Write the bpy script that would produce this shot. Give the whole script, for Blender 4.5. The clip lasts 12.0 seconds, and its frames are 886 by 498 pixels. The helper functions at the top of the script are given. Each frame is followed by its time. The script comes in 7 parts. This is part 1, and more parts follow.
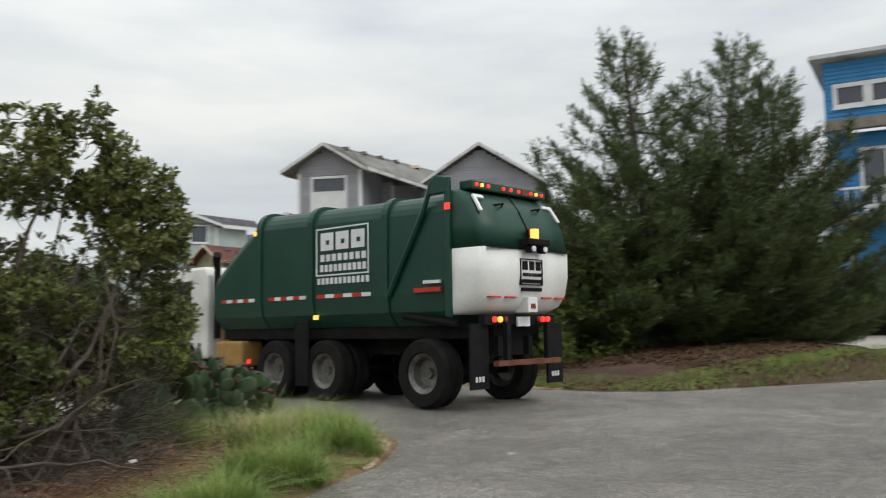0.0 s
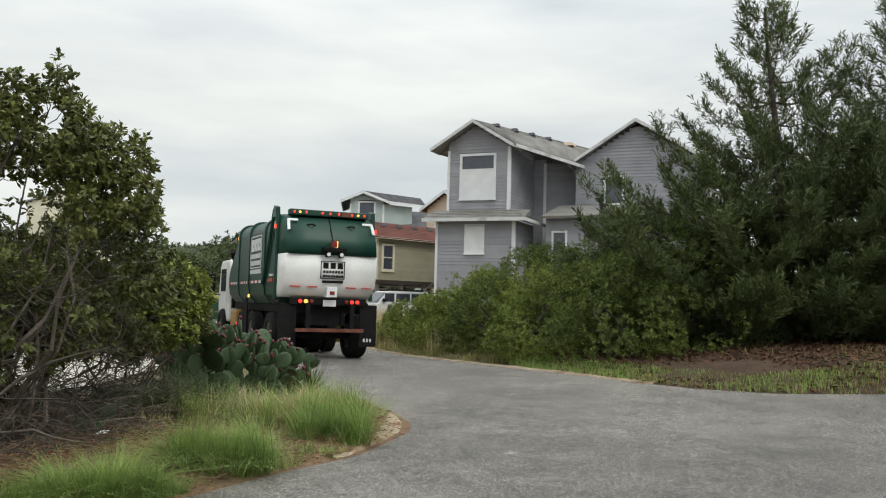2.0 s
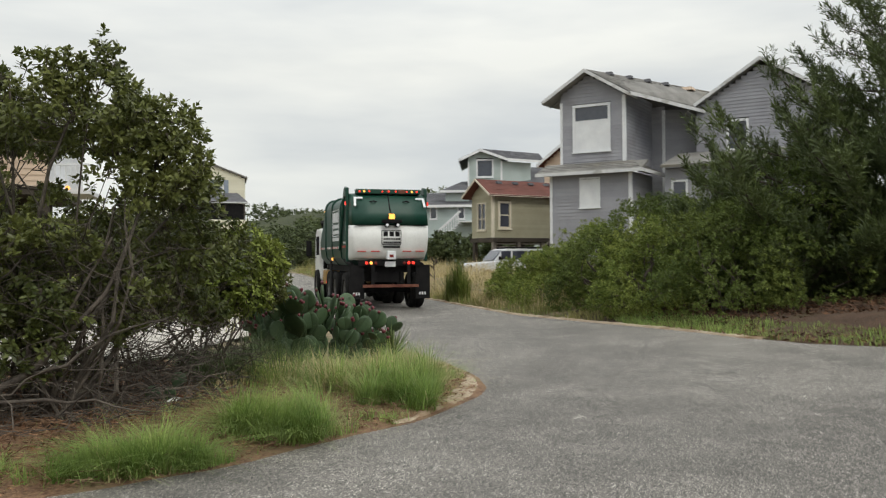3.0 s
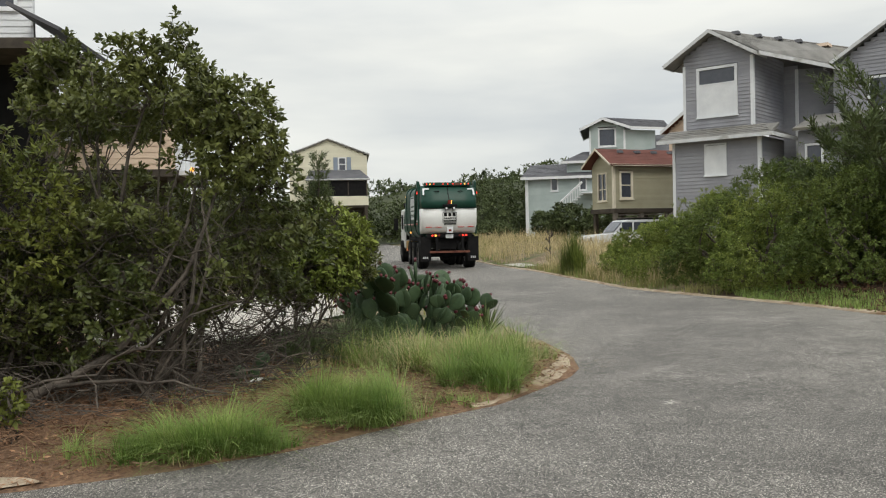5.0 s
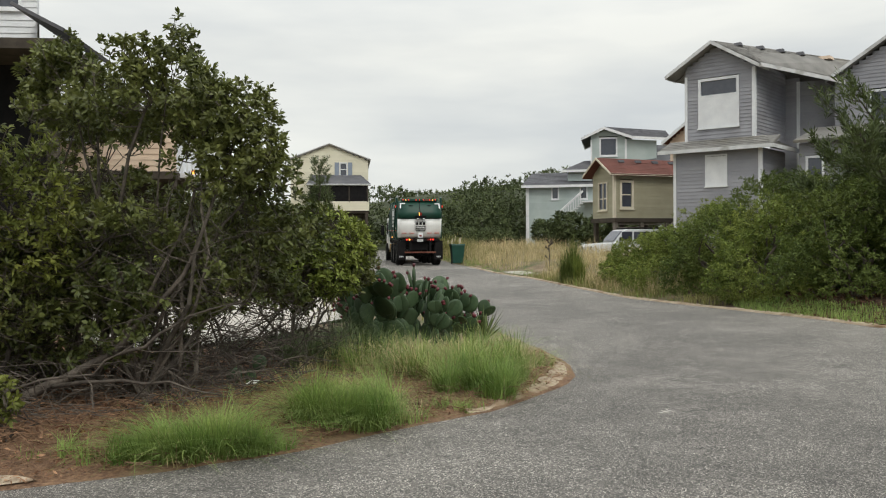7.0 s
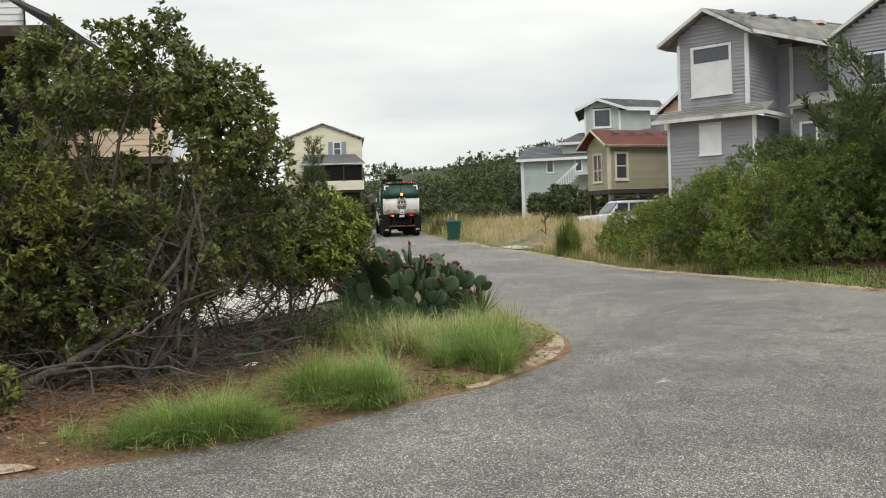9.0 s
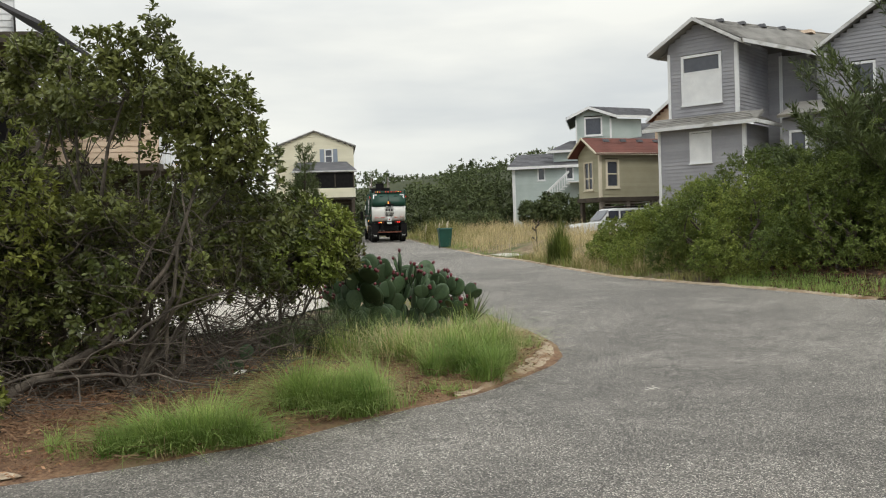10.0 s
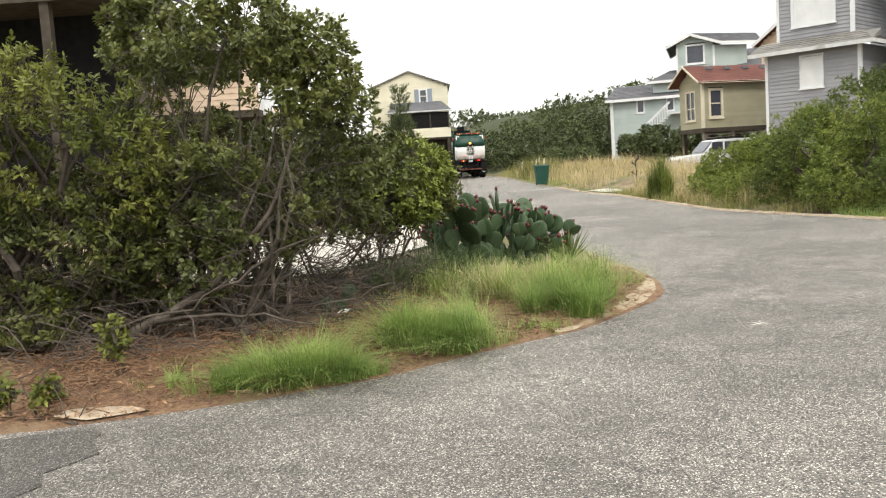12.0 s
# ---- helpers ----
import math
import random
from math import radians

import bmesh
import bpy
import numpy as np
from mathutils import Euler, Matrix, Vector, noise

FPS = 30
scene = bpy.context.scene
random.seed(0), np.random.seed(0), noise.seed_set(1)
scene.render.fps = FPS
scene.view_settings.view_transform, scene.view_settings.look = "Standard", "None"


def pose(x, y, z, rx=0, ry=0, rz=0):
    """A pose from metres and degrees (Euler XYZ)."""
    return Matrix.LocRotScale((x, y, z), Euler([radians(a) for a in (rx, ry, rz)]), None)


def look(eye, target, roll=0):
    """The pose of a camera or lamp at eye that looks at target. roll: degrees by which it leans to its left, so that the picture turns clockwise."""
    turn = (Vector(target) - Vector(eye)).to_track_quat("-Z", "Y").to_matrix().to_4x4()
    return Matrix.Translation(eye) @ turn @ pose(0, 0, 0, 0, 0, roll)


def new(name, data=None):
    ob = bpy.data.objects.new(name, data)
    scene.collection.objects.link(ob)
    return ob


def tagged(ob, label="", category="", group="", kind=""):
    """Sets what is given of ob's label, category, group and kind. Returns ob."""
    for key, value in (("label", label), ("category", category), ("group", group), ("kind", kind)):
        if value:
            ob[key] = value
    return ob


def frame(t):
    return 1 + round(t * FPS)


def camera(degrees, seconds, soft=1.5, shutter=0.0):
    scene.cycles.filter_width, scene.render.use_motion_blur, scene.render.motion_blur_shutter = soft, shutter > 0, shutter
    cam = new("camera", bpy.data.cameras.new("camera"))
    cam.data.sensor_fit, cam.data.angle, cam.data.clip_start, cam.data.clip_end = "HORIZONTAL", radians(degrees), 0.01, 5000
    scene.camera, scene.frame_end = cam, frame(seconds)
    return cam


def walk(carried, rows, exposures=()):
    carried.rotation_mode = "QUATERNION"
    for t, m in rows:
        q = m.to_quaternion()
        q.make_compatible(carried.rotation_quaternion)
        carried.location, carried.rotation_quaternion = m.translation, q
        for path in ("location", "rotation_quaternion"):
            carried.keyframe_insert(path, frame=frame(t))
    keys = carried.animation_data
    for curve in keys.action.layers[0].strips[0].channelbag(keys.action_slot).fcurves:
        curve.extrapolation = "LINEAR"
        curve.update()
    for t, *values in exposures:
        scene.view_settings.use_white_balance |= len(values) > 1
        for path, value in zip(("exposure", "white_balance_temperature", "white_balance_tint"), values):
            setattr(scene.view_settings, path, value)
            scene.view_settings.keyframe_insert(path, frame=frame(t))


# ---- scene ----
cam = camera(54.8, 12.0, soft=1.1, shutter=0.35)
PATH = [
    (0, (-1.818, 0.231, 1.351), (-1.028, 2.06, 1.534), -0.8),
    (0.5, (-1.266, 0.226, 1.363), (-0.738, 2.148, 1.529), -1.1),
    (1, (-0.69, 0.194, 1.379), (-0.131, 2.097, 1.63), -2.2),
    (1.5, (-0.231, 0.331, 1.378), (0.204, 2.28, 1.499), -0.6),
    (2, (0.21, 0.434, 1.392), (0.591, 2.393, 1.525), 1.6),
    (2.5, (0.586, 0.522, 1.415), (0.741, 2.516, 1.429), 0.0),
    (3, (0.905, 0.667, 1.433), (0.991, 2.665, 1.463), -0.3),
    (3.2, (1.086, 0.768, 1.474), (1.098, 2.768, 1.52), 0.3),
    (4.8, (1.314, 1.005, 1.471), (1.105, 2.994, 1.435), -0.9),
    (5, (1.33, 1.005, 1.468), (1.121, 2.994, 1.438), -1.2),
    (5.5, (1.349, 0.984, 1.469), (1.159, 2.975, 1.465), -0.7),
    (6, (1.35, 0.984, 1.466), (1.181, 2.977, 1.442), -0.4),
    (6.5, (1.356, 0.997, 1.457), (1.184, 2.99, 1.428), -0.5),
    (7, (1.349, 0.995, 1.455), (1.14, 2.984, 1.441), -0.3),
    (9, (1.374, 0.989, 1.459), (1.171, 2.977, 1.39), -2.0),
    (9.5, (1.376, 0.983, 1.467), (1.193, 2.974, 1.413), -2.0),
    (10, (1.393, 0.989, 1.457), (1.21, 2.98, 1.405), -1.9),
    (10.5, (1.396, 0.982, 1.461), (1.223, 2.974, 1.414), -1.5),
    (11, (1.393, 0.97, 1.459), (1.213, 2.962, 1.426), -1.1),
    (11.5, (1.396, 0.993, 1.457), (1.064, 2.961, 1.334), -3.2),
    (12, (1.392, 0.995, 1.451), (0.979, 2.943, 1.267), -3.6),
]
walk(cam, [(t, look(eye, target, roll)) for t, eye, target, roll in PATH],
     exposures=[(0.0, -0.05, 6550, 7), (0.5, -0.02, 6480, 7), (1.0, -0.08, 6250, 6), (1.5, 0.0, 6400, 5.5), (2.0, 0.03, 6550, 5), (3.0, 0.0, 6700, 6), (7.0, 0.0, 6700, 6), (9.0, 0.17, 6720, 6), (10.2, 0.05, 6750, 6), (11.2, 0.0, 6750, 6), (11.5, 0.14, 6850, 6.5), (12.0, 0.74, 6980, 8)])

# ---- world, sun ----
SUN_EL, SUN_AZ = radians(48), radians(150)   # azimuth: compass-like, from +y towards +x
world = bpy.data.worlds.new("overcast_sky")
scene.world = world
world.use_nodes = True
wn, wl = world.node_tree.nodes, world.node_tree.links
wn.clear()
w_out = wn.new("ShaderNodeOutputWorld")
w_bg = wn.new("ShaderNodeBackground")
w_sky = wn.new("ShaderNodeTexSky")
w_sky.sky_type, w_sky.sun_disc = "NISHITA", False
w_sky.sun_elevation, w_sky.sun_rotation = SUN_EL, SUN_AZ
w_gain = wn.new("ShaderNodeMix")
w_gain.data_type, w_gain.blend_type = "RGBA", "MULTIPLY"
w_gain.inputs[0].default_value = 1.0
wl.new(w_sky.outputs[0], w_gain.inputs[6])
w_gain.inputs[7].default_value = (0.10, 0.10, 0.10, 1)
w_co = wn.new("ShaderNodeTexCoord")
w_map = wn.new("ShaderNodeMapping")
w_map.inputs["Scale"].default_value = (1.0, 1.0, 4.5)
w_map.inputs["Location"].default_value = (0.6, 0.2, 0.4)
wl.new(w_co.outputs["Generated"], w_map.inputs[0])
w_noise = wn.new("ShaderNodeTexNoise")
w_noise.inputs["Scale"].default_value = 1.9
w_noise.inputs["Detail"].default_value = 5
w_noise.inputs["Roughness"].default_value = 0.5
wl.new(w_map.outputs[0], w_noise.inputs["Vector"])
w_ramp = wn.new("ShaderNodeValToRGB")
w_ramp.color_ramp.elements[0].position, w_ramp.color_ramp.elements[0].color = 0.36, (0.61, 0.64, 0.69, 1)
w_ramp.color_ramp.elements[1].position, w_ramp.color_ramp.elements[1].color = 0.66, (0.93, 0.93, 0.915, 1)
wl.new(w_noise.outputs["Fac"], w_ramp.inputs[0])
w_mix = wn.new("ShaderNodeMix")
w_mix.data_type = "RGBA"
w_mix.inputs[0].default_value = 0.93
wl.new(w_gain.outputs[2], w_mix.inputs[6])
wl.new(w_ramp.outputs[0], w_mix.inputs[7])
# an overcast sky is brighter overhead than at the horizon
w_sep = wn.new("ShaderNodeSeparateXYZ")
wl.new(w_co.outputs["Generated"], w_sep.inputs[0])
w_rise = wn.new("ShaderNodeMapRange")
w_rise.inputs[1].default_value, w_rise.inputs[2].default_value = 0.22, 1.0
w_rise.inputs[3].default_value, w_rise.inputs[4].default_value = 1.0, 2.1
wl.new(w_sep.outputs[2], w_rise.inputs[0])
w_dome = wn.new("ShaderNodeVectorMath")
w_dome.operation = "SCALE"
wl.new(w_mix.outputs[2], w_dome.inputs[0])
wl.new(w_rise.outputs[0], w_dome.inputs[3])
wl.new(w_dome.outputs[0], w_bg.inputs[0])
w_bg.inputs[1].default_value = 1.0
wl.new(w_bg.outputs[0], w_out.inputs[0])

sun_data = bpy.data.lights.new("sun", "SUN")
sun_data.energy, sun_data.angle, sun_data.color = 1.0, radians(25), (1.0, 0.96, 0.9)
sun = new("sun", sun_data)
sun.matrix_world = look((0, 0, 60), (-math.sin(SUN_AZ) * 40, -math.cos(SUN_AZ) * 40, 60 - 40 * math.tan(SUN_EL)))


# ---- materials ----
def mat(name, a, b, rough=0.8, scale=3.0, fine=40.0, bump=0.2, metal=0.0, c=None, cpos=0.62, spec=0.4, emit=None, strength=0.0,
        rnd=0.0, island=0.0, bump_dist=0.01, translucent=0.0, fine_amt=0.35):
    """Two colours mixed by a coarse noise, shifted by a fine one; c: stains on top; rnd / island: brightness spread per object / per piece."""
    m = bpy.data.materials.new(name)
    m.use_nodes = True
    n, l = m.node_tree.nodes, m.node_tree.links
    n.clear()
    out, sh = n.new("ShaderNodeOutputMaterial"), n.new("ShaderNodeBsdfPrincipled")
    co = n.new("ShaderNodeTexCoord")
    big, small = n.new("ShaderNodeTexNoise"), n.new("ShaderNodeTexNoise")
    big.inputs["Scale"].default_value, big.inputs["Detail"].default_value = scale, 4
    small.inputs["Scale"].default_value, small.inputs["Detail"].default_value = fine, 3
    l.new(co.outputs["Object"], big.inputs["Vector"])
    l.new(co.outputs["Object"], small.inputs["Vector"])
    ramp = n.new("ShaderNodeValToRGB")
    e = ramp.color_ramp.elements
    e[0].position, e[0].color, e[1].position, e[1].color = 0.35, (*a, 1), 0.65, (*b, 1)
    add = n.new("ShaderNodeMath")
    add.operation = "MULTIPLY_ADD"
    add.inputs[1].default_value, add.inputs[2].default_value = fine_amt, 0
    l.new(small.outputs["Fac"], add.inputs[0])
    sub = n.new("ShaderNodeMath")
    sub.operation = "MULTIPLY_ADD"
    sub.inputs[1].default_value = 1 - fine_amt
    l.new(big.outputs["Fac"], sub.inputs[0])
    l.new(add.outputs[0], sub.inputs[2])
    l.new(sub.outputs[0], ramp.inputs[0])
    colour = ramp.outputs[0]
    if c:
        st = n.new("ShaderNodeTexNoise")
        st.inputs["Scale"].default_value, st.inputs["Detail"].default_value = scale * 0.37, 6
        l.new(co.outputs["Object"], st.inputs["Vector"])
        sr = n.new("ShaderNodeMapRange")
        sr.inputs[1].default_value, sr.inputs[2].default_value = cpos - 0.06, cpos + 0.1
        l.new(st.outputs["Fac"], sr.inputs[0])
        mx = n.new("ShaderNodeMix")
        mx.data_type = "RGBA"
        l.new(sr.outputs[0], mx.inputs[0])
        l.new(colour, mx.inputs[6])
        mx.inputs[7].default_value = (*c, 1)
        colour = mx.outputs[2]
    if rnd or island:
        if rnd:
            src = n.new("ShaderNodeObjectInfo").outputs["Random"]
        else:
            src = n.new("ShaderNodeNewGeometry").outputs["Random Per Island"]
        mr = n.new("ShaderNodeMapRange")
        mr.inputs[3].default_value, mr.inputs[4].default_value = 1 - (rnd or island), 1 + (rnd or island)
        l.new(src, mr.inputs[0])
        hs = n.new("ShaderNodeHueSaturation")
        l.new(mr.outputs[0], hs.inputs["Value"])
        l.new(colour, hs.inputs["Color"])
        colour = hs.outputs[0]
    l.new(colour, sh.inputs["Base Color"])
    sh.inputs["Roughness"].default_value, sh.inputs["Metallic"].default_value = rough, metal
    sh.inputs["Specular IOR Level"].default_value = spec
    if bump:
        bp = n.new("ShaderNodeBump")
        bp.inputs["Strength"].default_value, bp.inputs["Distance"].default_value = bump, bump_dist
        l.new(small.outputs["Fac"], bp.inputs["Height"])
        l.new(bp.outputs[0], sh.inputs["Normal"])
    if emit:
        sh.inputs["Emission Color"].default_value, sh.inputs["Emission Strength"].default_value = (*emit, 1), strength
    last = sh.outputs[0]
    if translucent:
        tr, ms = n.new("ShaderNodeBsdfTranslucent"), n.new("ShaderNodeMixShader")
        l.new(colour, tr.inputs[0])
        ms.inputs[0].default_value = translucent
        l.new(last, ms.inputs[1])
        l.new(tr.outputs[0], ms.inputs[2])
        last = ms.outputs[0]
    l.new(last, out.inputs[0])
    return m


def asphalt(name="worn_asphalt", tone=1.0):
    """Worn asphalt: pale and dark stones in a grey binder, lighter worn patches, dark stains and fine cracks."""
    m = bpy.data.materials.new(name)
    m.use_nodes = True
    n, l = m.node_tree.nodes, m.node_tree.links
    sh = n["Principled BSDF"]
    co = n.new("ShaderNodeTexCoord")
    stone = n.new("ShaderNodeTexVoronoi")
    stone.inputs["Scale"].default_value = 150
    l.new(co.outputs["Object"], stone.inputs["Vector"])
    grey = n.new("ShaderNodeSeparateColor")
    l.new(stone.outputs["Color"], grey.inputs[0])
    ramp = n.new("ShaderNodeValToRGB")
    ramp.color_ramp.interpolation = "LINEAR"
    e = ramp.color_ramp.elements
    e[0].position, e[0].color, e[1].position, e[1].color = 0.0, (0.034, 0.032, 0.030, 1), 1.0, (0.80, 0.745, 0.67, 1)
    k = e.new(0.45)
    k.color = (0.122, 0.113, 0.102, 1)
    k = e.new(0.84)
    k.color = (0.262, 0.241, 0.214, 1)
    l.new(grey.outputs[0], ramp.inputs[0])
    for stop in e:
        stop.color = [c * tone for c in stop.color[:3]] + [1]
    last = ramp.outputs[0]
    for scale, lo, hi, dark, light in ((0.22, 0.38, 0.66, 0.78, 1.2), (1.3, 0.35, 0.68, 0.8, 1.14), (6.0, 0.35, 0.7, 0.85, 1.13)):
        no = n.new("ShaderNodeTexNoise")
        no.inputs["Scale"].default_value, no.inputs["Detail"].default_value = scale, 5
        l.new(co.outputs["Object"], no.inputs["Vector"])
        mr = n.new("ShaderNodeMapRange")
        for i, v in enumerate((lo, hi, dark, light)):
            mr.inputs[i + 1].default_value = v
        l.new(no.outputs["Fac"], mr.inputs[0])
        sc = n.new("ShaderNodeVectorMath")
        sc.operation = "SCALE"
        l.new(last, sc.inputs[0])
        l.new(mr.outputs[0], sc.inputs[3])
        last = sc.outputs[0]
    # cracks: the edges of large warped cells, only here and there
    warp = n.new("ShaderNodeTexNoise")
    warp.inputs["Scale"].default_value = 1.1
    l.new(co.outputs["Object"], warp.inputs["Vector"])
    addv = n.new("ShaderNodeVectorMath")
    l.new(co.outputs["Object"], addv.inputs[0])
    l.new(warp.outputs["Color"], addv.inputs[1])
    cell = n.new("ShaderNodeTexVoronoi")
    cell.feature = "DISTANCE_TO_EDGE"
    cell.inputs["Scale"].default_value = 0.33
    l.new(addv.outputs[0], cell.inputs["Vector"])
    cr = n.new("ShaderNodeMapRange")
    for i, v in enumerate((0.001, 0.007, 0.74, 1.0)):
        cr.inputs[i + 1].default_value = v
    l.new(cell.outputs["Distance"], cr.inputs[0])
    sc = n.new("ShaderNodeVectorMath")
    sc.operation = "SCALE"
    l.new(last, sc.inputs[0])
    l.new(cr.outputs[0], sc.inputs[3])
    l.new(sc.outputs[0], sh.inputs["Base Color"])
    sh.inputs["Roughness"].default_value = 0.72
    bp = n.new("ShaderNodeBump")
    bp.inputs["Strength"].default_value, bp.inputs["Distance"].default_value = 0.7, 0.008
    l.new(stone.outputs["Distance"], bp.inputs["Height"])
    l.new(bp.outputs[0], sh.inputs["Normal"])
    return m


ASPHALT = asphalt()
DARK_ASPHALT = asphalt("dark_asphalt_repair", 0.55)
SOIL = mat("sandy_litter_soil", (0.13, 0.095, 0.055), (0.3, 0.23, 0.15), 0.95, 2.2, 45, 0.8, c=(0.09, 0.10, 0.04), cpos=0.52, bump_dist=0.02)
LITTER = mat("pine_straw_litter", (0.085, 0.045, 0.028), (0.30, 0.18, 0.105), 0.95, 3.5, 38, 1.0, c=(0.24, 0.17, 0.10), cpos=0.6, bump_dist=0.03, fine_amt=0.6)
# needle duff of the bank, the shade of the pines mixed into its colour
SHADED_DUFF = mat("shaded_needle_duff", (0.035, 0.021, 0.014), (0.12, 0.072, 0.045), 0.95, 3.5, 38, 1.0, c=(0.075, 0.06, 0.03), cpos=0.56, bump_dist=0.03, fine_amt=0.6)
SAND = mat("pale_edge_sand", (0.32, 0.245, 0.17), (0.54, 0.45, 0.34), 0.95, 6, 60, 0.8, c=(0.2, 0.125, 0.07), cpos=0.56)
CONCRETE = mat("pale_concrete", (0.38, 0.355, 0.31), (0.52, 0.49, 0.44), 0.85, 1.2, 50, 0.2, c=(0.3, 0.275, 0.23))
GREY_SIDING = mat("weathered_grey_siding", (0.27, 0.27, 0.295), (0.345, 0.345, 0.37), 0.7, 1.0, 30, 0.15, c=(0.22, 0.215, 0.225), island=0.07)
FASCIA = mat("weathered_grey_white_fascia", (0.52, 0.525, 0.53), (0.66, 0.66, 0.66), 0.6, 3, 30, 0.15, c=(0.34, 0.33, 0.31))
WHITE = mat("white_painted_trim", (0.66, 0.67, 0.69), (0.78, 0.79, 0.80), 0.55, 2, 30, 0.1, c=(0.66, 0.66, 0.68))
SHINGLE = mat("grey_brown_shingles", (0.15, 0.145, 0.135), (0.27, 0.26, 0.245), 0.9, 1.2, 25, 0.5, c=(0.2, 0.18, 0.14), island=0.14)
DARK_SHINGLE = mat("charcoal_shingles", (0.075, 0.075, 0.085), (0.13, 0.13, 0.14), 0.9, 1.2, 25, 0.5, island=0.14)
RED_SHINGLE = mat("brick_red_shingles", (0.10, 0.038, 0.03), (0.165, 0.062, 0.048), 0.9, 1.0, 25, 0.4, island=0.12)
TAN_SIDING = mat("olive_tan_siding", (0.335, 0.31, 0.215), (0.41, 0.38, 0.27), 0.7, 1, 30, 0.1, island=0.05)
CREAM_TRIM = mat("cream_trim", (0.62, 0.56, 0.44), (0.72, 0.66, 0.54), 0.6, 2, 30, 0.1)
AQUA_SIDING = mat("grey_aqua_siding", (0.36, 0.42, 0.41), (0.45, 0.51, 0.5), 0.7, 1, 30, 0.1, island=0.05)
YELLOW_SIDING = mat("pale_yellow_siding", (0.63, 0.595, 0.46), (0.71, 0.675, 0.54), 0.7, 1, 30, 0.1, island=0.04)
BLUE_SIDING = mat("bright_blue_siding", (0.03, 0.19, 0.42), (0.05, 0.25, 0.52), 0.6, 1, 30, 0.1, island=0.06)
PEACH_SIDING = mat("pale_peach_siding", (0.58, 0.44, 0.33), (0.68, 0.54, 0.42), 0.7, 1, 30, 0.1, island=0.05)
DARK_WOOD = mat("dark_weathered_wood", (0.035, 0.028, 0.022), (0.08, 0.065, 0.05), 0.85, 3, 40, 0.3)
GREY_WOOD = mat("grey_weathered_wood", (0.16, 0.14, 0.12), (0.28, 0.25, 0.22), 0.85, 3, 40, 0.3)
GLASS = mat("dark_window_glass", (0.03, 0.035, 0.05), (0.055, 0.06, 0.08), 0.06, 0.6, 5, 0.0, spec=0.9)
SHUTTER = mat("blue_grey_shutter", (0.20, 0.24, 0.30), (0.26, 0.30, 0.36), 0.6, 3, 30, 0.1)
GREEN_PAINT = mat("dark_green_truck_paint", (0.005, 0.04, 0.027), (0.01, 0.055, 0.037), 0.42, 1.5, 18, 0.06, c=(0.02, 0.055, 0.04), spec=0.35)
WHITE_PAINT = mat("scuffed_white_truck_paint", (0.68, 0.68, 0.66), (0.8, 0.8, 0.78), 0.45, 1.6, 22, 0.08, c=(0.5, 0.49, 0.47), cpos=0.68)
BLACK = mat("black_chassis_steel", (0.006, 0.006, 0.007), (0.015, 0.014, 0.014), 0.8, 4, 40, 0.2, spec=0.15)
RUBBER = mat("dusty_tyre_rubber", (0.007, 0.007, 0.007), (0.018, 0.017, 0.016), 0.9, 5, 50, 0.3, spec=0.2)
STEEL = mat("dull_wheel_steel", (0.09, 0.088, 0.08), (0.24, 0.235, 0.22), 0.5, 6, 40, 0.1, metal=0.7)
RUST = mat("rusted_red_steel", (0.10, 0.03, 0.02), (0.2, 0.08, 0.05), 0.8, 6, 40, 0.2)
TAN_PAINT = mat("dirty_yellow_paint", (0.28, 0.16, 0.04), (0.4, 0.25, 0.08), 0.6, 4, 30, 0.1)
REFLECT_RED = mat("red_reflective_tape", (0.42, 0.03, 0.02), (0.5, 0.045, 0.03), 0.35, 6, 30, 0.0)
LAMP_RED = mat("lit_red_lamp", (0.5, 0.02, 0.02), (0.6, 0.03, 0.02), 0.3, 6, 30, 0.0, emit=(1, 0.05, 0.03), strength=1.1)
LAMP_AMBER = mat("lit_amber_lamp", (0.6, 0.25, 0.02), (0.7, 0.3, 0.03), 0.3, 6, 30, 0.0, emit=(1, 0.45, 0.10), strength=1.7)
LAMP_DARK = mat("unlit_red_lens", (0.16, 0.015, 0.015), (0.22, 0.03, 0.02), 0.25, 6, 30, 0.0)
BIN_GREEN = mat("green_bin_plastic", (0.01, 0.06, 0.045), (0.016, 0.08, 0.06), 0.5, 3, 30, 0.05)
CAR_WHITE = mat("white_car_paint", (0.6, 0.62, 0.64), (0.72, 0.73, 0.74), 0.25, 2, 20, 0.0)
LEAF = mat("glossy_dark_leaf", (0.062, 0.08, 0.02), (0.19, 0.205, 0.06), 0.42, 1.2, 9, 0.0, island=0.35, translucent=0.22)
LEAF_YELLOW = mat("yellow_green_leaf", (0.075, 0.1, 0.02), (0.24, 0.255, 0.05), 0.55, 1.5, 9, 0.0, island=0.3, translucent=0.25)
HEDGE_LEAF = mat("hedge_leaf", (0.095, 0.14, 0.026), (0.28, 0.315, 0.075), 0.65, 0.5, 8, 0.0, island=0.4, translucent=0.2, spec=0.2)
# darker copy of the hedge leaf, pine shade in its colour; reeds share it
SHADED_HEDGE = mat("dark_shaded_leaf", (0.055, 0.085, 0.018), (0.17, 0.205, 0.05), 0.65, 0.5, 8, 0.0, island=0.45, translucent=0.18, spec=0.2)
NEEDLE = mat("pine_needle", (0.04, 0.06, 0.018), (0.105, 0.135, 0.042), 0.55, 0.7, 8, 0.0, island=0.3, translucent=0.12)
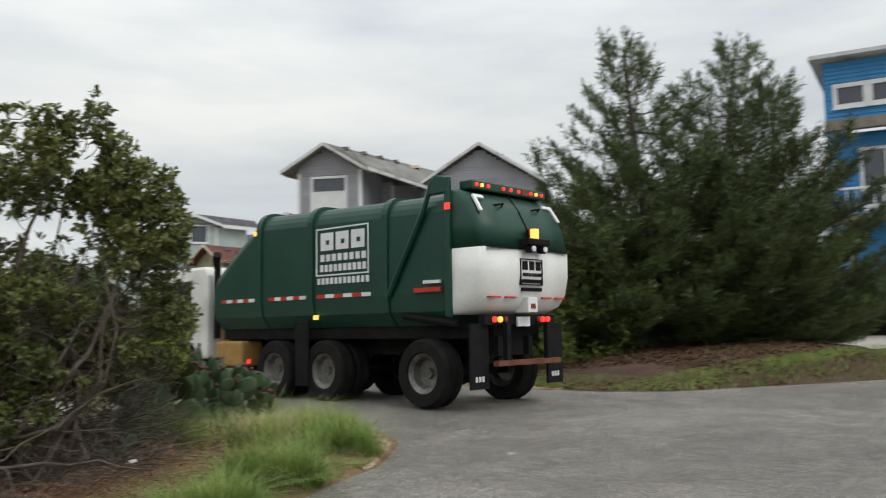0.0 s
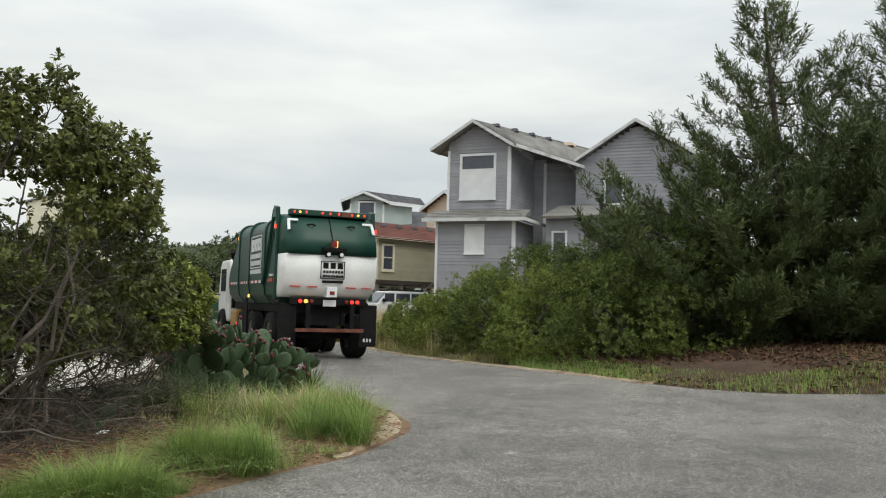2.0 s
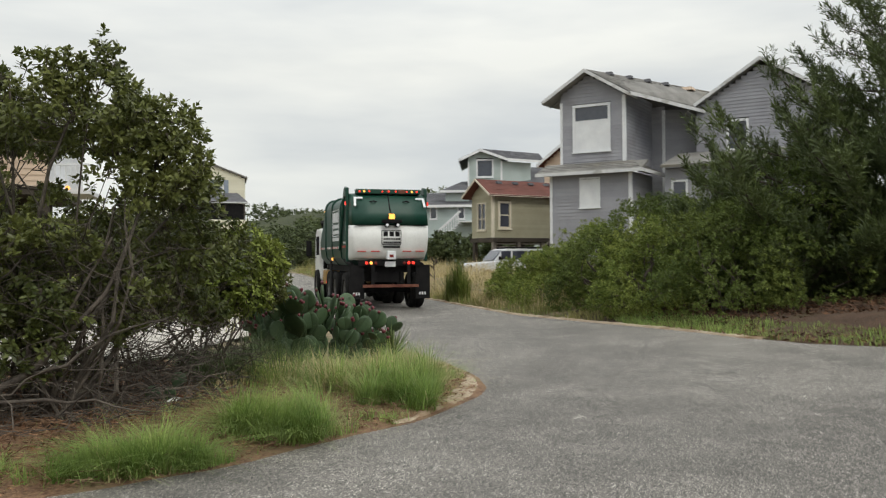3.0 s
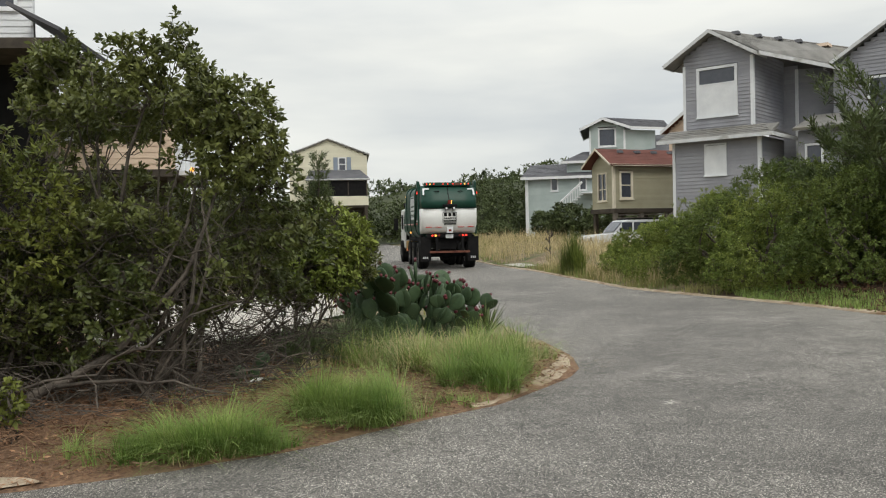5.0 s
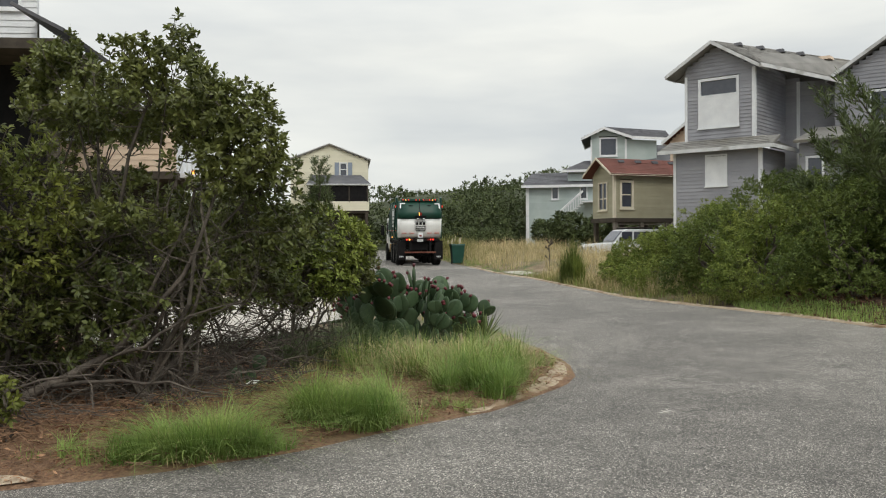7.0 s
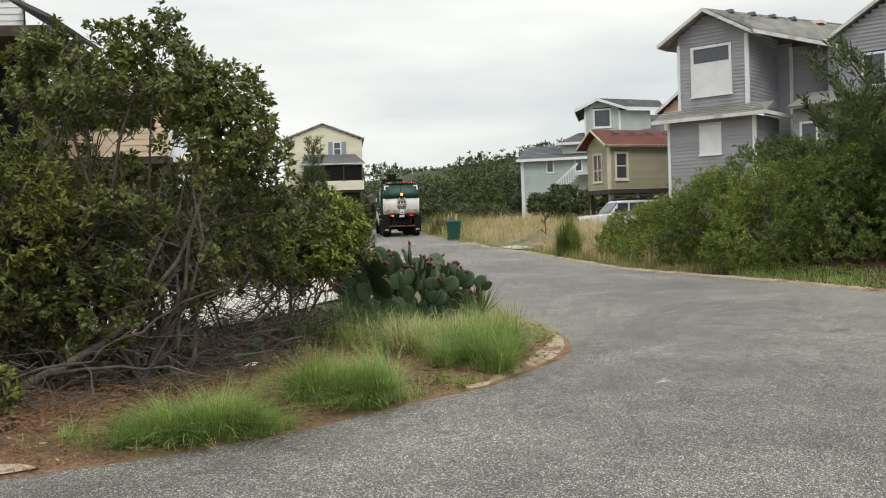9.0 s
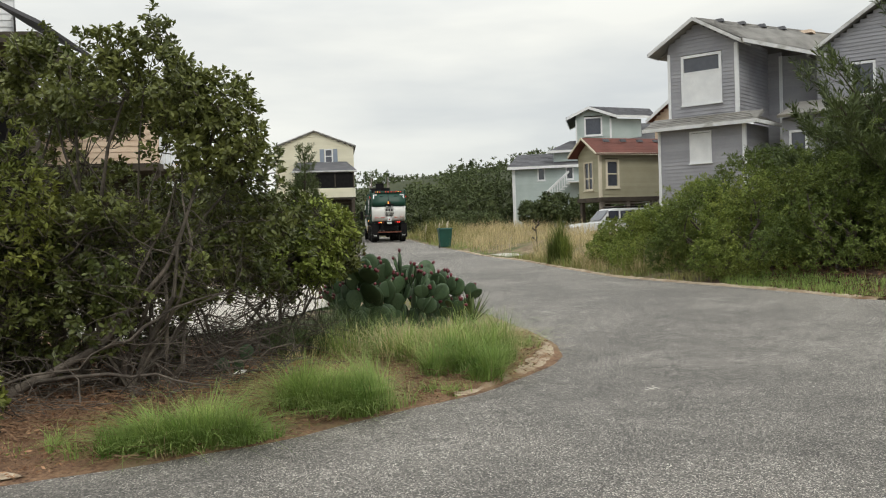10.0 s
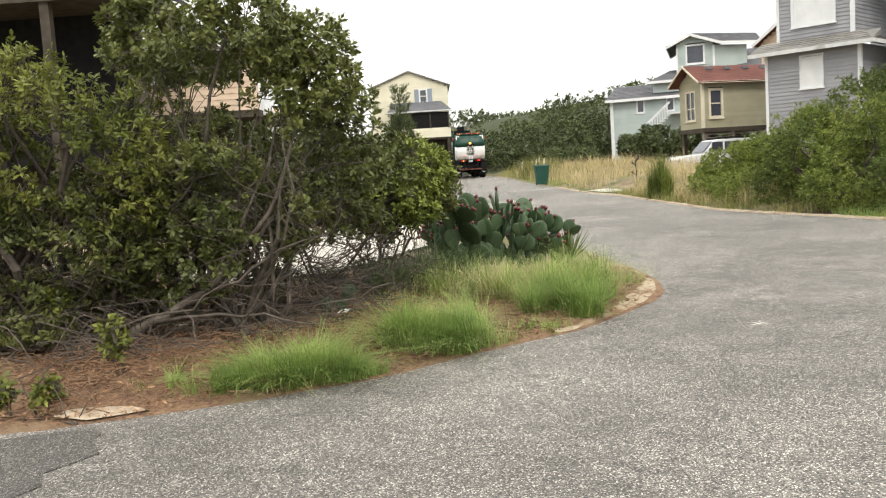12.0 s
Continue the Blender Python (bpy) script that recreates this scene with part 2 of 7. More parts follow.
DUNE = mat("dune_undergrowth", (0.025, 0.032, 0.014), (0.055, 0.065, 0.026), 0.9, 0.3, 3, 0.3)
FAR_LEAF = mat("dune_shrub_leaf", (0.04, 0.06, 0.022), (0.11, 0.135, 0.046), 0.7, 0.12, 3, 0.0, island=0.3)
GRASS = mat("green_grass_blade", (0.14, 0.24, 0.05), (0.34, 0.42, 0.125), 0.6, 2.5, 12, 0.0, island=0.3, translucent=0.3)
YUCCA = mat("dark_yucca_blade", (0.045, 0.075, 0.022), (0.11, 0.15, 0.045), 0.5, 2, 12, 0.0, island=0.3)
STRAW = mat("dry_straw_grass", (0.4, 0.32, 0.16), (0.64, 0.53, 0.31), 0.8, 0.6, 10, 0.0, island=0.25, translucent=0.25)
REED = mat("olive_field_grass", (0.16, 0.165, 0.05), (0.32, 0.3, 0.12), 0.8, 0.6, 10, 0.0, island=0.25, translucent=0.25)
BARK = mat("grey_brown_bark", (0.038, 0.031, 0.026), (0.11, 0.09, 0.072), 0.9, 8, 50, 0.6)
BRANCH = mat("grey_brown_live_branch", (0.065, 0.054, 0.043), (0.165, 0.14, 0.112), 0.9, 8, 50, 0.5, rnd=0.3)
TWIG = mat("dead_grey_twig", (0.052, 0.042, 0.035), (0.155, 0.13, 0.106), 0.9, 8, 50, 0.3, island=0.3)
CACTUS = mat("blue_green_cactus_pad", (0.026, 0.054, 0.025), (0.062, 0.10, 0.042), 0.55, 3, 25, 0.25, rnd=0.22, c=(0.10, 0.12, 0.05))
DEAD_RED = mat("rust_red_dead_leaf", (0.12, 0.04, 0.02), (0.26, 0.11, 0.05), 0.8, 5, 30, 0.0, island=0.3)
# pine straw for the bank, coloured darker to hold the shade under the trees
SHADED_STRAW = mat("shaded_pine_straw", (0.05, 0.026, 0.016), (0.17, 0.09, 0.05), 0.95, 3, 30, 0.0, island=0.4)
PLUME = mat("cream_grass_plume", (0.42, 0.37, 0.28), (0.62, 0.56, 0.45), 0.9, 4, 30, 0.0)
FRUIT = mat("purple_red_cactus_fruit", (0.085, 0.015, 0.026), (0.19, 0.045, 0.05), 0.5, 8, 30, 0.1, rnd=0.2)
DRY_LEAF = mat("fallen_dry_leaf", (0.10, 0.045, 0.025), (0.36, 0.21, 0.12), 0.9, 5, 30, 0.0, island=0.55)
PAPER = mat("scrap_of_white_paper", (0.6, 0.6, 0.58), (0.75, 0.75, 0.73), 0.8, 8, 30, 0.1)


# ---- mesh helpers ----
class Mesh:
    """Collects vertices and faces; m is the pose that new pieces take."""

    def __init__(self, m=None):
        self.v, self.f, self.m, self.lapped = [], [], m or Matrix(), False

    def add(self, verts, faces):
        k = len(self.v)
        self.v += [self.m @ Vector(p) for p in verts]
        self.f += [tuple(k + i for i in f) for f in faces]
        return self

    def box(self, x0, x1, y0, y1, z0, z1, taper=0.0):
        t = taper
        return self.add([(x0, y0, z0), (x1, y0, z0), (x1, y1, z0), (x0, y1, z0),
                         (x0 + t, y0 + t, z1), (x1 - t, y0 + t, z1), (x1 - t, y1 - t, z1), (x0 + t, y1 - t, z1)],
                        [(0, 3, 2, 1), (4, 5, 6, 7), (0, 1, 5, 4), (1, 2, 6, 5), (2, 3, 7, 6), (3, 0, 4, 7)])

    def prism(self, poly, y0, y1):
        """A polygon in x, z swept along y."""
        n = len(poly)
        return self.add([(x, y0, z) for x, z in poly] + [(x, y1, z) for x, z in poly],
                        [tuple(range(n)), tuple(range(2 * n - 1, n - 1, -1))] + [(i, i + n, (i + 1) % n + n, (i + 1) % n) for i in range(n)])

    def slab(self, a, b, c, d, thick):
        """A slab under the quad a, b, c, d."""
        q = [Vector(p) for p in (a, b, c, d)]
        nrm = (q[1] - q[0]).cross(q[3] - q[0]).normalized() * thick
        return self.add(q + [p - nrm for p in q], [(0, 1, 2, 3), (7, 6, 5, 4), (0, 4, 5, 1), (1, 5, 6, 2), (2, 6, 7, 3), (3, 7, 4, 0)])

    def tube(self, points, radii, n=7, caps=True):
        pts = [Vector(p) for p in points]
        verts, faces = [], []
        for i, p in enumerate(pts):
            d = (pts[min(i + 1, len(pts) - 1)] - pts[max(i - 1, 0)]).normalized()
            a = d.orthogonal().normalized() if abs(d.z) > 0.95 else d.cross(Vector((0, 0, 1))).normalized()
            b = d.cross(a)
            verts += [p + float(radii[i]) * (math.cos(2 * math.pi * k / n) * a + math.sin(2 * math.pi * k / n) * b) for k in range(n)]
        for i in range(len(pts) - 1):
            faces += [(i * n + k, i * n + (k + 1) % n, (i + 1) * n + (k + 1) % n, (i + 1) * n + k) for k in range(n)]
        if caps:
            faces += [tuple(range(n - 1, -1, -1)), tuple(range((len(pts) - 1) * n, len(pts) * n))]
        return self.add(verts, faces)

    def lathe(self, profile, n=20):
        """A profile of (radius, y) turned round the y axis."""
        k = len(profile)
        verts = [(r * math.cos(2 * math.pi * i / n), y, r * math.sin(2 * math.pi * i / n)) for i in range(n) for r, y in profile]
        faces = [(i * k + j, i * k + j + 1, (i + 1) % n * k + j + 1, (i + 1) % n * k + j) for i in range(n) for j in range(k - 1)]
        return self.add(verts, faces)

    def data(self, name, material, smooth=False):
        me = bpy.data.meshes.new(name)
        me.from_pydata([tuple(p) for p in self.v], [], self.f)
        me.materials.append(material)
        bm = bmesh.new()
        bm.from_mesh(me)
        bmesh.ops.recalc_face_normals(bm, faces=bm.faces)
        bm.to_mesh(me)
        bm.free()
        if smooth:
            me.shade_smooth()
        return me


def quads(name, verts, material):
    """A mesh of loose quads from an array (N, 4, 3), or of strips of three quads from (N, 8, 3)."""
    v = np.asarray(verts, np.float32)
    n, k = v.shape[0], v.shape[1]
    me = bpy.data.meshes.new(name)
    strip = [[0, 1, 2, 3]] if k == 4 else [[2 * i, 2 * i + 1, 2 * i + 3, 2 * i + 2] for i in range(k // 2 - 1)]
    idx = (np.arange(n)[:, None, None] * k + np.array(strip)[None]).reshape(-1)
    me.vertices.add(n * k)
    me.vertices.foreach_set("co", v.reshape(-1))
    me.loops.add(len(idx))
    me.loops.foreach_set("vertex_index", idx.astype(np.int32))
    me.polygons.add(len(idx) // 4)
    me.polygons.foreach_set("loop_start", np.arange(0, len(idx), 4, dtype=np.int32))
    me.update(calc_edges=True)
    me.materials.append(material)
    return me


def part(name, mesh, material, parent, label="", bevel=0.0, smooth=False):
    lapped = isinstance(mesh, Mesh) and mesh.lapped
    ob = new("siding" if lapped else name, mesh.data(name, material, smooth) if isinstance(mesh, Mesh) else mesh)
    ob.parent = parent
    if lapped:
        tagged(ob, kind="stuff")
    if label:
        ob["label"] = label
    if bevel:
        b = ob.modifiers.new("bevel", "BEVEL")
        b.width, b.segments, b.limit_method = bevel, 2, "ANGLE"
    return ob


def thing(name, m, label, category, group="", kind=""):
    ob = new(name)
    ob.empty_display_size = 0.2
    ob.matrix_basis = m
    return tagged(ob, label, category, group, kind)


# ---- ground ----
PROFILE_Y = [-80, 8, 14, 18, 23, 28, 36, 47, 57, 64, 70, 90, 400]
PROFILE_Z = [0, 0, .11, .09, .04, .06, .14, .30, .48, .62, .72, .9, .9]
# the road's two edges: x for each y
LEFT_Y = [-14, 2, 4.0, 5.2, 5.5, 5.8, 6.0, 6.2, 6.5, 6.7, 7.0, 7.4, 7.9, 8.4, 8.9, 9.7, 10.2, 11.0, 12.2, 14.3, 18, 22, 27, 36, 42, 50, 60, 70, 85, 110]
LEFT_X = [-16, -13, -8, -3.6, -2.5, -1.9, -1.6, -1.2, -0.9, -0.6, -0.3, 0.0, 0.4, 0.9, 1.2, 1.6, 1.72, 1.7, 1.4, 0.7, -0.6, -1.6, -3.0, -5.4, -6.6, -8.6, -11.2, -14.2, -19, -29]
RIGHT_Y = [-14, 11.6, 12.4, 12.7, 12.9, 13.6, 14.8, 16.1, 18.2, 20.4, 23.4, 28.1, 33.0, 37.6, 45.8, 53.1, 62.4, 70, 85, 110]
RIGHT_X = [26, 26, 15, 11, 8.4, 7.3, 6.6, 6.3, 5.5, 4.7, 3.7, 2.6, 1.4, -0.2, -2.3, -4.3, -6.6, -9, -14, -24]


def level(x, y):
    """The height of the carriageway."""
    return np.interp(y, PROFILE_Y, PROFILE_Z) + 0.012 * np.clip(x - 4, 0, 10)


def ground_z(x, y):
    x, y = np.asarray(x, float), np.asarray(y, float)
    right = np.clip(x - np.interp(y, RIGHT_Y, RIGHT_X), 0, None)
    left = np.clip(np.interp(y, LEFT_Y, LEFT_X) - x, 0, None)
    bank = 0.62 * (1 - np.exp(-(right / 3.2) ** 1.5)) * np.where(y < 60, 1, np.clip(1 - (y - 60) / 25, 0, 1)) * np.clip((y - 9) / 4, 0, 1)
    bank = bank * (1 - np.exp(-(((y - 36.8) / 3) ** 4)) * np.clip(1 - (right - 1.8) / 1.5, 0, 1))
    verge = 0.10 * (1 - np.exp(-(left / 1.2))) * np.clip((y - 4.2) / 2, 0, 1)
    drive = np.clip(1 - np.abs(x - 19 - 0.15 * (y - 14)) / 5.0, 0, 1) * np.clip(1 - (y - 12) / 30, 0, 1)
    bank = bank * (1 - 0.9 * np.exp(-(((x - 5.6) / 3.4) ** 4 + ((y - 46) / 2.6) ** 4)))
    return level(x, y) + bank * (1 - 0.6 * np.clip(drive * 2, 0, 1)) + verge


def on_road(x, y, margin=0.0):
    return np.interp(y, LEFT_Y, LEFT_X) - margin < x < np.interp(y, RIGHT_Y, RIGHT_X) + margin


def ticks(*spans):
    out = []
    for a, b, n in spans:
        out += list(np.linspace(a, b, n, endpoint=False))
    return np.array(out + [spans[-1][1]])


gx = ticks((-900, -60, 12), (-60, -12, 16), (-12, 24, 144), (24, 70, 16), (70, 900, 12))
gy = ticks((-300, -20, 8), (-20, 4, 24), (4, 34, 130), (34, 80, 50), (80, 140, 20), (140, 1500, 12))
GX, GY = np.meshgrid(gx, gy)
bumps = np.array([[noise.noise((x * 0.9, y * 0.9, 0)) * 0.05 + noise.noise((x * 0.2, y * 0.2, 3)) * 0.12 for x in gx] for y in gy])
off_l = np.interp(GY, LEFT_Y, LEFT_X) - GX
off_r = GX - np.interp(GY, RIGHT_Y, RIGHT_X)
off = np.maximum(off_l, off_r)
GZ = ground_z(GX, GY) + bumps * np.clip(off / 2.0, 0, 1) - 0.012 - 0.05 * np.clip(-off / 0.6, 0, 1)
ground_mesh = bpy.data.meshes.new("ground")
nx = len(gx)
ground_mesh.from_pydata(list(zip(GX.ravel(), GY.ravel(), GZ.ravel())), [],
                        [(j * nx + i, j * nx + i + 1, (j + 1) * nx + i + 1, (j + 1) * nx + i) for j in range(len(gy) - 1) for i in range(nx - 1)])
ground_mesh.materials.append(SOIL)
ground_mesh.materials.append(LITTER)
ground_mesh.materials.append(SHADED_DUFF)
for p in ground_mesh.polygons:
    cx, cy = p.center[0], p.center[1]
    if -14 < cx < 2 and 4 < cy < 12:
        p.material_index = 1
    # bank under the pines: duff with their shade in its colour
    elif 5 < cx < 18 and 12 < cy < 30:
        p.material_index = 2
ground_mesh.shade_smooth()
tagged(new("ground", ground_mesh), "sandy soil with pine straw and dry grass", "ground", kind="structure")

ry = ticks((-14, 4, 20), (4, 16, 170), (16, 40, 60), (40, 110, 50))
road_v, road_f, cols = [], [], 25
for y in ry:
    wob = 0.05 * noise.noise((3.1, y * 1.7, 0)) + 0.03 * noise.noise((3.1, y * 5, 2))
    wob2 = 0.06 * noise.noise((9.1, y * 1.7, 0)) + 0.03 * noise.noise((9.1, y * 5, 2))
    a, b = np.interp(y, LEFT_Y, LEFT_X) + wob, np.interp(y, RIGHT_Y, RIGHT_X) + wob2
    for i in range(cols):
        x = a + (b - a) * i / (cols - 1)
        road_v.append((x, y, level(x, y) + (0.004 if 0 < i < cols - 1 else -0.02)))
road_f = [(j * cols + i, j * cols + i + 1, (j + 1) * cols + i + 1, (j + 1) * cols + i) for j in range(len(ry) - 1) for i in range(cols - 1)]
road_mesh = bpy.data.meshes.new("road")
road_mesh.from_pydata(road_v, [], road_f)
road_mesh.materials.append(ASPHALT)
road_mesh.shade_smooth()
tagged(new("road", road_mesh), "worn grey asphalt road with pale aggregate", "road", kind="structure")


def patch(name, label, outline, material, lift=0.03, step=0.5):
    """A thin sheet on the ground within an outline in plan."""
    bm = bmesh.new()
    f = bm.faces.new([bm.verts.new((x, y, 0)) for x, y in outline])
    for _ in range(4):
        bmesh.ops.subdivide_edges(bm, edges=[e for e in bm.edges if e.calc_length() > step], cuts=1, use_grid_fill=True)
        bmesh.ops.triangulate(bm, faces=[g for g in bm.faces if len(g.verts) > 4])
    for v in bm.verts:
        v.co.z = float(ground_z(v.co.x, v.co.y)) + lift
    me = bpy.data.meshes.new(name)
    bm.to_mesh(me)
    bm.free()
    me.materials.append(material)
    me.shade_smooth()
    return tagged(new(name, me), label, "driveway" if material is CONCRETE else "ground", kind="structure")


patch("driveway", "pale concrete driveway behind the shrubs", [(-4.6, 11.5), (-3.4, 10.9), (-2.6, 11.4), (-2.1, 12.5), (-1.6, 15.5), (-2.4, 21), (-6.5, 21), (-6.5, 15), (-5, 13)], CONCRETE, 0.04)
patch("driveway", "pale concrete driveway beside the tall grass", [(0.9, 35.4), (0.0, 37.9), (0.7, 38.5), (1.5, 38.6), (1.6, 36.4)], CONCRETE, 0.03)
patch("driveway", "pale concrete driveway of the blue house", [(13.3, 13.0), (15.5, 18.5), (17.5, 24), (25, 26), (27, 20), (25, 12.6), (19, 12.4)], CONCRETE, 0.05)

patch("asphalt_patch", "dark ragged repair in the asphalt by the verge", [(-2.0, 5.5), (-1.86, 5.52), (-1.72, 5.47), (-1.66, 5.3), (-1.5, 5.12), (-1.55, 4.95), (-1.62, 4.8), (-1.5, 4.62), (-1.56, 4.42), (-1.8, 4.3), (-2.1, 4.42), (-2.35, 4.7), (-2.5, 5.0), (-2.4, 5.25), (-2.2, 5.4)], DARK_ASPHALT, 0.009, 0.2)
patch("concrete_scrap", "pale sandy concrete scrap at the road edge", [(-2.28, 5.78), (-2.02, 5.76), (-1.84, 5.88), (-1.7, 5.98), (-1.86, 6.02), (-2.08, 5.98), (-2.26, 5.9)], SAND, -0.003, 0.15)


def edge_strip():
    """The pale sandy rim between the asphalt and the verge."""
    v, n = [], 160
    ys = np.linspace(8.3, 11.9, n)
    for y in ys:
        x = float(np.interp(y, LEFT_Y, LEFT_X))
        w = 0.03 + 0.27 * max(0, 1 - abs(y - 9.9) / 1.7) * (1 + 0.8 * noise.noise((y * 2.3, 4, 1))) + 0.05 * noise.noise((y * 4, 1, 1)) + 0.05 * noise.noise((y * 13, 1, 1))
        for k, lift in ((0.05, -0.03), (-w * 0.3, 0.004 + 0.02 * noise.noise((y * 6, 0, 0))), (-w * 0.7, 0.002 + 0.03 * noise.noise((y * 5, 7, 0))), (-w, -0.03)):
            v.append((x + k, y, float(ground_z(x + k, y)) + lift))
    me = bpy.data.meshes.new("sand_edge")
    me.from_pydata(v, [], [(j * 4 + i, j * 4 + i + 1, (j + 1) * 4 + i + 1, (j + 1) * 4 + i) for j in range(n - 1) for i in range(3)])
    me.materials.append(SAND)
    me.shade_smooth()
    tagged(new("sand_edge", me), "pale sandy rim along the asphalt", "ground", kind="structure")


edge_strip()


def gutter_strip():
    """The thin pale rim of broken concrete and sand along the far edge of the road."""
    v, n = [], 240
    for y in np.linspace(14.5, 44, n):
        x = float(np.interp(y, RIGHT_Y, RIGHT_X))
        w = max(0.02, 0.15 + 0.16 * noise.noise((y * 0.9, 8, 1)) + 0.07 * noise.noise((y * 4, 3, 1)))
        for k, lift in ((-0.05, -0.03), (-0.02, 0.012), (w * 0.6, 0.02 + 0.012 * noise.noise((y * 5, 0, 0))), (w, -0.03)):
            v.append((x + k, y, float(ground_z(x + k, y)) + lift))
    me = bpy.data.meshes.new("gutter_edge")
    me.from_pydata(v, [], [(j * 4 + i, j * 4 + i + 1, (j + 1) * 4 + i + 1, (j + 1) * 4 + i) for j in range(n - 1) for i in range(3)])
    me.materials.append(SAND)
    tagged(new("gutter_edge", me), "thin pale sandy rim along the far road edge", "ground", kind="structure")


gutter_strip()


def road_mark():
    rnd = random.Random(2)
    m = Mesh()
    x, y = 2.46, 8.38
    for dx, dy, r in ((0, 0, 0.026), (0.04, 0.05, 0.02), (-0.04, -0.04, 0.018), (0.03, 0.11, 0.014), (-0.02, 0.06, 0.013), (0.06, 0.0, 0.012)):
        ring = [(x + dx + r * rnd.uniform(0.6, 1.2) * math.cos(a), y + dy + r * 1.6 * rnd.uniform(0.6, 1.2) * math.sin(a), float(level(x, y)) + 0.009) for a in np.linspace(0, 2 * math.pi, 8, endpoint=False)]
        m.add(ring, [tuple(range(8))])
    tagged(new("paint_spot", m.data("paint_spot", CONCRETE)), "small worn splash of white paint on the asphalt", "marking", kind="structure")


road_mark()


# ---- houses ----
def lap_wall(mesh, z0, z1, left, right, pitch=0.19, holes=(), y=0.0, thick=0.14):
    """Lapped boards on a wall that faces -y; left and right give the wall's ends at a height; holes are (u0, u1, z0, z1)."""
    mesh.lapped = True
    z = z0
    while z < z1 - 0.01:
        top = min(z + pitch, z1)
        mid = (z + top) / 2
        spans = [(left(mid), right(mid))]
        for a, b, c, d in holes:
            if c < mid < d:
                spans = [s for p, q in spans for s in ((p, min(q, a)), (max(p, b), q)) if s[1] - s[0] > 0.01]
        for p, q in spans:
            if q - p > 0.02:
                mesh.add([(p, y - 0.03, z), (q, y - 0.03, z), (q, y + thick, z), (p, y + thick, z),
                          (p, y - 0.004, top), (q, y - 0.004, top), (q, y + thick, top), (p, y + thick, top)],
                         [(0, 3, 2, 1), (4, 5, 6, 7), (0, 1, 5, 4), (1, 2, 6, 5), (2, 3, 7, 6), (3, 0, 4, 7)])
        z = top


def turned(u, v, quarter):
    """A frame in a house: at (u, v), turned by quarter * 90 degrees."""
    return pose(u, v, 0, 0, 0, 90 * quarter)


def window(parent, m, u0, u1, z0, z1, trim=0.1, bars=(), frame_mat=None, y=0.0, cover=None, name="window"):
    """A window in a wall that faces -y: casing, sill, panes and bars; cover: the height up to which a white board covers it."""
    frame_mat = frame_mat or WHITE
    w = Mesh(m)
    for a, b, c, d in ((u0, u1, z1 - trim, z1), (u0, u1, z0, z0 + trim), (u0, u0 + trim, z0 + trim, z1 - trim), (u1 - trim, u1, z0 + trim, z1 - trim)):
        w.box(a, b, y - 0.06, y + 0.1, c, d)
    win = part(name, w, frame_mat, parent)
    part("window_sill", Mesh(m).box(u0 - 0.04, u1 + 0.04, y - 0.11, y + 0.03, z0 - 0.05, z0 - 0.001), frame_mat, win)
    low = cover or z0 + trim
    if cover:
        part("cover_board", Mesh(m).box(u0 + trim, u1 - trim, y - 0.045, y + 0.05, z0 + trim, cover - 0.05), WHITE, win, "white board over the lower window")
        part("rail", Mesh(m).box(u0 + trim, u1 - trim, y - 0.058, y + 0.06, cover - 0.05, cover), frame_mat, win)
    if low < z1 - trim:
        part("pane", Mesh(m).box(u0 + trim, u1 - trim, y + 0.02, y + 0.035, low, z1 - trim), GLASS, win)
    for kind, at in bars:
        if kind == "v":
            part("bar", Mesh(m).box(at - 0.03, at + 0.03, y - 0.03, y + 0.015, low, z1 - trim), frame_mat, win)
        else:
            part("bar", Mesh(m).box(u0 + trim, u1 - trim, y - 0.028, y + 0.013, at - 0.03, at + 0.03), frame_mat, win)
    return win


def shingle_slope(mesh, a, b, c, d, rows, thick=0.025, cols=14, seed=0):
    """Rows of overlapping shingles on the quad a, b (eave), c, d (ridge)."""
    rnd = random.Random(seed)
    a, b, c, d = (Vector(p) for p in (a, b, c, d))
    up = (b - a).cross(d - a).normalized()
    if up.z < 0:
        up = -up
    for r in range(rows):
        t0, t1 = r / rows, min((r + 1.25) / rows, 1)
        l0, r0, l1, r1 = a.lerp(d, t0), b.lerp(c, t0), a.lerp(d, t1), b.lerp(c, t1)
        cuts = [0] + sorted((k + 0.5 * (r % 2) + 0.2 * rnd.random()) / cols for k in range(1, cols)) + [1]
        for p, q in zip(cuts, cuts[1:]):
            p, q = min(p, 1), min(q, 1)
            if q - p < 1e-3:
                continue
            lo, hi = up * (thick + 0.012 * rnd.random()), up * 0.004
            mesh.add([l0.lerp(r0, p) + lo, l0.lerp(r0, q) + lo, l1.lerp(r1, q) + hi, l1.lerp(r1, p) + hi,
                      l0.lerp(r0, p), l0.lerp(r0, q)], [(0, 1, 2, 3), (4, 5, 1, 0)])


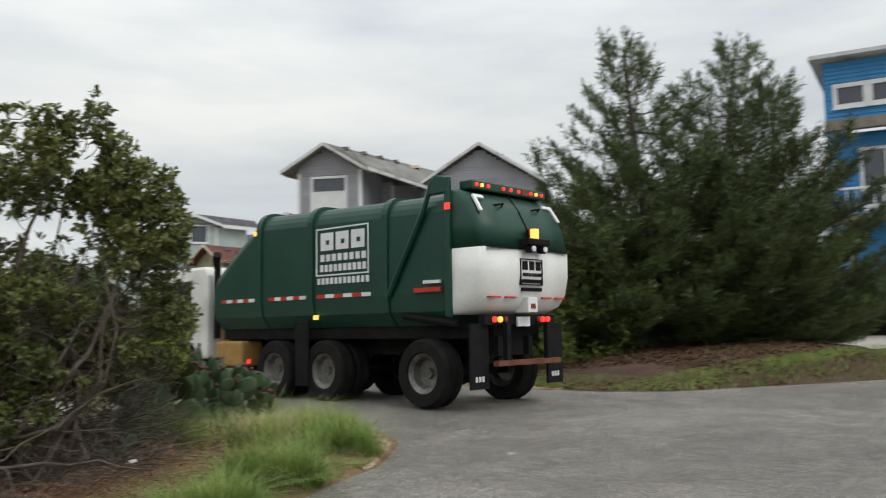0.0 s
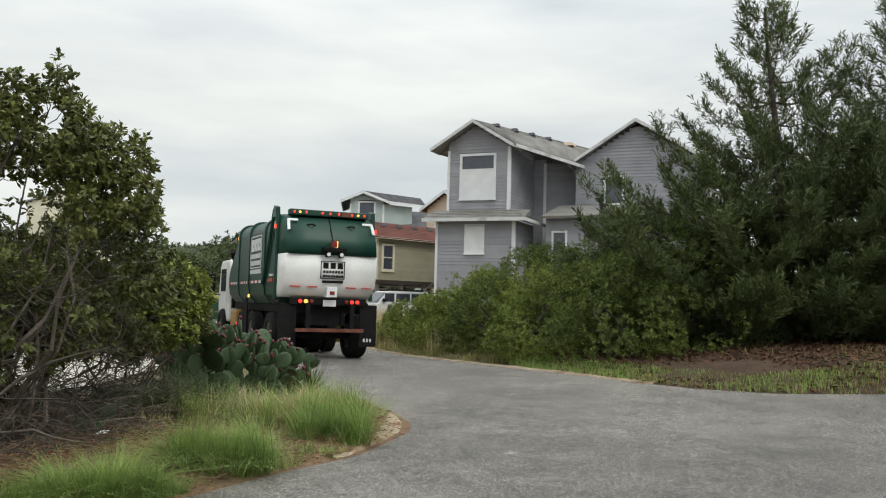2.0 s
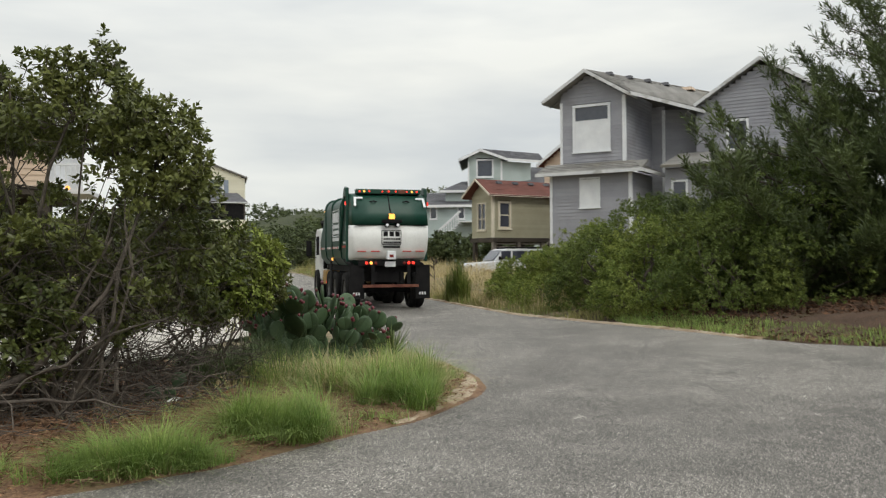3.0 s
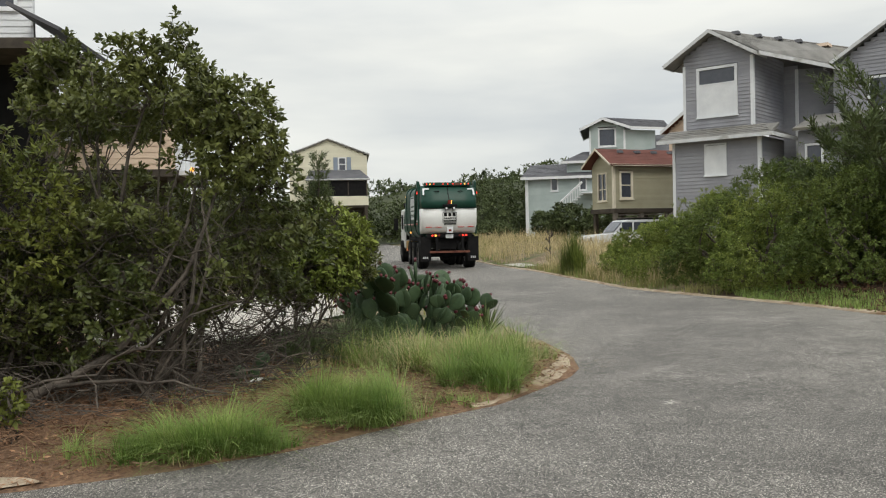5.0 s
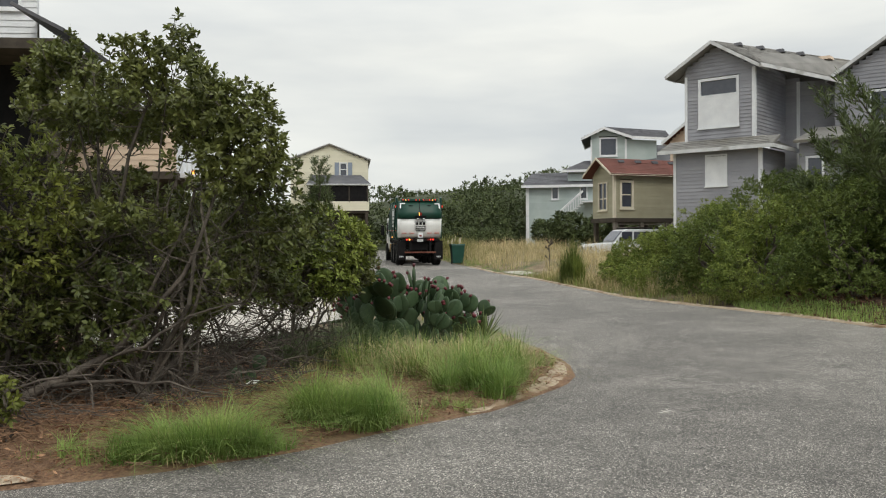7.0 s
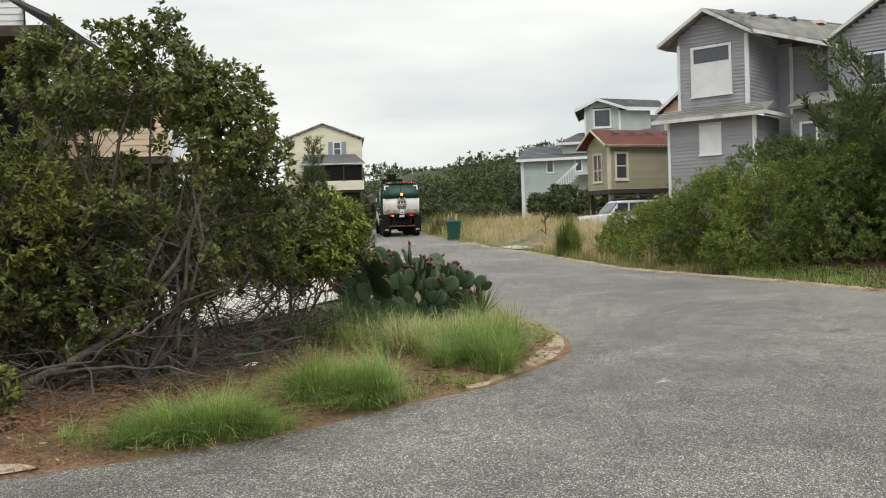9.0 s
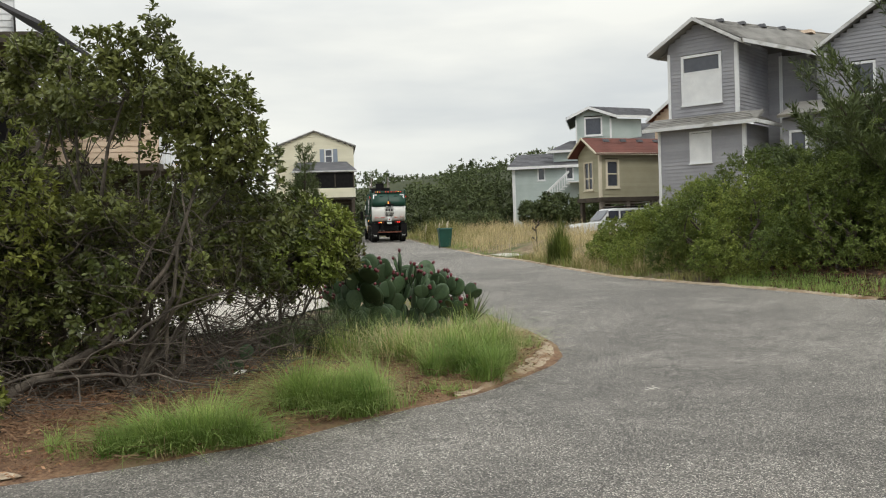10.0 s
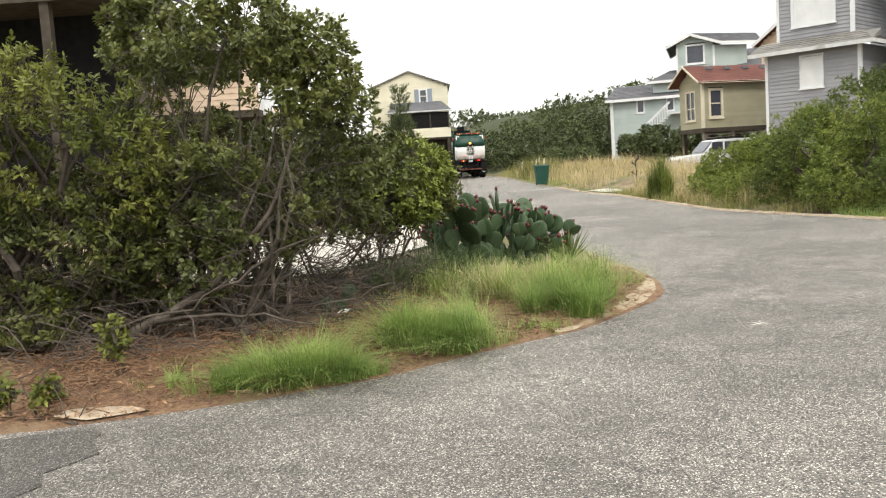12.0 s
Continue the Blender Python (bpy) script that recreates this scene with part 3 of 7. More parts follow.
def gable_roof(parent, m, u0, u1, v0, v1, z_eave, z_ridge, shingles, fascia, over=0.0, ridge=None, rows=14, fascia_h=0.22, seed=0):
    """A roof whose ridge runs along v; its gable ends face -y and +y."""
    mid = (u0 + u1) / 2 if ridge is None else ridge
    deck = Mesh(m)
    deck.slab((u0, v0, z_eave), (mid, v0, z_ridge), (mid, v1, z_ridge), (u0, v1, z_eave), -0.14)
    deck.slab((mid, v0, z_ridge), (u1, v0, z_eave), (u1, v1, z_eave), (mid, v1, z_ridge), -0.14)
    roof = part("roof", deck, shingles, parent)
    sh = Mesh(m)
    shingle_slope(sh, (u0, v1, z_eave + 0.14), (u0, v0, z_eave + 0.14), (mid, v0, z_ridge + 0.14), (mid, v1, z_ridge + 0.14), rows, seed=seed)
    shingle_slope(sh, (u1, v0, z_eave + 0.14), (u1, v1, z_eave + 0.14), (mid, v1, z_ridge + 0.14), (mid, v0, z_ridge + 0.14), rows, seed=seed + 1)
    tagged(part("shingles", sh, shingles, roof), kind="stuff")
    h = fascia_h
    for v, s in ((v0, -1), (v1, 1)):
        for a, b in ((u0, mid), (u1, mid)):
            f = Mesh(m)
            y0, y1 = sorted((v, v + s * 0.05))
            f.prism([(a, z_eave - h + 0.14), (b, z_ridge - h + 0.14), (b, z_ridge + 0.155), (a, z_eave + 0.155)], y0, y1)
            part("fascia_board", f, fascia, roof)
    for a, s in ((u0, -1), (u1, 1)):
        x0, x1 = sorted((a, a + s * 0.05))
        part("eave_board", Mesh(m).box(x0, x1, v0, v1, z_eave - h + 0.14, z_eave + 0.15), fascia, roof)
    return roof


def vents(parent, m, spots):
    for u, v, z in spots:
        part("roof_vent", Mesh(m).box(u - 0.2, u + 0.2, v - 0.15, v + 0.15, z, z + 0.16, 0.05), DARK_SHINGLE, parent, "dark metal roof vent")


def corner_trim(parent, m, u, v, z0, z1, w=0.11, material=None):
    part("corner_trim", Mesh(m).box(u - w / 2 - 0.03, u + w / 2, v - 0.05, v + 0.11, z0, z1), material or WHITE, parent)


def frame_of(x, y, nx, ny):
    """A house frame: origin on the wall, x along the wall to its right as seen from outside, -y outward."""
    return Matrix.Translation((x, y, 0)) @ Matrix.Rotation(math.atan2(ny, nx) + math.pi / 2, 4, "Z")


def grey_house():
    m = frame_of(9.28, 43.15, -.561, -.827)
    h = thing("house", m, "two-storey grey lap-sided house with white trim and shingle roof", "house")
    I = Matrix()
    # tower upper storey
    ridge = 0.86
    upper = Mesh()
    lo, hi = -0.63, 2.7
    slope = (10.75 - 9.4) / 2.26
    lap_wall(upper, 6.2, 10.62, lambda z: max(lo, ridge - max(0.03, (10.7 - z) / slope)), lambda z: min(hi, ridge + max(0.03, (10.7 - z) / slope)),
             holes=[(0.02, 2.0, 6.85, 9.22)], pitch=0.17)
    part("wall", upper, GREY_SIDING, h)
    window(h, I, 0.02, 2.0, 6.85, 9.22, trim=0.13, cover=8.42)
    corner_trim(h, I, hi, 0, 6.2, 9.5, 0.13)
    corner_trim(h, I, lo + 0.05, 0, 6.2, 9.4, 0.1)
    # tower side walls
    side = Mesh(turned(hi, 0, 1))
    lap_wall(side, 6.0, 9.75, lambda z: 0.02, lambda z: 4.2, pitch=0.17)
    part("wall", side, GREY_SIDING, h)
    side = Mesh(turned(lo, 8, -1))
    lap_wall(side, 0.8, 9.5, lambda z: 0.0, lambda z: 7.98, pitch=0.17)
    part("wall", side, GREY_SIDING, h)
    # step out to the middle bay
    bay = Mesh(Matrix.Translation((0, 4.2, 0)))
    lap_wall(bay, 1.0, 9.5, lambda z: hi, lambda z: 3.35, pitch=0.17)
    part("wall", bay, GREY_SIDING, h)
    corner_trim(h, Matrix.Translation((0, 4.2, 0)), 3.35, 0, 1.0, 9.3, 0.12)
    side = Mesh(pose(3.35, 4.2, 0, 0, 0, 22))
    lap_wall(side, 1.0, 9.3, lambda z: 0.02, lambda z: 3.3, pitch=0.17)
    part("wall", side, GREY_SIDING, h)
    # lower storey
    low = Mesh(Matrix.Translation((0, -0.6, 0)))
    lap_wall(low, 0.6, 5.72, lambda z: -0.93, lambda z: 3.2, holes=[(0.61, 1.67, 4.04, 5.52)], pitch=0.17)
    part("wall", low, GREY_SIDING, h)
    lowm = Matrix.Translation((0, -0.6, 0))
    window(h, lowm, 0.61, 1.67, 4.04, 5.52, trim=0.07, cover=5.43)
    corner_trim(h, lowm, 3.2, 0, 0.6, 5.72, 0.13)
    corner_trim(h, lowm, -0.9, 0, 0.6, 5.72, 0.1)
    side = Mesh(turned(3.2, -0.6, 1))
    lap_wall(side, 0.6, 5.72, lambda z: 0.02, lambda z: 3.2, pitch=0.17)
    part("wall", side, GREY_SIDING, h)
    # skirt roof between the storeys
    sk = Mesh()
    sk.slab((-1.5, -1.1, 5.78), (3.85, -1.1, 5.78), (3.85, 0.05, 6.3), (-1.5, 0.05, 6.3), 0.12)
    sk.slab((3.85, -1.1, 5.78), (3.85, 2.62, 5.78), (2.72, 2.62, 6.3), (2.72, 0.0, 6.3), 0.12)
    skirt = part("skirt_roof", sk, SHINGLE, h)
    s2 = Mesh()
    shingle_slope(s2, (-1.5, -1.12, 5.79), (3.85, -1.12, 5.79), (3.2, 0.0, 6.31), (-1.4, 0.0, 6.31), 5, seed=5)
    shingle_slope(s2, (3.87, -1.1, 5.79), (3.87, 2.6, 5.79), (2.76, 2.6, 6.31), (2.76, 0.0, 6.31), 5, seed=6)
    tagged(part("shingles", s2, SHINGLE, skirt), kind="stuff")
    part("fascia_board", Mesh().box(-1.55, 3.9, -1.17, -1.12, 5.63, 5.8), FASCIA, skirt)
    part("fascia_board", Mesh().box(3.88, 3.93, -1.12, 2.6, 5.63, 5.8), FASCIA, skirt)
    # main tower roof, its ridge running back
    roof = gable_roof(h, I, -1.4, 3.12, -0.55, 0.6, 9.36, 10.74, SHINGLE, FASCIA, ridge=ridge, rows=16, fascia_h=0.16, seed=11)
    # the roof over the slanting middle bay, its ridge running off to the right
    e0, e1, r0, r1 = Vector((3.15, -0.5, 9.5)), Vector((6.1, 4.5, 8.86)), Vector((0.86, -0.5, 10.87)), Vector((5.66, 5.85, 10.22))
    up = Vector((0, 0, 0.025))
    wide = Mesh()
    wide.slab(tuple(e0), tuple(e1), tuple(r1), tuple(r0), 0.1)
    wide.slab((0.86, 0.5, 10.84), tuple(r1), (2.5, 11.0, 9.0), (-1.4, 0.5, 9.4), 0.1)
    side_roof = part("side_roof", wide, SHINGLE, roof)
    s3 = Mesh()
    shingle_slope(s3, tuple(e0 + up), tuple(e1 + up), tuple(r1 + up), tuple(r0 + up), 15, cols=22, seed=17)
    tagged(part("shingles", s3, SHINGLE, side_roof), kind="stuff")
    part("eave_board", Mesh().slab((3.17, -0.53, 9.53), (6.12, 4.47, 8.89), (6.12, 4.47, 8.73), (3.17, -0.53, 9.36), 0.05), FASCIA, side_roof)
    vents(roof, I, [tuple(r0.lerp(r1, s).lerp(e0.lerp(e1, s), 0.1)) for s in (0.15, 0.3, 0.44, 0.58)])
    cx, cy, cz = r0.lerp(r1, 0.74)
    flue = part("chimney", Mesh(Matrix.Translation((cx, cy, cz - 0.15))).lathe([(0, 0), (0.13, 0), (0.13, 0.42), (0.19, 0.44), (0.19, 0.56), (0.1, 0.6), (0, 0.6)], 12), CREAM_TRIM, roof, "small pale round chimney pipe")
    part("flashing", Mesh(Matrix.Translation((cx, cy, cz - 0.2))).box(-0.3, 0.5, -0.3, 0.4, 0, 0.16, 0.04), PEACH_SIDING, roof, "tan chimney flashing")
    # the wing with the big gable
    wing_m = Matrix.Translation((0, 3.6, 0))
    wing = Mesh(wing_m)
    wr, ws = 8.36, 0.595
    lap_wall(wing, 1.0, 10.92, lambda z: max(5.2, wr - max(0.05, (11.0 - z) / ws)), lambda z: min(11.5, wr + max(0.05, (11.0 - z) / ws)),
             holes=[(6.68, 7.75, 6.85, 8.41)], pitch=0.17)
    part("wall", wing, GREY_SIDING, h)
    window(h, wing_m, 6.68, 7.75, 6.85, 8.41, trim=0.11)
    part("wall", Mesh().box(5.2, 5.34, 3.75, 11.5, 1.0, 9.2), GREY_SIDING, h)
    side = Mesh(turned(11.5, 3.6, 1))
    lap_wall(side, 1.0, 9.4, lambda z: 0.02, lambda z: 8.0, pitch=0.17)
    part("wall", side, GREY_SIDING, h)
    roof = gable_roof(h, wing_m, 4.9, 11.9, -0.4, 9.0, 8.95, 11.15, SHINGLE, FASCIA, ridge=wr, rows=16, fascia_h=0.16, seed=21)
    vents(roof, wing_m, [(9.4, v, 10.62) for v in (0.8, 2.4, 4.0, 5.6)])
    # low shed roof of the wing's porch
    lr = Mesh()
    lr.slab((4.3, 0.4, 6.0), (9.5, 0.4, 6.0), (9.5, 3.6, 6.9), (4.3, 3.6, 6.9), 0.12)
    part("porch_roof", lr, SHINGLE, h)
    pw = Mesh(Matrix.Translation((0, 0.9, 0)))
    lap_wall(pw, 0.9, 5.9, lambda z: 4.4, lambda z: 9.3, pitch=0.17, holes=[(4.7, 5.5, 3.6, 5.3)])
    part("wall", pw, GREY_SIDING, h)
    window(h, Matrix.Translation((0, 0.9, 0)), 4.7, 5.5, 3.6, 5.3, trim=0.1)
    part("wall", Mesh().box(-0.6, 11.4, 11.5, 11.64, 1.0, 9.3), GREY_SIDING, h)
    return h


def tan_house():
    # wall with the single window faces the viewer; the gable faces the road
    m = frame_of(6.06, 51.0, .486, -.874)
    h = thing("house", m, "tan beach cottage with red shingle roof on pilings", "house")
    w = Mesh()
    lap_wall(w, 2.85, 5.4, lambda z: 0.0, lambda z: 6.0, holes=[(0.33, 1.27, 3.38, 5.03)], pitch=0.16)
    part("wall", w, TAN_SIDING, h)
    window(h, Matrix(), 0.33, 1.27, 3.38, 5.03, trim=0.13, frame_mat=CREAM_TRIM, bars=[("h", 4.2)])
    deep = 2.15
    gm = turned(0, deep, -1)
    g = Mesh(gm)
    lap_wall(g, 2.85, 6.25, lambda z: max(0, deep / 2 - max(0.02, (6.3 - z) / 0.7)), lambda z: min(deep, deep / 2 + max(0.02, (6.3 - z) / 0.7)), holes=[(0.5, 1.45, 3.3, 4.98)], pitch=0.16)
    part("wall", g, TAN_SIDING, h)
    window(h, gm, 0.5, 1.45, 3.3, 4.98, trim=0.08, frame_mat=CREAM_TRIM, bars=[("v", 0.97), ("h", 4.0)])
    corner_trim(h, Matrix(), 0.0, 0, 2.6, 5.4, 0.12, CREAM_TRIM)
    part("wall", Mesh().box(6.0, 6.14, 0, deep, 2.85, 5.4), TAN_SIDING, h)
    part("wall", Mesh().box(0, 6.0, deep, deep + 0.14, 2.85, 5.4), TAN_SIDING, h)
    roof = gable_roof(h, turned(6.3, -0.4, 1), 0.0, deep + 0.8, -0.2, 6.85, 5.25, 6.25, RED_SHINGLE, CREAM_TRIM, rows=10, fascia_h=0.1, seed=31)
    vents(roof, Matrix(), [(u, 0.72, 6.13) for u in (0.9, 2.1, 3.3, 4.5)])
    part("floor", Mesh().box(-0.1, 6.1, -0.1, 2.35, 2.6, 2.85), DARK_WOOD, h)
    for u in (0.1, 1.9, 3.7, 5.7):
        for v in (0.1, 2.1):
            part("piling", Mesh().box(u - 0.11, u + 0.11, v - 0.11, v + 0.11, 0.4, 2.6), GREY_WOOD if v < 1 else DARK_WOOD, h)
    for z in (1.5, 1.7, 1.9, 2.1, 2.3, 2.5):
        part("skirt_slat", Mesh().box(0.25, 5.6, 0.02, 0.06, z - 0.05, z + 0.03), GREY_WOOD, h)
    # outside stair beside the cottage
    st = Mesh()
    for i in range(9):
        st.box(3.4 + 0.27 * i, 3.75 + 0.27 * i, -1.3, -0.2, 1.2 + 0.19 * i, 1.25 + 0.19 * i)
    stair = part("stair", st, GREY_WOOD, h, "weathered wooden outside stair")
    for v in (-1.3, -0.25):
        part("handrail", Mesh().tube([(3.2, v, 2.1), (5.9, v, 4.0)], [0.05, 0.05], 5), GREY_WOOD, stair)
        for i in range(5):
            part("baluster", Mesh().box(3.4 + 0.6 * i, 3.46 + 0.6 * i, v - 0.03, v + 0.03, 1.3 + 0.42 * i, 2.2 + 0.42 * i), GREY_WOOD, stair)
    return h


def pink_gable():
    """The small house behind, of which one gable shows."""
    m = frame_of(12.0, 60.0, -.7, -.7)
    h = thing("house", m, "small peach cottage with red roof behind the grey house", "house")
    w = Mesh()
    lap_wall(w, 1.0, 9.3, lambda z: max(-1.7, -(9.45 - z) / 0.62), lambda z: min(1.7, (9.45 - z) / 0.62), holes=[(-1.0, 0.4, 7.0, 8.0)])
    part("wall", w, PEACH_SIDING, h)
    window(h, Matrix(), -1.0, 0.4, 7.0, 8.0, trim=0.1, bars=[("v", -0.3)])
    gable_roof(h, Matrix(), -2.1, 2.1, -0.4, 5.0, 8.2, 9.5, RED_SHINGLE, WHITE, rows=8, seed=41)
    for u in (-1.7, 1.56):
        part("wall", Mesh().box(u, u + 0.14, 0.14, 5, 1.0, 8.2), PEACH_SIDING, h)
    return h


def aqua_house():
    m = frame_of(.6, 73.8, -.1, -1)
    h = thing("house", m, "grey-aqua lap-sided beach house with dark shingle roofs", "house")
    w = Mesh()
    lap_wall(w, 1.0, 6.25, lambda z: 0.3, lambda z: 8.0, holes=[(2.33, 2.98, 5.05, 6.15), (4.69, 5.35, 5.05, 6.15)], pitch=0.2)
    part("wall", w, AQUA_SIDING, h)
    window(h, Matrix(), 2.33, 2.98, 5.05, 6.15, trim=0.1)
    window(h, Matrix(), 4.69, 5.35, 5.05, 6.15, trim=0.1)
    corner_trim(h, Matrix(), 0.3, 0, 1.0, 6.25, 0.16)
    part("wall", Mesh().box(0.3, 0.44, 0.14, 6, 1.0, 6.25), AQUA_SIDING, h)
    # low front roof: a slope towards the viewer
    r = Mesh()
    r.slab((-0.1, -0.5, 6.25), (8.2, -0.5, 6.25), (8.2, 3.5, 7.55), (0.35, 3.5, 7.55), 0.15)
    roof = part("roof", r, DARK_SHINGLE, h)
    s = Mesh()
    shingle_slope(s, (-0.1, -0.5, 6.27), (8.2, -0.5, 6.27), (8.2, 3.5, 7.57), (0.35, 3.5, 7.57), 9, seed=51)
    tagged(part("shingles", s, DARK_SHINGLE, roof), kind="stuff")
    part("eave_board", Mesh().box(-0.15, 8.2, -0.56, -0.5, 6.05, 6.27), WHITE, roof)
    # tall part with the gable window
    tm = Matrix.Translation((0, 1.2, 0))
    w = Mesh(tm)
    lap_wall(w, 6.2, 10.9, lambda z: max(5.6, 6.8 - max(0.05, (11.0 - z) / 0.42)), lambda z: min(8.5, 6.8 + max(0.05, (11.0 - z) / 0.42)), holes=[(6.3, 7.8, 8.7, 10.3)], pitch=0.2)
    part("wall", w, AQUA_SIDING, h)
    window(h, tm, 6.3, 7.8, 8.7, 10.3, trim=0.13)
    corner_trim(h, tm, 8.5, 0, 6.5, 10.1, 0.14)
    corner_trim(h, tm, 5.65, 0, 6.5, 10.1, 0.1)
    side = Mesh(turned(8.5, 1.2, 1))
    lap_wall(side, 6.5, 10.0, lambda z: 0.02, lambda z: 6, pitch=0.2)
    part("wall", side, AQUA_SIDING, h)
    gable_roof(h, tm, 4.85, 9.0, -0.5, 7.0, 10.15, 11.0, DARK_SHINGLE, WHITE, ridge=6.7, rows=8, seed=52)
    tr = Mesh()
    tr.slab((9.0, 0.7, 10.28), (12.2, 1.6, 10.12), (11.8, 3.2, 10.95), (6.7, 0.75, 11.12), 0.14)
    tower = part("roof", tr, DARK_SHINGLE, h)
    ts = Mesh()
    shingle_slope(ts, (9.0, 0.68, 10.31), (12.2, 1.58, 10.15), (11.8, 3.2, 10.98), (6.7, 0.75, 11.15), 8, seed=57)
    tagged(part("shingles", ts, DARK_SHINGLE, tower), kind="stuff")
    part("eave_board", Mesh().slab((9.0, 0.66, 10.3), (12.25, 1.56, 10.14), (12.25, 1.56, 9.96), (9.0, 0.66, 10.1), 0.05), WHITE, tower)
    part("wall", Mesh().slab((8.5, 1.35, 10.1), (11.0, 2.0, 10.0), (11.0, 2.0, 8.2), (8.5, 1.35, 8.2), 0.12), AQUA_SIDING, h)
    # stepped middle roof and the long roof behind
    md = Mesh()
    md.slab((3.3, -0.2, 7.5), (6.0, -0.2, 7.5), (6.0, 2.6, 8.5), (5.0, 2.6, 8.5), 0.15)
    md.slab((8.4, 0.9, 8.0), (12.5, 0.9, 8.0), (12.5, 4.5, 9.9), (9.6, 4.5, 9.9), 0.15)
    part("roof", md, DARK_SHINGLE, h)
    part("wall", Mesh().box(3.7, 5.7, 0.2, 0.34, 6.6, 7.5), AQUA_SIDING, h)
    part("wall", Mesh().box(8.5, 12.4, 1.3, 1.44, 1.0, 8.0), AQUA_SIDING, h)
    part("eave_board", Mesh().box(3.2, 6.0, -0.26, -0.2, 7.32, 7.52), WHITE, h)
    # white outside stair and base rail
    st = Mesh()
    for i in range(8):
        st.box(3.2 + 0.22 * i, 3.5 + 0.22 * i, -1.4, -0.4, 3.2 + 0.2 * i, 3.27 + 0.2 * i)
    stair = part("stair", st, WHITE, h, "white painted outside stair")
    for v in (-1.4, -0.45):
        part("handrail", Mesh().tube([(3.1, v, 4.0), (5.0, v, 5.7)], [0.06, 0.06], 5), WHITE, stair)
    for i in range(9):
        part("baluster", Mesh().box(3.2 + 0.2 * i, 3.27 + 0.2 * i, -1.43, -1.37, 3.2 + 0.18 * i, 4.1 + 0.18 * i), WHITE, stair)
    part("landing", Mesh().box(4.9, 6.4, -1.4, 0, 4.75, 4.85), WHITE, h)
    part("rail", Mesh().box(0.9, 3.2, -0.3, -0.2, 2.9, 3.15), WHITE, h)
    part("post", Mesh().box(0.25, 0.45, -0.12, -0.04, 0.8, 6.2), WHITE, h)
    return h


def yellow_house():
    m = frame_of(-12.3, 71.4, .22, -1)
    h = thing("house", m, "pale yellow gabled house with screened porch and shutters", "house")
    w = Mesh()
    rg, sl = -3.2, (9.7 - 8.4) / 3.2
    lap_wall(w, 4.0, 9.6, lambda z: max(-6.4, rg - max(0.05, (9.68 - z) / sl)), lambda z: min(0.0, rg + max(0.05, (9.68 - z) / sl)),
             holes=[(-2.38, -1.72, 7.05, 8.2)], pitch=0.2)
    part("wall", w, YELLOW_SIDING, h)
    window(h, Matrix(), -2.38, -1.72, 7.05, 8.2, trim=0.09, bars=[("h", 7.62)])
    for u in (-2.78, -1.68):
        part("shutter", Mesh().box(u, u + 0.36, -0.07, -0.034, 7.1, 8.2), SHUTTER, h, "blue-grey louvred shutter")
    part("wall", Mesh().box(-0.14, 0.0, 0.14, 9, 4.0, 8.4), YELLOW_SIDING, h)
    part("wall", Mesh().box(-6.4, -0.14, 8.86, 9, 4.0, 8.4), YELLOW_SIDING, h)
    part("floor", Mesh().box(-6.4, 0.0, 0.14, 9, 3.8, 4.0), DARK_WOOD, h)
    for u in (-6.2, -3.2, -0.3):
        for v in (0.2, 4.5, 8.6):
            part("piling", Mesh().box(u - 0.12, u + 0.12, v - 0.12, v + 0.12, 0.3, 3.8), DARK_WOOD, h)
    # added dark backing, so that the open space between the pilings looks deeply shaded
    part("shade_wall", Mesh().box(-6.2, -1.6, 4.7, 4.84, 0.3, 3.8), DARK_WOOD, h, "dark backing wall added for deep shade under the house")
    gable_roof(h, Matrix(), -6.6, 0.18, -0.2, 9.2, 8.33, 9.62, SHINGLE, FASCIA, ridge=rg, rows=8, fascia_h=0.04, seed=61)
    # porch: low roof, dark screens, yellow parapet
    pr = Mesh()
    pr.slab((-5.0, -2.6, 6.25), (0.15, -2.6, 6.25), (-0.6, 0.0, 7.15), (-4.6, 0.0, 7.15), 0.14)
    porch = part("porch_roof", pr, DARK_SHINGLE, h, "brown shingled porch roof")
    part("eave_board", Mesh().box(-5.0, 0.15, -2.66, -2.6, 6.15, 6.25), FASCIA, porch)
    part("screen", Mesh().box(-4.7, -0.1, -2.45, -2.4, 4.85, 6.1), BLACK, h, "dark insect screen of the porch")
    for u in (-4.7, -3.2, -1.6, -0.12):
        part("post", Mesh().box(u - 0.05, u + 0.05, -2.5, -2.4, 4.8, 6.1), DARK_WOOD, h)
    p = Mesh(Matrix.Translation((0, -2.45, 0)))
    lap_wall(p, 4.1, 4.85, lambda z: -4.75, lambda z: 0.0, pitch=0.2)
    part("parapet", p, YELLOW_SIDING, h)
    part("floor", Mesh().box(-4.75, 0, -2.4, 0, 3.95, 4.1), DARK_WOOD, h)
    for u in (-4.6, -2.4, -0.2):
        part("piling", Mesh().box(u - 0.12, u + 0.12, -2.4, -2.16, 0.4, 3.95), DARK_WOOD, h)
    return h


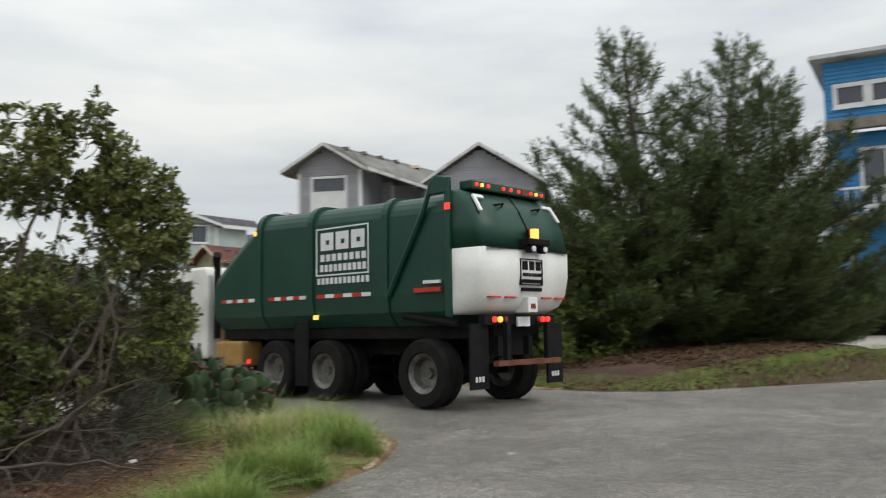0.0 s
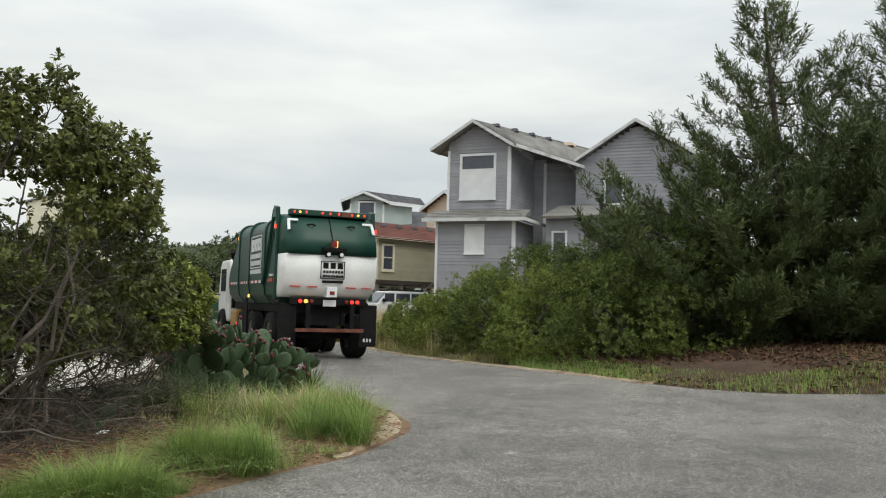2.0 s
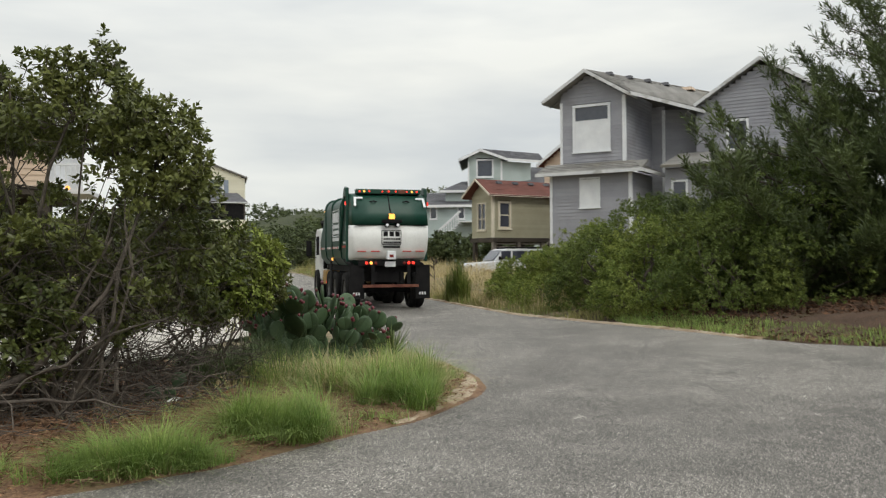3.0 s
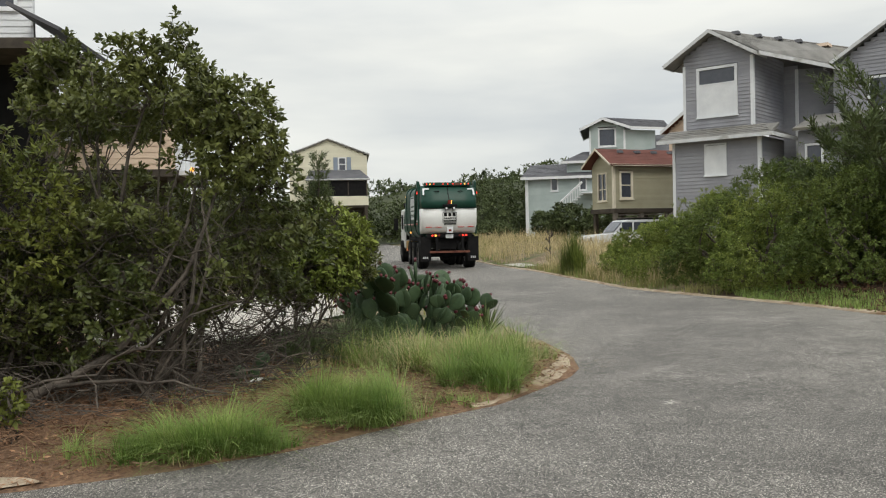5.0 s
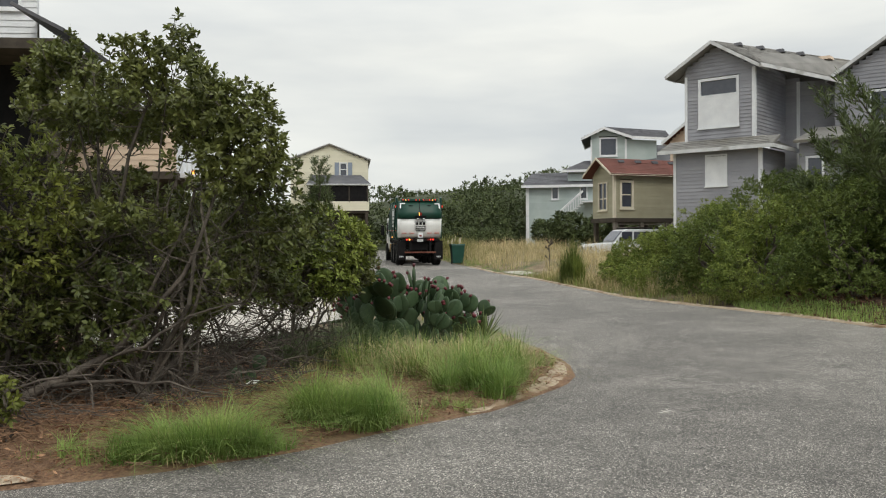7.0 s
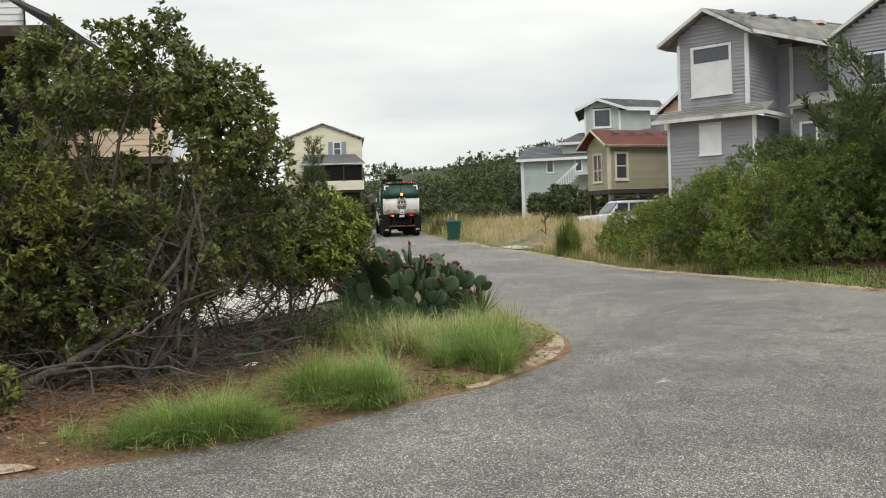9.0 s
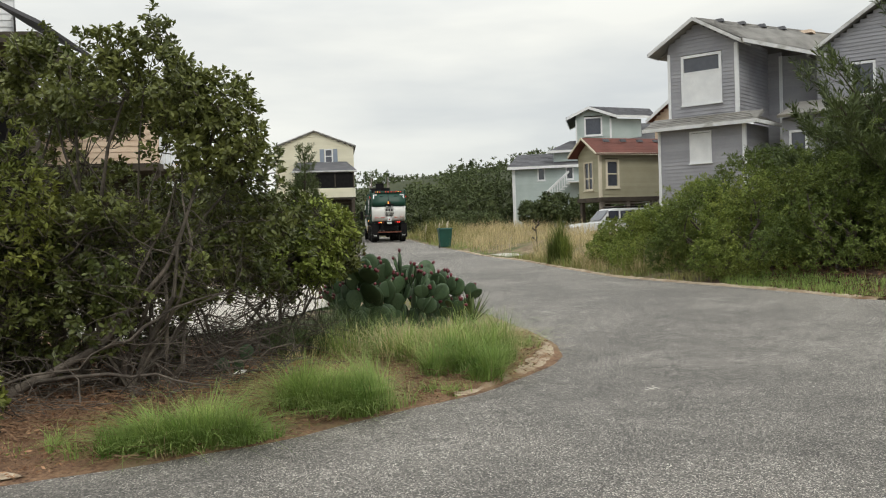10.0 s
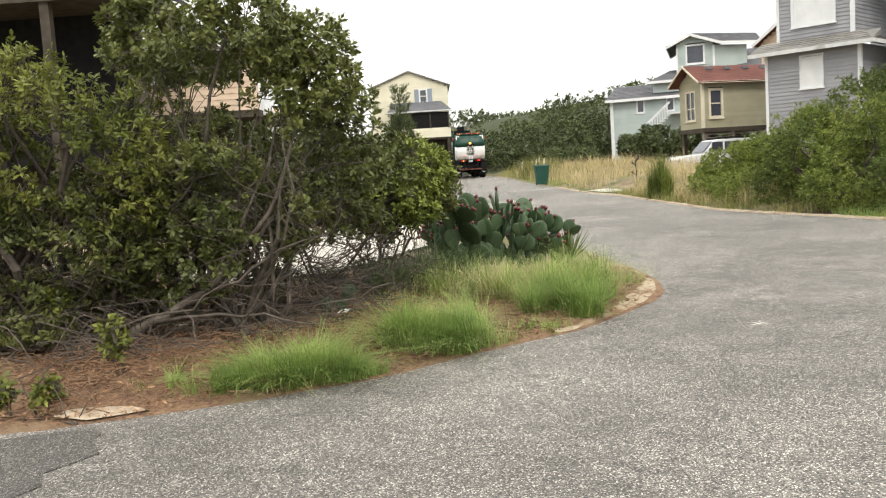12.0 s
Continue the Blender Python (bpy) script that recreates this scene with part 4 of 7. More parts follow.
def blue_house():
    m = frame_of(24, 24, -.80, -.60)
    h = thing("house", m, "tall bright blue lap-sided house with flat eave and dark carport", "house")
    w = Mesh()
    lap_wall(w, 8.9, 11.15, lambda z: 0.35, lambda z: 9.0, holes=[(0.65, 1.85, 9.35, 10.3), (1.85, 3.1, 9.35, 10.3)], pitch=0.16)
    part("wall", w, BLUE_SIDING, h)
    window(h, Matrix(), 0.65, 1.85, 9.35, 10.3, trim=0.16)
    window(h, Matrix(), 1.851, 3.1, 9.35, 10.3, trim=0.16)
    part("roof", Mesh().box(-0.1, 9.3, -0.5, 9, 11.25, 11.4), FASCIA, h)
    part("wall", Mesh().box(0.35, 0.49, 0.14, 9, 0.4, 11.15), BLUE_SIDING, h)
    part("band", Mesh().box(0.35, 9, -0.25, 0.1, 8.5, 8.9), GREY_WOOD, h)
    w = Mesh(Matrix.Translation((0, 0.6, 0)))
    lap_wall(w, 5.2, 8.5, lambda z: 0.6, lambda z: 9.0, holes=[(1.4, 3.2, 5.6, 7.9)], pitch=0.16)
    part("wall", w, BLUE_SIDING, h)
    window(h, Matrix.Translation((0, 0.6, 0)), 1.4, 3.2, 5.6, 7.9, trim=0.12, bars=[("v", 2.3)])
    part("deck", Mesh().box(-0.9, 9, -1.2, 0.6, 5.0, 5.2), GREY_WOOD, h)
    for i in range(20):
        part("baluster", Mesh().box(-0.8 + 0.3 * i, -0.76 + 0.3 * i, -1.15, -1.1, 5.2, 6.1), WHITE, h)
    part("handrail", Mesh().box(-0.9, 6, -1.18, -1.07, 6.1, 6.18), WHITE, h)
    w = Mesh()
    lap_wall(w, 2.45, 5.0, lambda z: 1.05, lambda z: 9.0, pitch=0.16)
    part("wall", w, BLUE_SIDING, h)
    corner_trim(h, Matrix(), 1.05, 0, 2.45, 5.0, 0.12)
    part("wall", Mesh().box(-2.0, 9.0, 3.5, 3.64, 0.2, 2.45), DARK_WOOD, h)
    part("ceiling", Mesh().box(-2.0, 9.0, 0.0, 3.5, 2.36, 2.45), DARK_WOOD, h)
    part("wall", Mesh().box(-2.0, -1.86, 0.2, 3.5, 0.2, 2.36), DARK_WOOD, h)
    for u in (-1.8, 0.6, 3.0, 5.5, 8.0):
        part("piling", Mesh().box(u - 0.13, u + 0.13, 0, 0.26, 0.2, 2.36), DARK_WOOD, h)
    return h


def left_house():
    m = frame_of(-14, 26, .2, -1)
    h = thing("house", m, "pale two-storey beach house with dark covered deck", "house")
    w = Mesh()
    lap_wall(w, 7.4, 10.5, lambda z: -9, lambda z: 0.15, holes=[(-1.1, -0.3, 8.7, 9.9)], pitch=0.2)
    part("wall", w, WHITE, h)
    window(h, Matrix(), -1.1, -0.3, 8.7, 9.9, trim=0.1)
    part("deck", Mesh().box(-9, 1.5, -2.0, 2.4, 7.1, 7.4), DARK_WOOD, h)
    # near-black wall added here: its colour gives the deep shade under the deck
    part("deck_shade_wall", Mesh().box(-9, 0.6, 0.4, 0.5, 2.4, 7.1), BLACK, h, "black wall standing in for the deep shade under the deck")
    part("roof", Mesh().slab((0.15, -2.0, 8.45), (1.6, -2.0, 7.7), (1.6, 3, 7.7), (0.15, 3, 8.45), 0.1), DARK_SHINGLE, h)
    for u in (-8.5, -6.2, -3.9, -1.4, 1.2):
        part("post", Mesh().box(u - 0.14, u + 0.14, -1.9, -1.62, 0.0, 7.1), DARK_WOOD, h)
    w = Mesh(Matrix.Translation((0, 2.5, 0)))
    lap_wall(w, 3.95, 6.0, lambda z: -9, lambda z: 3.75, pitch=0.2, holes=[(0.1, 0.95, 4.95, 5.75)])
    part("wall", w, PEACH_SIDING, h)
    window(h, Matrix.Translation((0, 2.5, 0)), 0.1, 0.95, 4.95, 5.75, trim=0.12)
    part("wall", Mesh().box(3.61, 3.75, 2.64, 9, 3.95, 6.0), WHITE, h)
    part("roof", Mesh().box(-9, 3.95, 2.3, 9.2, 6.0, 6.16), SHINGLE, h)
    part("floor", Mesh().box(-9, 3.75, 2.4, 9, 3.7, 3.95), DARK_WOOD, h)
    # dark backing added behind the pilings to deepen the shade below the floor
    part("shade_wall", Mesh().box(-9, 3.5, 4.4, 4.54, 0.0, 3.7), DARK_WOOD, h, "dark backing wall added for deep shade under the house")
    for u in (-8, -4, 0, 3.6):
        part("piling", Mesh().box(u - 0.13, u + 0.13, 2.6, 2.86, 0, 3.7), DARK_WOOD, h)
    part("porch_lamp", Mesh(pose(4.3, 2.7, 3.95)).lathe([(0, -0.08), (0.08, 0), (0.05, 0.08), (0, 0.1)], 8), LAMP_AMBER, h, "small lit porch lamp")
    part("balcony", Mesh().box(3.75, 4.9, 3.2, 6, 3.8, 3.95), WHITE, h)
    for i in range(7):
        part("baluster", Mesh().box(3.8 + 0.17 * i, 3.84 + 0.17 * i, 3.2, 3.25, 3.95, 4.75), WHITE, h)
    part("handrail", Mesh().box(3.75, 4.9, 3.18, 3.27, 4.75, 4.83), WHITE, h)
    return h


grey_house()
tan_house()
pink_gable()
aqua_house()
yellow_house()
blue_house()
left_house()


# ---- wheelie bin, parked car ----
def bin_thing():
    x, y = -2.75, 47.4
    b = thing("wheelie_bin", pose(x, y, float(ground_z(x, y)), 0, 0, 14), "dark green plastic wheelie bin at the roadside", "bin")
    part("body", Mesh().add([(-0.36, -0.4, 1.0), (0.36, -0.4, 1.0), (0.36, 0.4, 1.0), (-0.36, 0.4, 1.0), (-0.28, -0.28, 0.05), (0.28, -0.28, 0.05), (0.28, 0.3, 0.05), (-0.28, 0.3, 0.05)],
         [(0, 1, 2, 3), (4, 5, 6, 7), (0, 1, 5, 4), (1, 2, 6, 5), (2, 3, 7, 6), (3, 0, 4, 7)]), BIN_GREEN, b, bevel=0.02)
    part("lid", Mesh().box(-0.39, 0.39, -0.44, 0.43, 1.0, 1.09, 0.03), BIN_GREEN, b, bevel=0.015)
    part("handle", Mesh().tube([(-0.3, 0.44, 1.0), (-0.3, 0.52, 1.0), (0.3, 0.52, 1.0), (0.3, 0.44, 1.0)], [0.02] * 4, 6), BIN_GREEN, b)
    for u in (-0.26, 0.26):
        part("wheel", Mesh(pose(u, 0.3, 0.13, 0, 0, 90)).lathe([(0, -0.03), (0.13, -0.03), (0.13, 0.03), (0, 0.03)], 12), RUBBER, b)
    return b


def wheel_mesh(r, w, n=24):
    tyre = Mesh().lathe([(r * 0.56, -w * 0.36), (r * 0.62, -w / 2), (r * 0.93, -w / 2), (r, -w * 0.36), (r, -w * 0.12), (r * 0.975, -w * 0.1), (r * 0.975, w * 0.1), (r, w * 0.12),
                         (r, w * 0.36), (r * 0.93, w / 2), (r * 0.62, w / 2), (r * 0.56, w * 0.36)], n)
    rim = Mesh().lathe([(0, -w * 0.12), (r * 0.14, -w * 0.14), (r * 0.16, -w * 0.02), (r * 0.40, -w * 0.04), (r * 0.46, -w * 0.3), (r * 0.58, -w * 0.42), (r * 0.58, w * 0.42),
                        (r * 0.46, w * 0.3), (r * 0.40, w * 0.04), (r * 0.16, w * 0.02), (r * 0.14, w * 0.14), (0, w * 0.12)], n)
    return tyre, rim


def parked_car():
    e = (6.1, 45.6)
    z = float(ground_z(*e)) - 0.05
    c = thing("car", pose(e[0], e[1], z, 0, 0, 198), "white boxy off-road car parked in tall grass", "car")
    body = Mesh().prism([(-2.1, 0.45), (2.1, 0.45), (2.15, 0.9), (1.95, 1.05), (0.95, 1.12), (0.9, 1.16), (-2.1, 1.16), (-2.14, 0.7)], -0.85, 0.85)
    part("body", body, CAR_WHITE, c, bevel=0.05)
    cab = Mesh().prism([(0.95, 1.14), (0.45, 1.72), (0.3, 1.78), (-2.0, 1.78), (-2.1, 1.14)], -0.76, 0.76)
    cabin = part("cabin", cab, CAR_WHITE, c, bevel=0.04)
    part("windscreen", Mesh().slab((0.97, -0.68, 1.2), (0.97, 0.68, 1.2), (0.5, 0.66, 1.69), (0.5, -0.66, 1.69), -0.02), GLASS, cabin)
    for s in (-1, 1):
        for a, b in ((-1.95, -1.0), (-0.9, -0.1), (0.0, 0.55)):
            y0, y1 = sorted((s * 0.755, s * 0.775))
            part("side_window", Mesh().box(a, b, y0, y1, 1.22, 1.66), GLASS, cabin)
    part("roof_rack", Mesh().box(-1.8, 0.2, -0.7, -0.66, 1.84, 1.88).box(-1.8, 0.2, 0.66, 0.7, 1.84, 1.88).box(-1.7, -1.65, -0.7, 0.7, 1.78, 1.87).box(0.1, 0.15, -0.7, 0.7, 1.78, 1.87), BLACK, c)
    for x in (-1.35, 1.35):
        for s in (-1, 1):
            tyre, rim = wheel_mesh(0.36, 0.24)
            wh = part("tyre", tyre, RUBBER, c)
            wh.location = (x, s * 0.76, 0.36)
            part("rim", rim, STEEL, wh)
    for s in (-1, 1):
        part("headlight", Mesh(pose(2.14, s * 0.6, 0.85, 0, 0, 90)).lathe([(0, -0.03), (0.1, -0.02), (0.1, 0.02), (0, 0.02)], 12), GLASS, c)
        part("mirror", Mesh().box(0.55, 0.7, min(s * 0.78, s * 1.0), max(s * 0.78, s * 1.0), 1.2, 1.38), BLACK, c, bevel=0.02)
    return c


# ---- refuse truck ----
def refuse_truck():
    """Origin under the tail; +x is ahead."""
    t = thing("refuse_truck", Matrix(), "dark green rear-loading refuse truck with scuffed white tailgate", "truck")
    # body: rounded section swept ahead, its front end sloping
    W = 1.2

    def section(x, top, bottom=1.28):
        r = 0.34
        pts = [(-W + 0.22, bottom), (W - 0.22, bottom), (W - 0.04, bottom + 0.22), (W, bottom + 0.5), (W, top - r - 0.2)]
        pts += [(W - r + r * math.cos(a), top - r + r * math.sin(a)) for a in np.linspace(0.1, math.pi / 2, 6)]
        pts += [(-W + r - r * math.cos(a), top - r + r * math.sin(a)) for a in np.linspace(math.pi / 2, 0.1, 6)]
        pts += [(-W, top - r - 0.2), (-W, bottom + 0.5), (-W + 0.04, bottom + 0.22)]
        return [(x, y, z) for y, z in pts]
    rings = [section(-1.15, 3.34), section(0.0, 3.36), section(2.0, 3.40), section(3.55, 3.44), section(3.62, 3.42), section(4.4, 2.92), section(5.05, 2.45), section(5.12, 2.3)]
    body = Mesh()
    k = len(rings[0])
    body.add([p for ring in rings for p in ring], [(i * k + j, i * k + (j + 1) % k, (i + 1) * k + (j + 1) % k, (i + 1) * k + j) for i in range(len(rings) - 1) for j in range(k)]
             + [tuple(range(k)), tuple(range(len(rings) * k - 1, (len(rings) - 1) * k - 1, -1))])
    body = part("body", body, GREEN_PAINT, t, smooth=False)
    for x, top in ((3.58, 3.46), (2.05, 3.43), (0.15, 3.38)):
        rib = Mesh()
        a, b = section(x - 0.07, top + 0.03), section(x + 0.07, top + 0.03)
        grow = lambda ps: [(p[0], p[1] * 1.028, p[2]) for p in ps]  # noqa: E731
        rib.add(grow(a) + grow(b), [(j, (j + 1) % k, k + (j + 1) % k, k + j) for j in range(k)] + [tuple(range(k)), tuple(range(2 * k - 1, k - 1, -1))])
        part("rib", rib, GREEN_PAINT, body)
    # packer arm across each side, hinge post
    for s in (-1, 1):
        y = s * 1.25
        part("lift_arm", Mesh().tube([(0.05, y, 1.75), (-0.75, y, 3.05), (-0.95, y, 3.5)], [0.045, 0.045, 0.04], 6), GREEN_PAINT, t)
        y0, y1 = sorted((s * 1.18, s * 1.27))
        part("hinge_post", Mesh().box(-1.3, -1.2, y0, y1, 1.4, 3.55), GREEN_PAINT, t, bevel=0.02)
        part("hinge_ear", Mesh().prism([(-1.3, 3.3), (-0.85, 3.3), (-0.88, 3.5), (-1.02, 3.6), (-1.25, 3.55)], y0 - 0.01, y1 + 0.01), GREEN_PAINT, t, bevel=0.02)
        part("side_lamp", Mesh().box(-1.34, -1.24, min(s * 1.27, s * 1.3), max(s * 1.27, s * 1.3), 3.04, 3.14), LAMP_RED, t, "lit red side lamp")
        part("marker_lamp", Mesh().box(1.85, 1.95, min(s * 1.2, s * 1.24), max(s * 1.2, s * 1.24), 1.42, 1.5), LAMP_AMBER, t, "lit amber marker lamp")
        part("marker_lamp", Mesh().box(3.66, 3.74, min(s * 1.18, s * 1.23), max(s * 1.18, s * 1.23), 3.05, 3.13), LAMP_AMBER, t, "lit amber marker lamp")
        for a, b in ((0.5, 1.9), (2.2, 3.3), (3.75, 4.85)):
            n = 6
            for i in range(n):
                x0 = a + (b - a) * i / n
                part("tape", Mesh().box(x0, x0 + (b - a) / n - 0.01, min(s * 1.2, s * 1.212), max(s * 1.2, s * 1.212), 1.79, 1.855), REFLECT_RED if i % 2 else WHITE, body,
                     "red reflective tape" if i % 2 else "white reflective tape")
        part("tape", Mesh().box(-1.1, -0.55, min(s * 1.22, s * 1.27), max(s * 1.22, s * 1.27), 1.80, 1.87), REFLECT_RED, t, "red reflective tape")
        part("tape", Mesh().box(-1.1, -0.75, min(s * 1.22, s * 1.275), max(s * 1.22, s * 1.275), 1.93, 1.98), WHITE, t, "white reflective tape")
        # company sign: frame and bars
        ya, yb = sorted((s * 1.203, s * 1.216))
        sign = part("sign_frame", Mesh().box(0.54, 1.9, ya, yb, 2.99, 3.015).box(0.54, 1.9, ya, yb, 2.175, 2.2).box(0.54, 0.565, ya, yb, 2.2, 2.99).box(1.875, 1.9, ya, yb, 2.2, 2.99), WHITE, body, "white outline of the company sign")
        for i in range(3):
            x0 = 0.64 + 0.4 * i
            shape = Mesh().box(x0, x0 + 0.1, ya, yb, 2.62, 2.93).box(x0 + 0.2, x0 + 0.33, ya, yb, 2.62, 2.93)
            part("sign_shape", shape.box(x0 + 0.1, x0 + 0.2, ya, yb, 2.62, 2.72).box(x0 + 0.1, x0 + 0.2, ya, yb, 2.8, 2.93), WHITE, sign)
        for z, n in ((2.43, 8), (2.25, 10)):
            for i in range(n):
                x0 = 0.61 + 1.22 * i / n
                part("sign_shape", Mesh().box(x0, x0 + 1.22 / n * 0.66, ya, yb, z, z + 0.12), WHITE, sign)
        for i in range(12):
            part("bar", Mesh().box(0.54 + 0.114 * i, 0.61 + 0.114 * i, ya, yb, 2.03, 2.14), WHITE, sign)
    # tailgate: a bulging shell, green above and white below
    prof = [(1.44, -1.5, 0.7), (1.47, -1.66, 0.88), (1.56, -1.79, 1.02), (1.75, -1.88, 1.1), (2.05, -1.93, 1.12), (2.44, -1.92, 1.13), (2.8, -1.84, 1.12), (3.1, -1.70, 1.1), (3.3, -1.52, 1.08), (3.38, -1.34, 1.07)]

    def shell(rows):
        ring = []
        for z, xb, yc in rows:
            ring.append([(-1.2, W, z), (min(xb + 0.45, -1.25), W, z), (xb + 0.16, (W + yc) / 2 + 0.015, z), (xb + 0.03, yc, z), (xb, 0.6, z), (xb - 0.02, 0, z), (xb, -0.6, z), (xb + 0.03, -yc, z), (xb + 0.16, -(W + yc) / 2 - 0.015, z), (min(xb + 0.45, -1.25), -W, z), (-1.2, -W, z)])
        n = len(ring[0])
        return Mesh().add([p for r in ring for p in r], [(i * n + j, i * n + j + 1, (i + 1) * n + j + 1, (i + 1) * n + j) for i in range(len(ring) - 1) for j in range(n - 1)]
                          + [tuple(range(n)), tuple(range(len(ring) * n - 1, (len(ring) - 1) * n - 1, -1))])
    gate = part("tailgate", shell(prof[5:]), GREEN_PAINT, t, smooth=True)
    tail = part("tail_panel", shell(prof[:6]), WHITE_PAINT, t, "scuffed white lower tailgate", smooth=True)
    part("seam", Mesh().box(-1.945, -1.9, -1.1, 1.1, 2.435, 2.45), BLACK, gate)
    part("cable", Mesh().tube([(-1.5, 0.02, 3.36), (-1.74, 0.03, 3.05), (-1.88, 0.0, 2.75), (-1.95, 0.0, 2.55)], [0.02] * 4, 5), BLACK, gate)
    for s in (-1, 1):
        part("corner_stripe", Mesh().slab((-1.60, s * 1.06, 3.25), (-1.60, s * 0.82, 3.25), (-1.63, s * 0.82, 3.2), (-1.63, s * 1.06, 3.2), 0.03), WHITE, gate, "white corner stripe")
        part("corner_stripe", Mesh().slab((-1.61, s * 1.09, 3.24), (-1.61, s * 1.02, 3.24), (-1.78, s * 1.04, 2.98), (-1.78, s * 1.11, 2.98), 0.03), WHITE, gate, "white corner stripe")
        part("lifting_eye", Mesh().tube([(-1.66, s * 0.5 - 0.12, 3.12), (-1.78, s * 0.5, 3.14), (-1.66, s * 0.5 + 0.12, 3.12)], [0.018] * 3, 5), BLACK, gate)
    part("light_bar", Mesh().box(-1.56, -1.3, -1.0, 1.0, 3.36, 3.5), GREEN_PAINT, t, bevel=0.02)
    for y, m_ in ((-0.88, LAMP_RED), (-0.72, LAMP_AMBER), (-0.56, LAMP_RED), (-0.22, LAMP_RED), (0.0, LAMP_RED), (0.2, LAMP_RED), (0.6, LAMP_RED), (0.76, LAMP_AMBER), (0.9, LAMP_RED)):
        part("lamp", Mesh(pose(-1.57, y, 3.43, 0, 0, 90)).lathe([(0, 0.03), (0.03, 0.02), (0.03, -0.02), (0, -0.02)], 10), m_, t, "lit lamp in the top bar")
    part("plate", Mesh().box(-1.575, -1.55, -0.5, -0.3, 3.38, 3.48), RUST, t)
    # amber strobe, made as a turning half-lit drum, and cameras at the seam
    beacon = part("beacon", Mesh(pose(0, 0, 0, 90)).lathe([(0, -0.005), (0.06, 0.0), (0.06, 0.02), (0, 0.02)], 12), BLACK, t, "amber warning strobe, flashed by a turning half-lit drum")
    half = [(0.085 * math.cos(a), 0.085 * math.sin(a)) for a in np.linspace(math.pi / 2, 3 * math.pi / 2, 9)]
    part("lit_lens", Mesh().add([(x, y, z) for z in (0.0, 0.15) for x, y in half], [(i, i + 1, i + 10, i + 9) for i in range(8)] + [tuple(range(9)), tuple(range(17, 8, -1)), (0, 9, 17, 8)]), LAMP_AMBER, beacon, "lit amber lens")
    part("dark_lens", Mesh().add([(-x + 0.002, y, z) for z in (0.0, 0.15) for x, y in half], [(i, i + 1, i + 10, i + 9) for i in range(8)] + [tuple(range(9)), tuple(range(17, 8, -1)), (0, 9, 17, 8)]), LAMP_DARK, beacon, "unlit red-brown lens")
    part("camera_box", Mesh().box(-2.12, -1.93, -0.3, 0.3, 2.5, 2.6).box(-2.1, -1.98, -0.22, -0.1, 2.38, 2.5).box(-2.1, -1.98, 0.1, 0.22, 2.38, 2.5), BLACK, gate, bevel=0.02)
    for y in (-0.16, 0.16):
        part("work_lamp", Mesh(pose(-2.11, y, 2.44, 0, 0, 90)).lathe([(0, 0.02), (0.045, 0.015), (0.045, -0.02), (0, -0.02)], 10), WHITE, gate)
    # tail sign as bars, tape, plate box
    sg = part("sign_frame", Mesh().box(-1.955, -1.9, -0.3, 0.3, 2.28, 2.295).box(-1.955, -1.9, -0.3, 0.3, 1.885, 1.9).box(-1.955, -1.9, 0.285, 0.3, 1.9, 2.28).box(-1.955, -1.9, -0.3, -0.285, 1.9, 2.28), BLACK, tail, "black outline of the company sign")
    for i in range(3):
        y0 = 0.18 - 0.18 * i
        part("sign_shape", Mesh().box(-1.958, -1.92, y0 - 0.07, y0 + 0.06, 2.12, 2.26), BLACK, sg, bevel=0.008)
    for z, n in ((2.02, 7), (1.92, 8), (1.79, 10)):
        for i in range(n):
            y0 = -0.26 + 0.52 * i / n
            part("bar", Mesh().box(-1.958, -1.9, y0, y0 + 0.36 / n, z, z + 0.055), BLACK, sg)
    for y in (-1.02, -0.62, 0.35, 0.76):
        part("tape", Mesh().box(-1.9, -1.8, y, y + 0.26, 1.68, 1.705), REFLECT_RED, tail, "red reflective tape")
    part("plate_box", Mesh().box(-1.96, -1.7, -0.13, 0.13, 1.46, 1.7), WHITE, tail, bevel=0.015)
    part("reflector", Mesh().box(-1.97, -1.955, -0.06, 0.06, 1.52, 1.6), LAMP_DARK, tail)
    for y in (-0.72, -0.58, -0.44, 0.44, 0.58, 0.72):
        part("tail_lamp", Mesh(pose(-1.74, y, 1.36, 0, 0, 90)).lathe([(0, 0.03), (0.046, 0.02), (0.046, -0.03), (0, -0.03)], 12), LAMP_AMBER if y == 0.58 else (LAMP_DARK if abs(y) < 0.5 else LAMP_RED), t, "tail lamp in a black bar")
    part("lamp_bar", Mesh().box(-1.72, -1.6, -0.95, 0.95, 1.28, 1.435), BLACK, t)
    part("number_plate", Mesh().box(-1.78, -1.74, -0.16, 0.16, 1.25, 1.4), WHITE, t, "white plate with a plain bar")
    # chassis
    part("chassis_rail", Mesh().box(-1.6, 7.3, 0.36, 0.46, 0.8, 1.1), BLACK, t)
    part("chassis_rail", Mesh().box(-1.6, 7.3, -0.46, -0.36, 0.8, 1.1), BLACK, t)
    part("subframe", Mesh().box(-1.4, 5.1, -0.95, 0.95, 1.08, 1.3), BLACK, t)
    part("rear_beam", Mesh().box(-1.9, -1.8, -0.85, 0.85, 0.66, 0.74), RUST, t, "rusty red rear bumper beam")
    for y in (-0.55, 0.55):
        part("beam_hanger", Mesh().box(-1.88, -1.8, y - 0.05, y + 0.05, 0.74, 1.3), BLACK, t)
        part("mud_flap", Mesh().box(-1.66, -1.62, y + (0.32 if y > 0 else -0.62) - 0.09, y + (0.62 if y > 0 else -0.32) + 0.05, 0.32, 1.3), BLACK, t, "black rubber mud flap with worn lettering bars")
